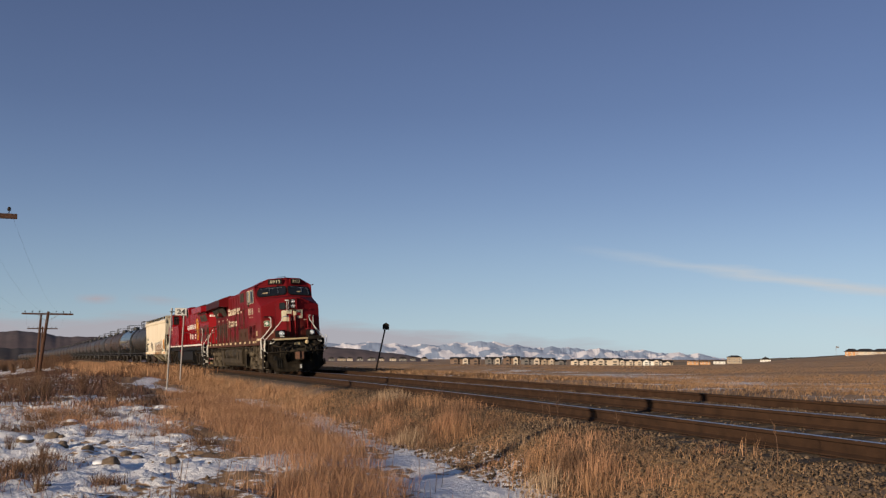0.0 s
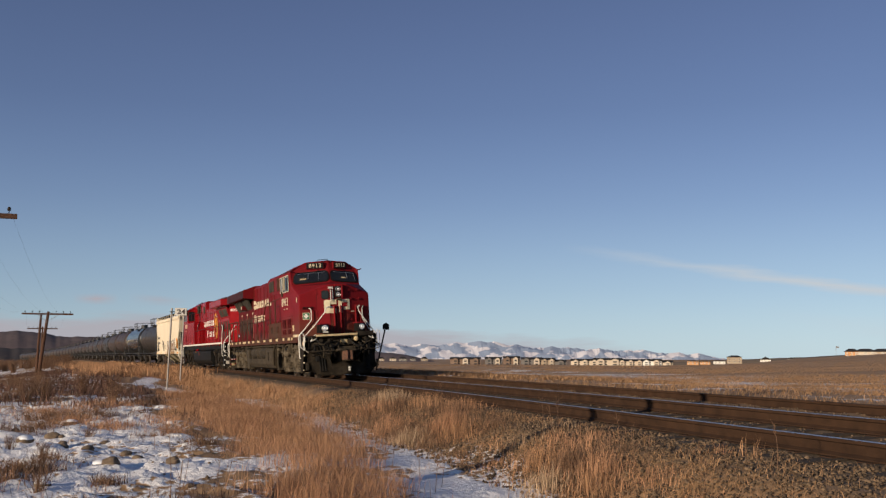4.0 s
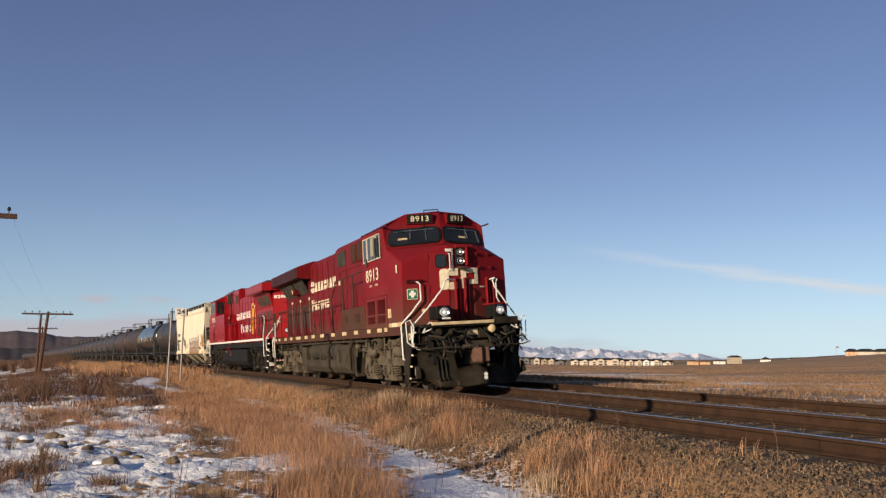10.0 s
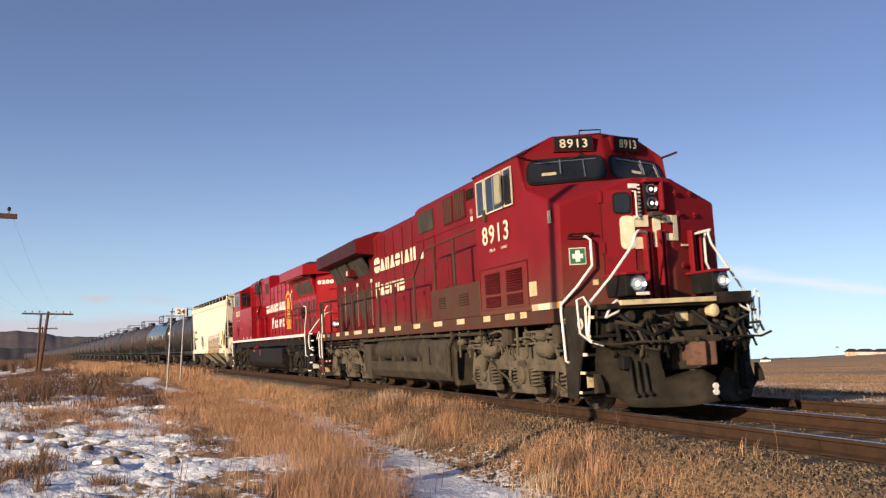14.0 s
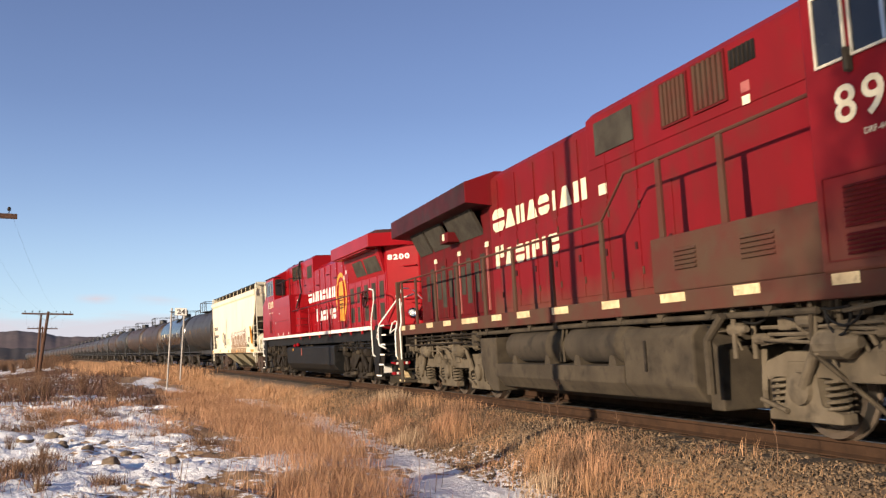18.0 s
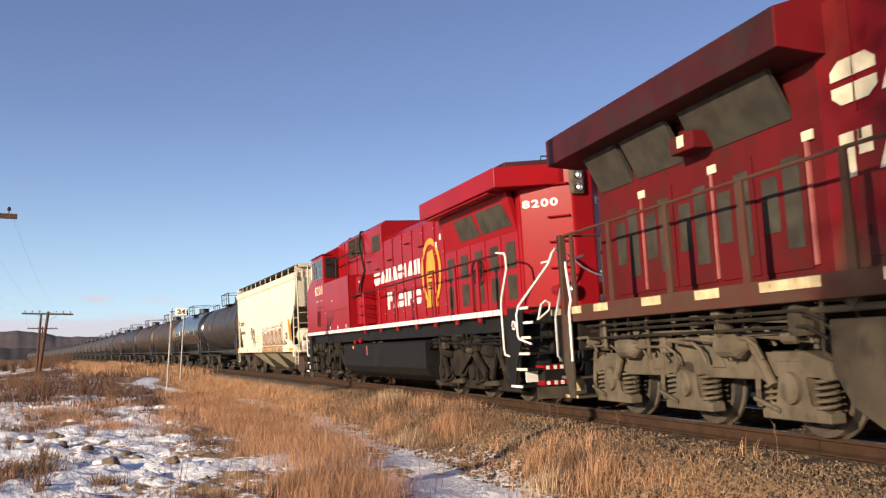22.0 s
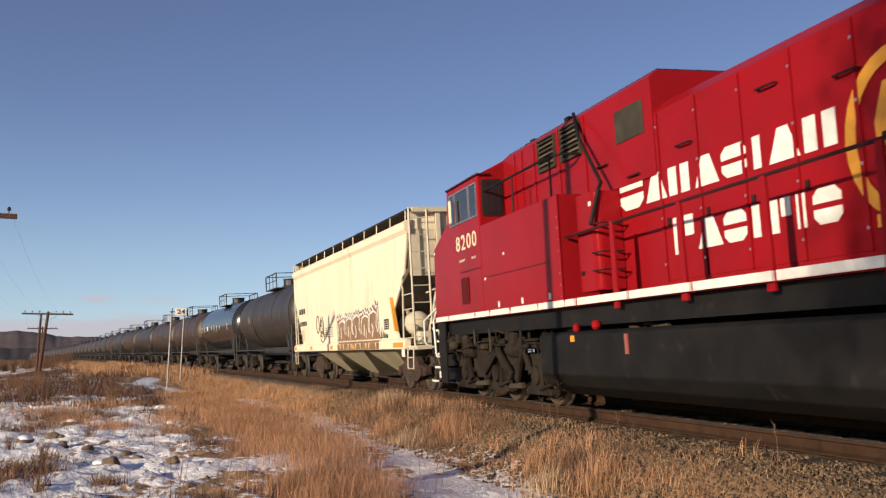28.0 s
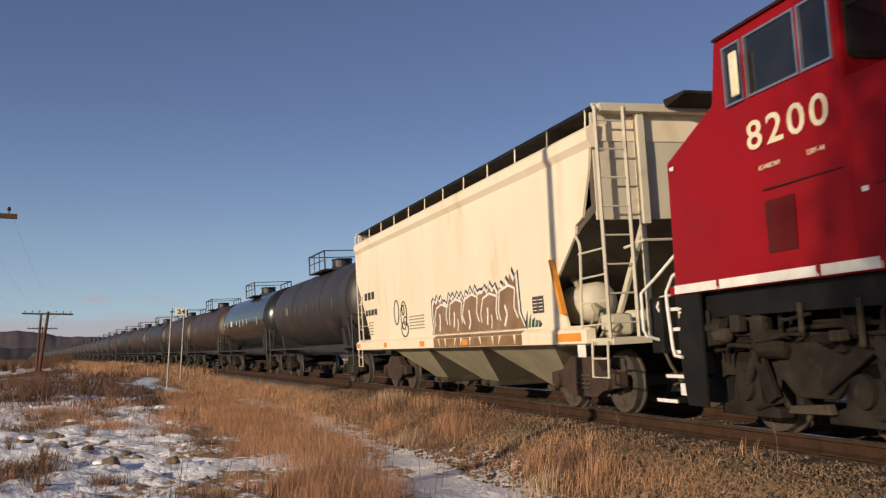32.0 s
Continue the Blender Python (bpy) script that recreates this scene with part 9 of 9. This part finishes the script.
for k, (cx, cy, sp, tall, n) in enumerate(CLUMPS):
    r = np.random.RandomState(300 + k)
    n = int(n * (0.62 if cx > -14 else 0.85))
    gx, gy = cx + r.normal(0, sp * 1.5, n), cy + r.normal(0, sp * 0.8, n)
    fall = np.exp(-((gx - cx) / (sp * 2)) ** 2 - ((gy - cy) / sp) ** 2)
    tagged(blades("grass_clump", "clump of pale dry grass in thin snow", gx, gy, tall * (0.35 + 0.65 * fall) * r.uniform(0.45, 1.05, n), ("straw_pale", "straw_brown", "straw", "straw_brown", "weed")[k % 5], 400 + k, 0.0030, 0.5), group="clumps of grass")
x, y, v = scatter(30000, -30, -7.5, 2.5, 5.4, 10, lambda x, y, v: np.clip(0.42 - 0.22 * smooth((x + 15) / 3) + 0.9 * fbm(x * 0.9, y * 1.1, 43), 0, 1), 0.09, 12)
blades("short_grass", "short dry grass poking through snow", x, y, rnd(len(x), 0.05, 0.20, 11), "straw_brown", 12, 0.0030, 0.8)
x, y, v = scatter(5200, -24, -15, 1.7, 3.2, 35, lambda x, y, v: np.clip(0.5 + 0.9 * fbm(x * 1.2, y * 1.6, 45), 0, 1), 0.10, 22)
blades("weeds", "reddish brown weeds at the foot of the ballast", x, y, rnd(len(x), 0.10, 0.34, 36), "weed", 37, 0.0032, 0.7)
x, y, v = scatter(46000, -34, -6, 1.2, 3.3, 13, lambda x, y, v: np.clip(0.35 + 0.9 * fbm(x * 1.2, y * 1.6, 45), 0, 1), 0.07, 16)
blades("weeds", "low dry weeds in the ballast", x, y, rnd(len(x), 0.03, 0.13, 14), "straw_dull", 15, 0.0035, 1.2)
x, y, v = scatter(60000, -150, -60, 1.9, 9, 16, lambda x, y, v: np.clip(0.6 + 0.6 * fbm(x * 0.2, y * 0.4, 46), 0, 1), 0.4, 34)
blades("tall_grass", STRAW, x, y, rnd(len(x), 0.2, 0.6, 17), "straw", 18, 0.016)
x, y, v = scatter(24000, -27, -8, 6.6, 13, 19, lambda x, y, v: np.clip(-0.22 + 1.2 * fbm(x * 0.7, y * 0.7, 47), 0, 1) * smooth((left_edge(x) + 0.3 - y) / 0.3), 0.12, 40)
blades("brown_tufts", "low brown tufts poking through the snow", x, y, rnd(len(x), 0.04, 0.22, 20), "weed", 21, 0.0035, 0.9)
SCRUB = ((-13.0, -2.3, 0.35), (-12.2, -2.5, 0.3), (-20.4, -3.1, 0.4), (-20.8, -1.7, 0.35), (-16.6, 0.1, 0.25), (-19.2, -0.4, 0.25), (-24, -2.4, 0.5), (-26, -3.6, 0.7), (-12.0, -1.0, 0.16), (-22.5, -0.6, 0.4), (-23.5, -3.3, 0.45), (-22.2, -2.6, 0.4), (-32, -1.6, 0.7), (-30, -2.6, 0.6), (-13.4, -2.0, 0.3))
for k, (cx, cy, sp) in enumerate(SCRUB):
    r = np.random.RandomState(700 + k)
    n = int(2700 * sp)
    tagged(blades("scrub_tuft", "low reddish brown scrub in the snow", cx + r.normal(0, sp * 1.5, n), cy + r.normal(0, sp * 0.7, n), r.uniform(0.04, 0.16 + 0.2 * sp, n), ("weed", "straw_brown")[k % 2], 720 + k, 0.0035, 0.9), group="tufts of scrub")
x, y, v = scatter(60000, -85, -22, 6.5, 30, 22, lambda x, y, v: np.clip(0.38 + 1.5 * fbm(x * 0.3, y * 0.3, 48), 0, 1) * smooth((line_distance(x, y, PATCH_FAR) - 0.9) / 0.8), 0.22, 40)
blades("brown_tufts", "brown scrub and tufts in patchy snow", x, y, rnd(len(x), 0.08, 0.42, 23), "scrub", 24, 0.012, 0.8)
x, y, v = scatter(190000, -60, -5, -34, -2.9, 25, lambda x, y, v: np.clip(0.75 + 0.5 * fbm(x * 0.35, y * 0.35, 49) - 0.9 * snow_share(x, y), 0, 1), 0.25, 20)
blades("field_grass", "short dry grass on the open prairie", x, y, rnd(len(x), 0.03, 0.13, 26), "straw_dull", 27, 0.007, 1.4)
rngf = np.random.RandomState(77)
aa, dd_ = rngf.uniform(0.75, 1.55, 220000), 30 * np.exp(rngf.uniform(0, 1.95, 220000))
x, y = -np.sin(aa) * dd_, np.cos(aa) * dd_
v, _a = track_offset(x, y)
ok = (v < -4) & (fbm(x * 0.12, y * 0.12, 50) + 0.85 - 0.8 * snow_share(x, y) > rngf.uniform(0, 1, len(x)) * 0.9)
x, y, dd_ = x[ok], y[ok], dd_[ok]
blades("field_grass", "dry golden grass over the far field", x, y, rnd(len(x), 0.05, 0.16, 78), "straw_dull", 79, 0.018, 1.5)


def stones(name, label, n, s0, s1, v0, v1, lo, hi, mt, seed, keep=None, sink=0.35):
    rng = np.random.RandomState(seed)
    x, y, v = scatter(n, s0, s1, v0, v1, seed + 1, keep)
    n = len(x)
    z = ground_z(x, y)
    octa = np.array([(1, 0, 0), (-1, 0, 0), (0, 1, 0), (0, -1, 0), (0, 0, 1), (0, 0, -1)], float)
    tri = np.array([(0, 2, 4), (2, 1, 4), (1, 3, 4), (3, 0, 4), (2, 0, 5), (1, 2, 5), (3, 1, 5), (0, 3, 5)])
    r = rng.uniform(lo, hi, n)
    sc = rng.uniform(0.6, 1.3, (n, 6, 1)) * r[:, None, None]
    a = rng.uniform(0, 6.28, n)
    p = octa[None] * sc
    p[..., 2] *= 0.75
    q = p.copy()
    q[..., 0], q[..., 1] = p[..., 0] * np.cos(a)[:, None] - p[..., 1] * np.sin(a)[:, None], p[..., 0] * np.sin(a)[:, None] + p[..., 1] * np.cos(a)[:, None]
    q[..., 2] += 0.4 * q[..., 0] * rng.uniform(-1, 1, (n, 1))
    co = q + np.stack([x, y, z + r * sink], 1)[:, None]
    loops = (np.arange(n)[:, None, None] * 6 + tri[None]).ravel()
    me = bpy.data.meshes.new(name)
    me.vertices.add(n * 6)
    me.vertices.foreach_set("co", co.ravel())
    me.loops.add(len(loops))
    me.loops.foreach_set("vertex_index", loops)
    me.polygons.add(n * 8)
    me.polygons.foreach_set("loop_start", np.arange(n * 8) * 3)
    me.update(calc_edges=True)
    me.materials.append(M[mt])
    return tagged(new(name, me), label, "gravel", kind="stuff")


stones("ballast_stones", "loose brown ballast stones along the track", 24000, -30, -5, 0.9, 3.1, 0.010, 0.032, "stone", 61)
stones("ballast_stones", "loose brown ballast stones between the rails", 9000, -40, -5, -2.7, 0.7, 0.010, 0.026, "stone", 63)
stones("clods", "dark frozen clods poking through the snow", 1100, -34, -8, 6.3, 13, 0.01, 0.035, "rock", 67, lambda x, y, v: np.clip(0.4 + fbm(x, y, 51), 0, 1), 0.1)
stones("ballast_stones", "loose stones at the foot of the bank", 1500, -22, -7, 2.6, 3.5, 0.012, 0.035, "stone", 65)


def field_rock(x, y, r, seed, capped):
    rng = random.Random(seed)
    bm = bmesh.new()
    bmesh.ops.create_icosphere(bm, subdivisions=3, radius=r)
    off = Vector((rng.uniform(0, 50), rng.uniform(0, 50), 0))
    for v in bm.verts:
        v.co *= 1 + 0.35 * noise.noise(v.co / r * 0.9 + off) + 0.12 * noise.noise(v.co / r * 2.6 + off)
        v.co.z *= 0.62
    R = thing("field_rock", "brown field stone with a cap of snow" if capped else "bare brown field stone lying in thin snow", "rock", "rocks in the snow", at=pose(x, y, gz(x, y) + r * 0.18, 0, 0, rng.uniform(0, 360)))
    part("stone", bm, "rock", R, smooth=True)
    if capped:
        cap = bmesh.new()
        bmesh.ops.create_icosphere(cap, subdivisions=3, radius=r * 0.93)
        for v in cap.verts:
            v.co *= 1 + 0.25 * noise.noise(v.co / r * 0.9 + off)
            v.co.z = v.co.z * 0.45 + r * 0.30
        part("snow_cap", cap, "snow", R, smooth=True)


rng = random.Random(8)
for k in range(12):
    s, v = rng.uniform(-27, -8.5), rng.uniform(6.5, 11.5)
    p = on_track(s, v)
    field_rock(p.x, p.y, rng.choice((0.05, 0.06, 0.07, 0.08, 0.11)), k, k % 9 == 0)
for x, y, r, cap in ((-13.6, -1.1, 0.12, False), (-13.75, -1.25, 0.11, True), (-17.3, -1.5, 0.10, False), (-15.5, -1.6, 0.10, False), (-14.4, -0.8, 0.08, False), (-15.0, -1.0, 0.09, False), (-13.9, -0.3, 0.10, False), (-17.4, -2.8, 0.14, True), (-18.4, -2.5, 0.13, False), (-21.8, -2.6, 0.14, True), (-16.6, -2.1, 0.08, False), (-11.9, -1.7, 0.10, True)):
    field_rock(x, y, r, int(100 * r) + int(-x * 7), cap)


def weed_stalk(x, y, h, seed):
    rng = random.Random(seed)
    bm = bmesh.new()
    p = Vector((0, 0, -0.02))
    top = Vector((rng.uniform(-0.08, 0.08), rng.uniform(-0.08, 0.08), h))
    tube(bm, [p, top * 0.5 + Vector((0.01, 0.01, 0)), top], 0.004, 4, 0.002)
    for k in range(7):
        f = rng.uniform(0.35, 1.0)
        q = top * f
        d = Vector((rng.uniform(-1, 1), rng.uniform(-1, 1), rng.uniform(0.3, 1.2))).normalized() * h * 0.18
        tube(bm, [q, q + d], 0.0025, 4, 0.001)
    ob = part("weed_stalk", bm, "weed", None)
    ob.matrix_basis = pose(x, y, gz(x, y))
    return tagged(ob, "thin dark dried weed stalk with bare twigs", "weed", "dry weed stalks")


for k in range(60):
    s, v = rng.uniform(-20, -7.8), rng.choice((rng.uniform(1.6, 3.6), rng.uniform(3.8, 7.5)))
    p = on_track(s, v)
    weed_stalk(p.x, p.y, rng.uniform(0.3, 0.75), k)


# ---- the train
hopper = covered_hopper()
tank_grey = tank_car("tank_a", "grey-brown tank car with dusty sides", (-2.4, 2.6, 6.45))
tank_gloss = tank_car("tank_b", "glossy black tank car with pale markings", (-6.45, 6.45), "cream")
tank_rusty = tank_car("tank_c", "rust-streaked dark tank car", (-6.45, -2.2, 2.2, 6.45))
TANK = 15.684
TRAIN = [(lead_locomotive(), 11.165, 8.25, False, True), (second_locomotive(), 33.495, 8.25, True, True), (hopper, 52.525, 5.8, False, True)]
tanks = [tank_grey, tank_gloss, tank_rusty]
for k in range(3, 31):
    tanks.append(copy_thing((tank_grey, tank_rusty, tank_grey, tank_grey, tank_grey, tank_rusty, tank_grey)[(k * 5 + k // 4) % 7], Matrix()))
for k, car in enumerate(tanks):
    TRAIN.append((car, 60.39 + TANK * (k + 0.5), 5.4, False, k < 4))

# ---- sleepers, last
tie_bm = box(-0.115, 0.115, -1.3, 1.3, -0.34, -0.185, bevel=0.012)
first_tie = None
for k in range(150):
    s = -76 + 0.55 * k
    m = car_pose_at(s)
    if first_tie is None:
        first_tie = part("sleeper", tie_bm, "tie", track)
        first_tie.matrix_basis = m
    else:
        same_mesh("sleeper", first_tie, track, m)
plate_bm = box(-0.10, 0.10, -0.16, 0.16, -0.188, -0.176)
first_plate = None
for k in range(90):
    m = car_pose_at(-48 + 0.55 * k)
    for v in (0.7525, -0.7525):
        mm = m @ pose(0, v, 0)
        if first_plate is None:
            first_plate = part("tie_plate", plate_bm, "rail_rust", track)
            first_plate.matrix_basis = mm
        else:
            same_mesh("tie_plate", first_plate, track, mm)
for s in (-31.5,):
    for v in (0.7525, -0.7525):
        p = car_pose_at(s) @ pose(0, -v, 0)
        jb = part("joint_bar", box(-0.45, 0.45, -0.03, 0.03, -0.14, -0.05, bevel=0.008), "rail_rust", track)
        jb.matrix_basis = p


# ---- what moves: the train, car by car, and its wheels
TIMES = (0, 1.5, 3.5, 5.5, 7, 8.5, 10, 11.5, 13, 14.5, 16.5, 18, 19.5, 21, 22.5, 24, 25.5, 27.5, 29, 30.5, 32)
FRONT = (-42.45, -39.19, -34.80, -30.38, -26.99, -23.57, -20.13, -16.70, -13.25, -9.75, -5.06, -1.41, 2.20, 5.81, 9.50, 13.19, 16.89, 21.80, 25.50, 29.17, 32.81)


def front_at(t):
    """Arc length of the train's leading coupler."""
    T, F = np.array(TIMES, float), np.array(FRONT)
    sl = np.gradient(F, T)
    i = min(len(T) - 2, max(0, int(np.searchsorted(T, t, "right")) - 1))
    h = T[i + 1] - T[i]
    u = (t - T[i]) / h
    return float(F[i] * (2 * u ** 3 - 3 * u ** 2 + 1) + h * sl[i] * (u ** 3 - 2 * u ** 2 + u) + F[i + 1] * (3 * u ** 2 - 2 * u ** 3) + h * sl[i + 1] * (u ** 3 - u ** 2))


def car_pose(t, u_mid, b, flip=False):
    """Pose of a car whose middle lies u_mid behind the leading coupler, on bogies b before and behind it."""
    s = front_at(t) - u_mid
    p, q = on_track(s + b), on_track(s - b)
    d = (p - q).normalized()
    c = cant(s)
    left = Vector((-d.y, d.x, 0)).normalized()
    left = (left * math.cos(c) + Vector((0, 0, 1)) * math.sin(c)).normalized()
    up = d.cross(left)
    m = Matrix((d, left, up)).transposed().to_4x4()
    m.translation = (p + q) / 2
    return m @ pose(0, 0, 0, 0, 0, 180) if flip else m


def motions():
    moments = [0.5 * i for i in range(65)]
    fine = [0.25 * i for i in range(129)]
    for car, u_mid, b, flip, rolling in TRAIN:
        walk(car, [(t, car_pose(t, u_mid, b, flip)) for t in moments])
        if rolling:
            for ws in [o for o in car.children_recursive if o.name.startswith("wheelset")]:
                x, r = ws["roll_x"], ws["roll_r"]
                sign = -1 if flip else 1
                walk(ws, [(t, pose(x, 0, r, 0, sign * math.degrees((front_at(t) - FRONT[0]) / r), 0)) for t in fine])


motions()
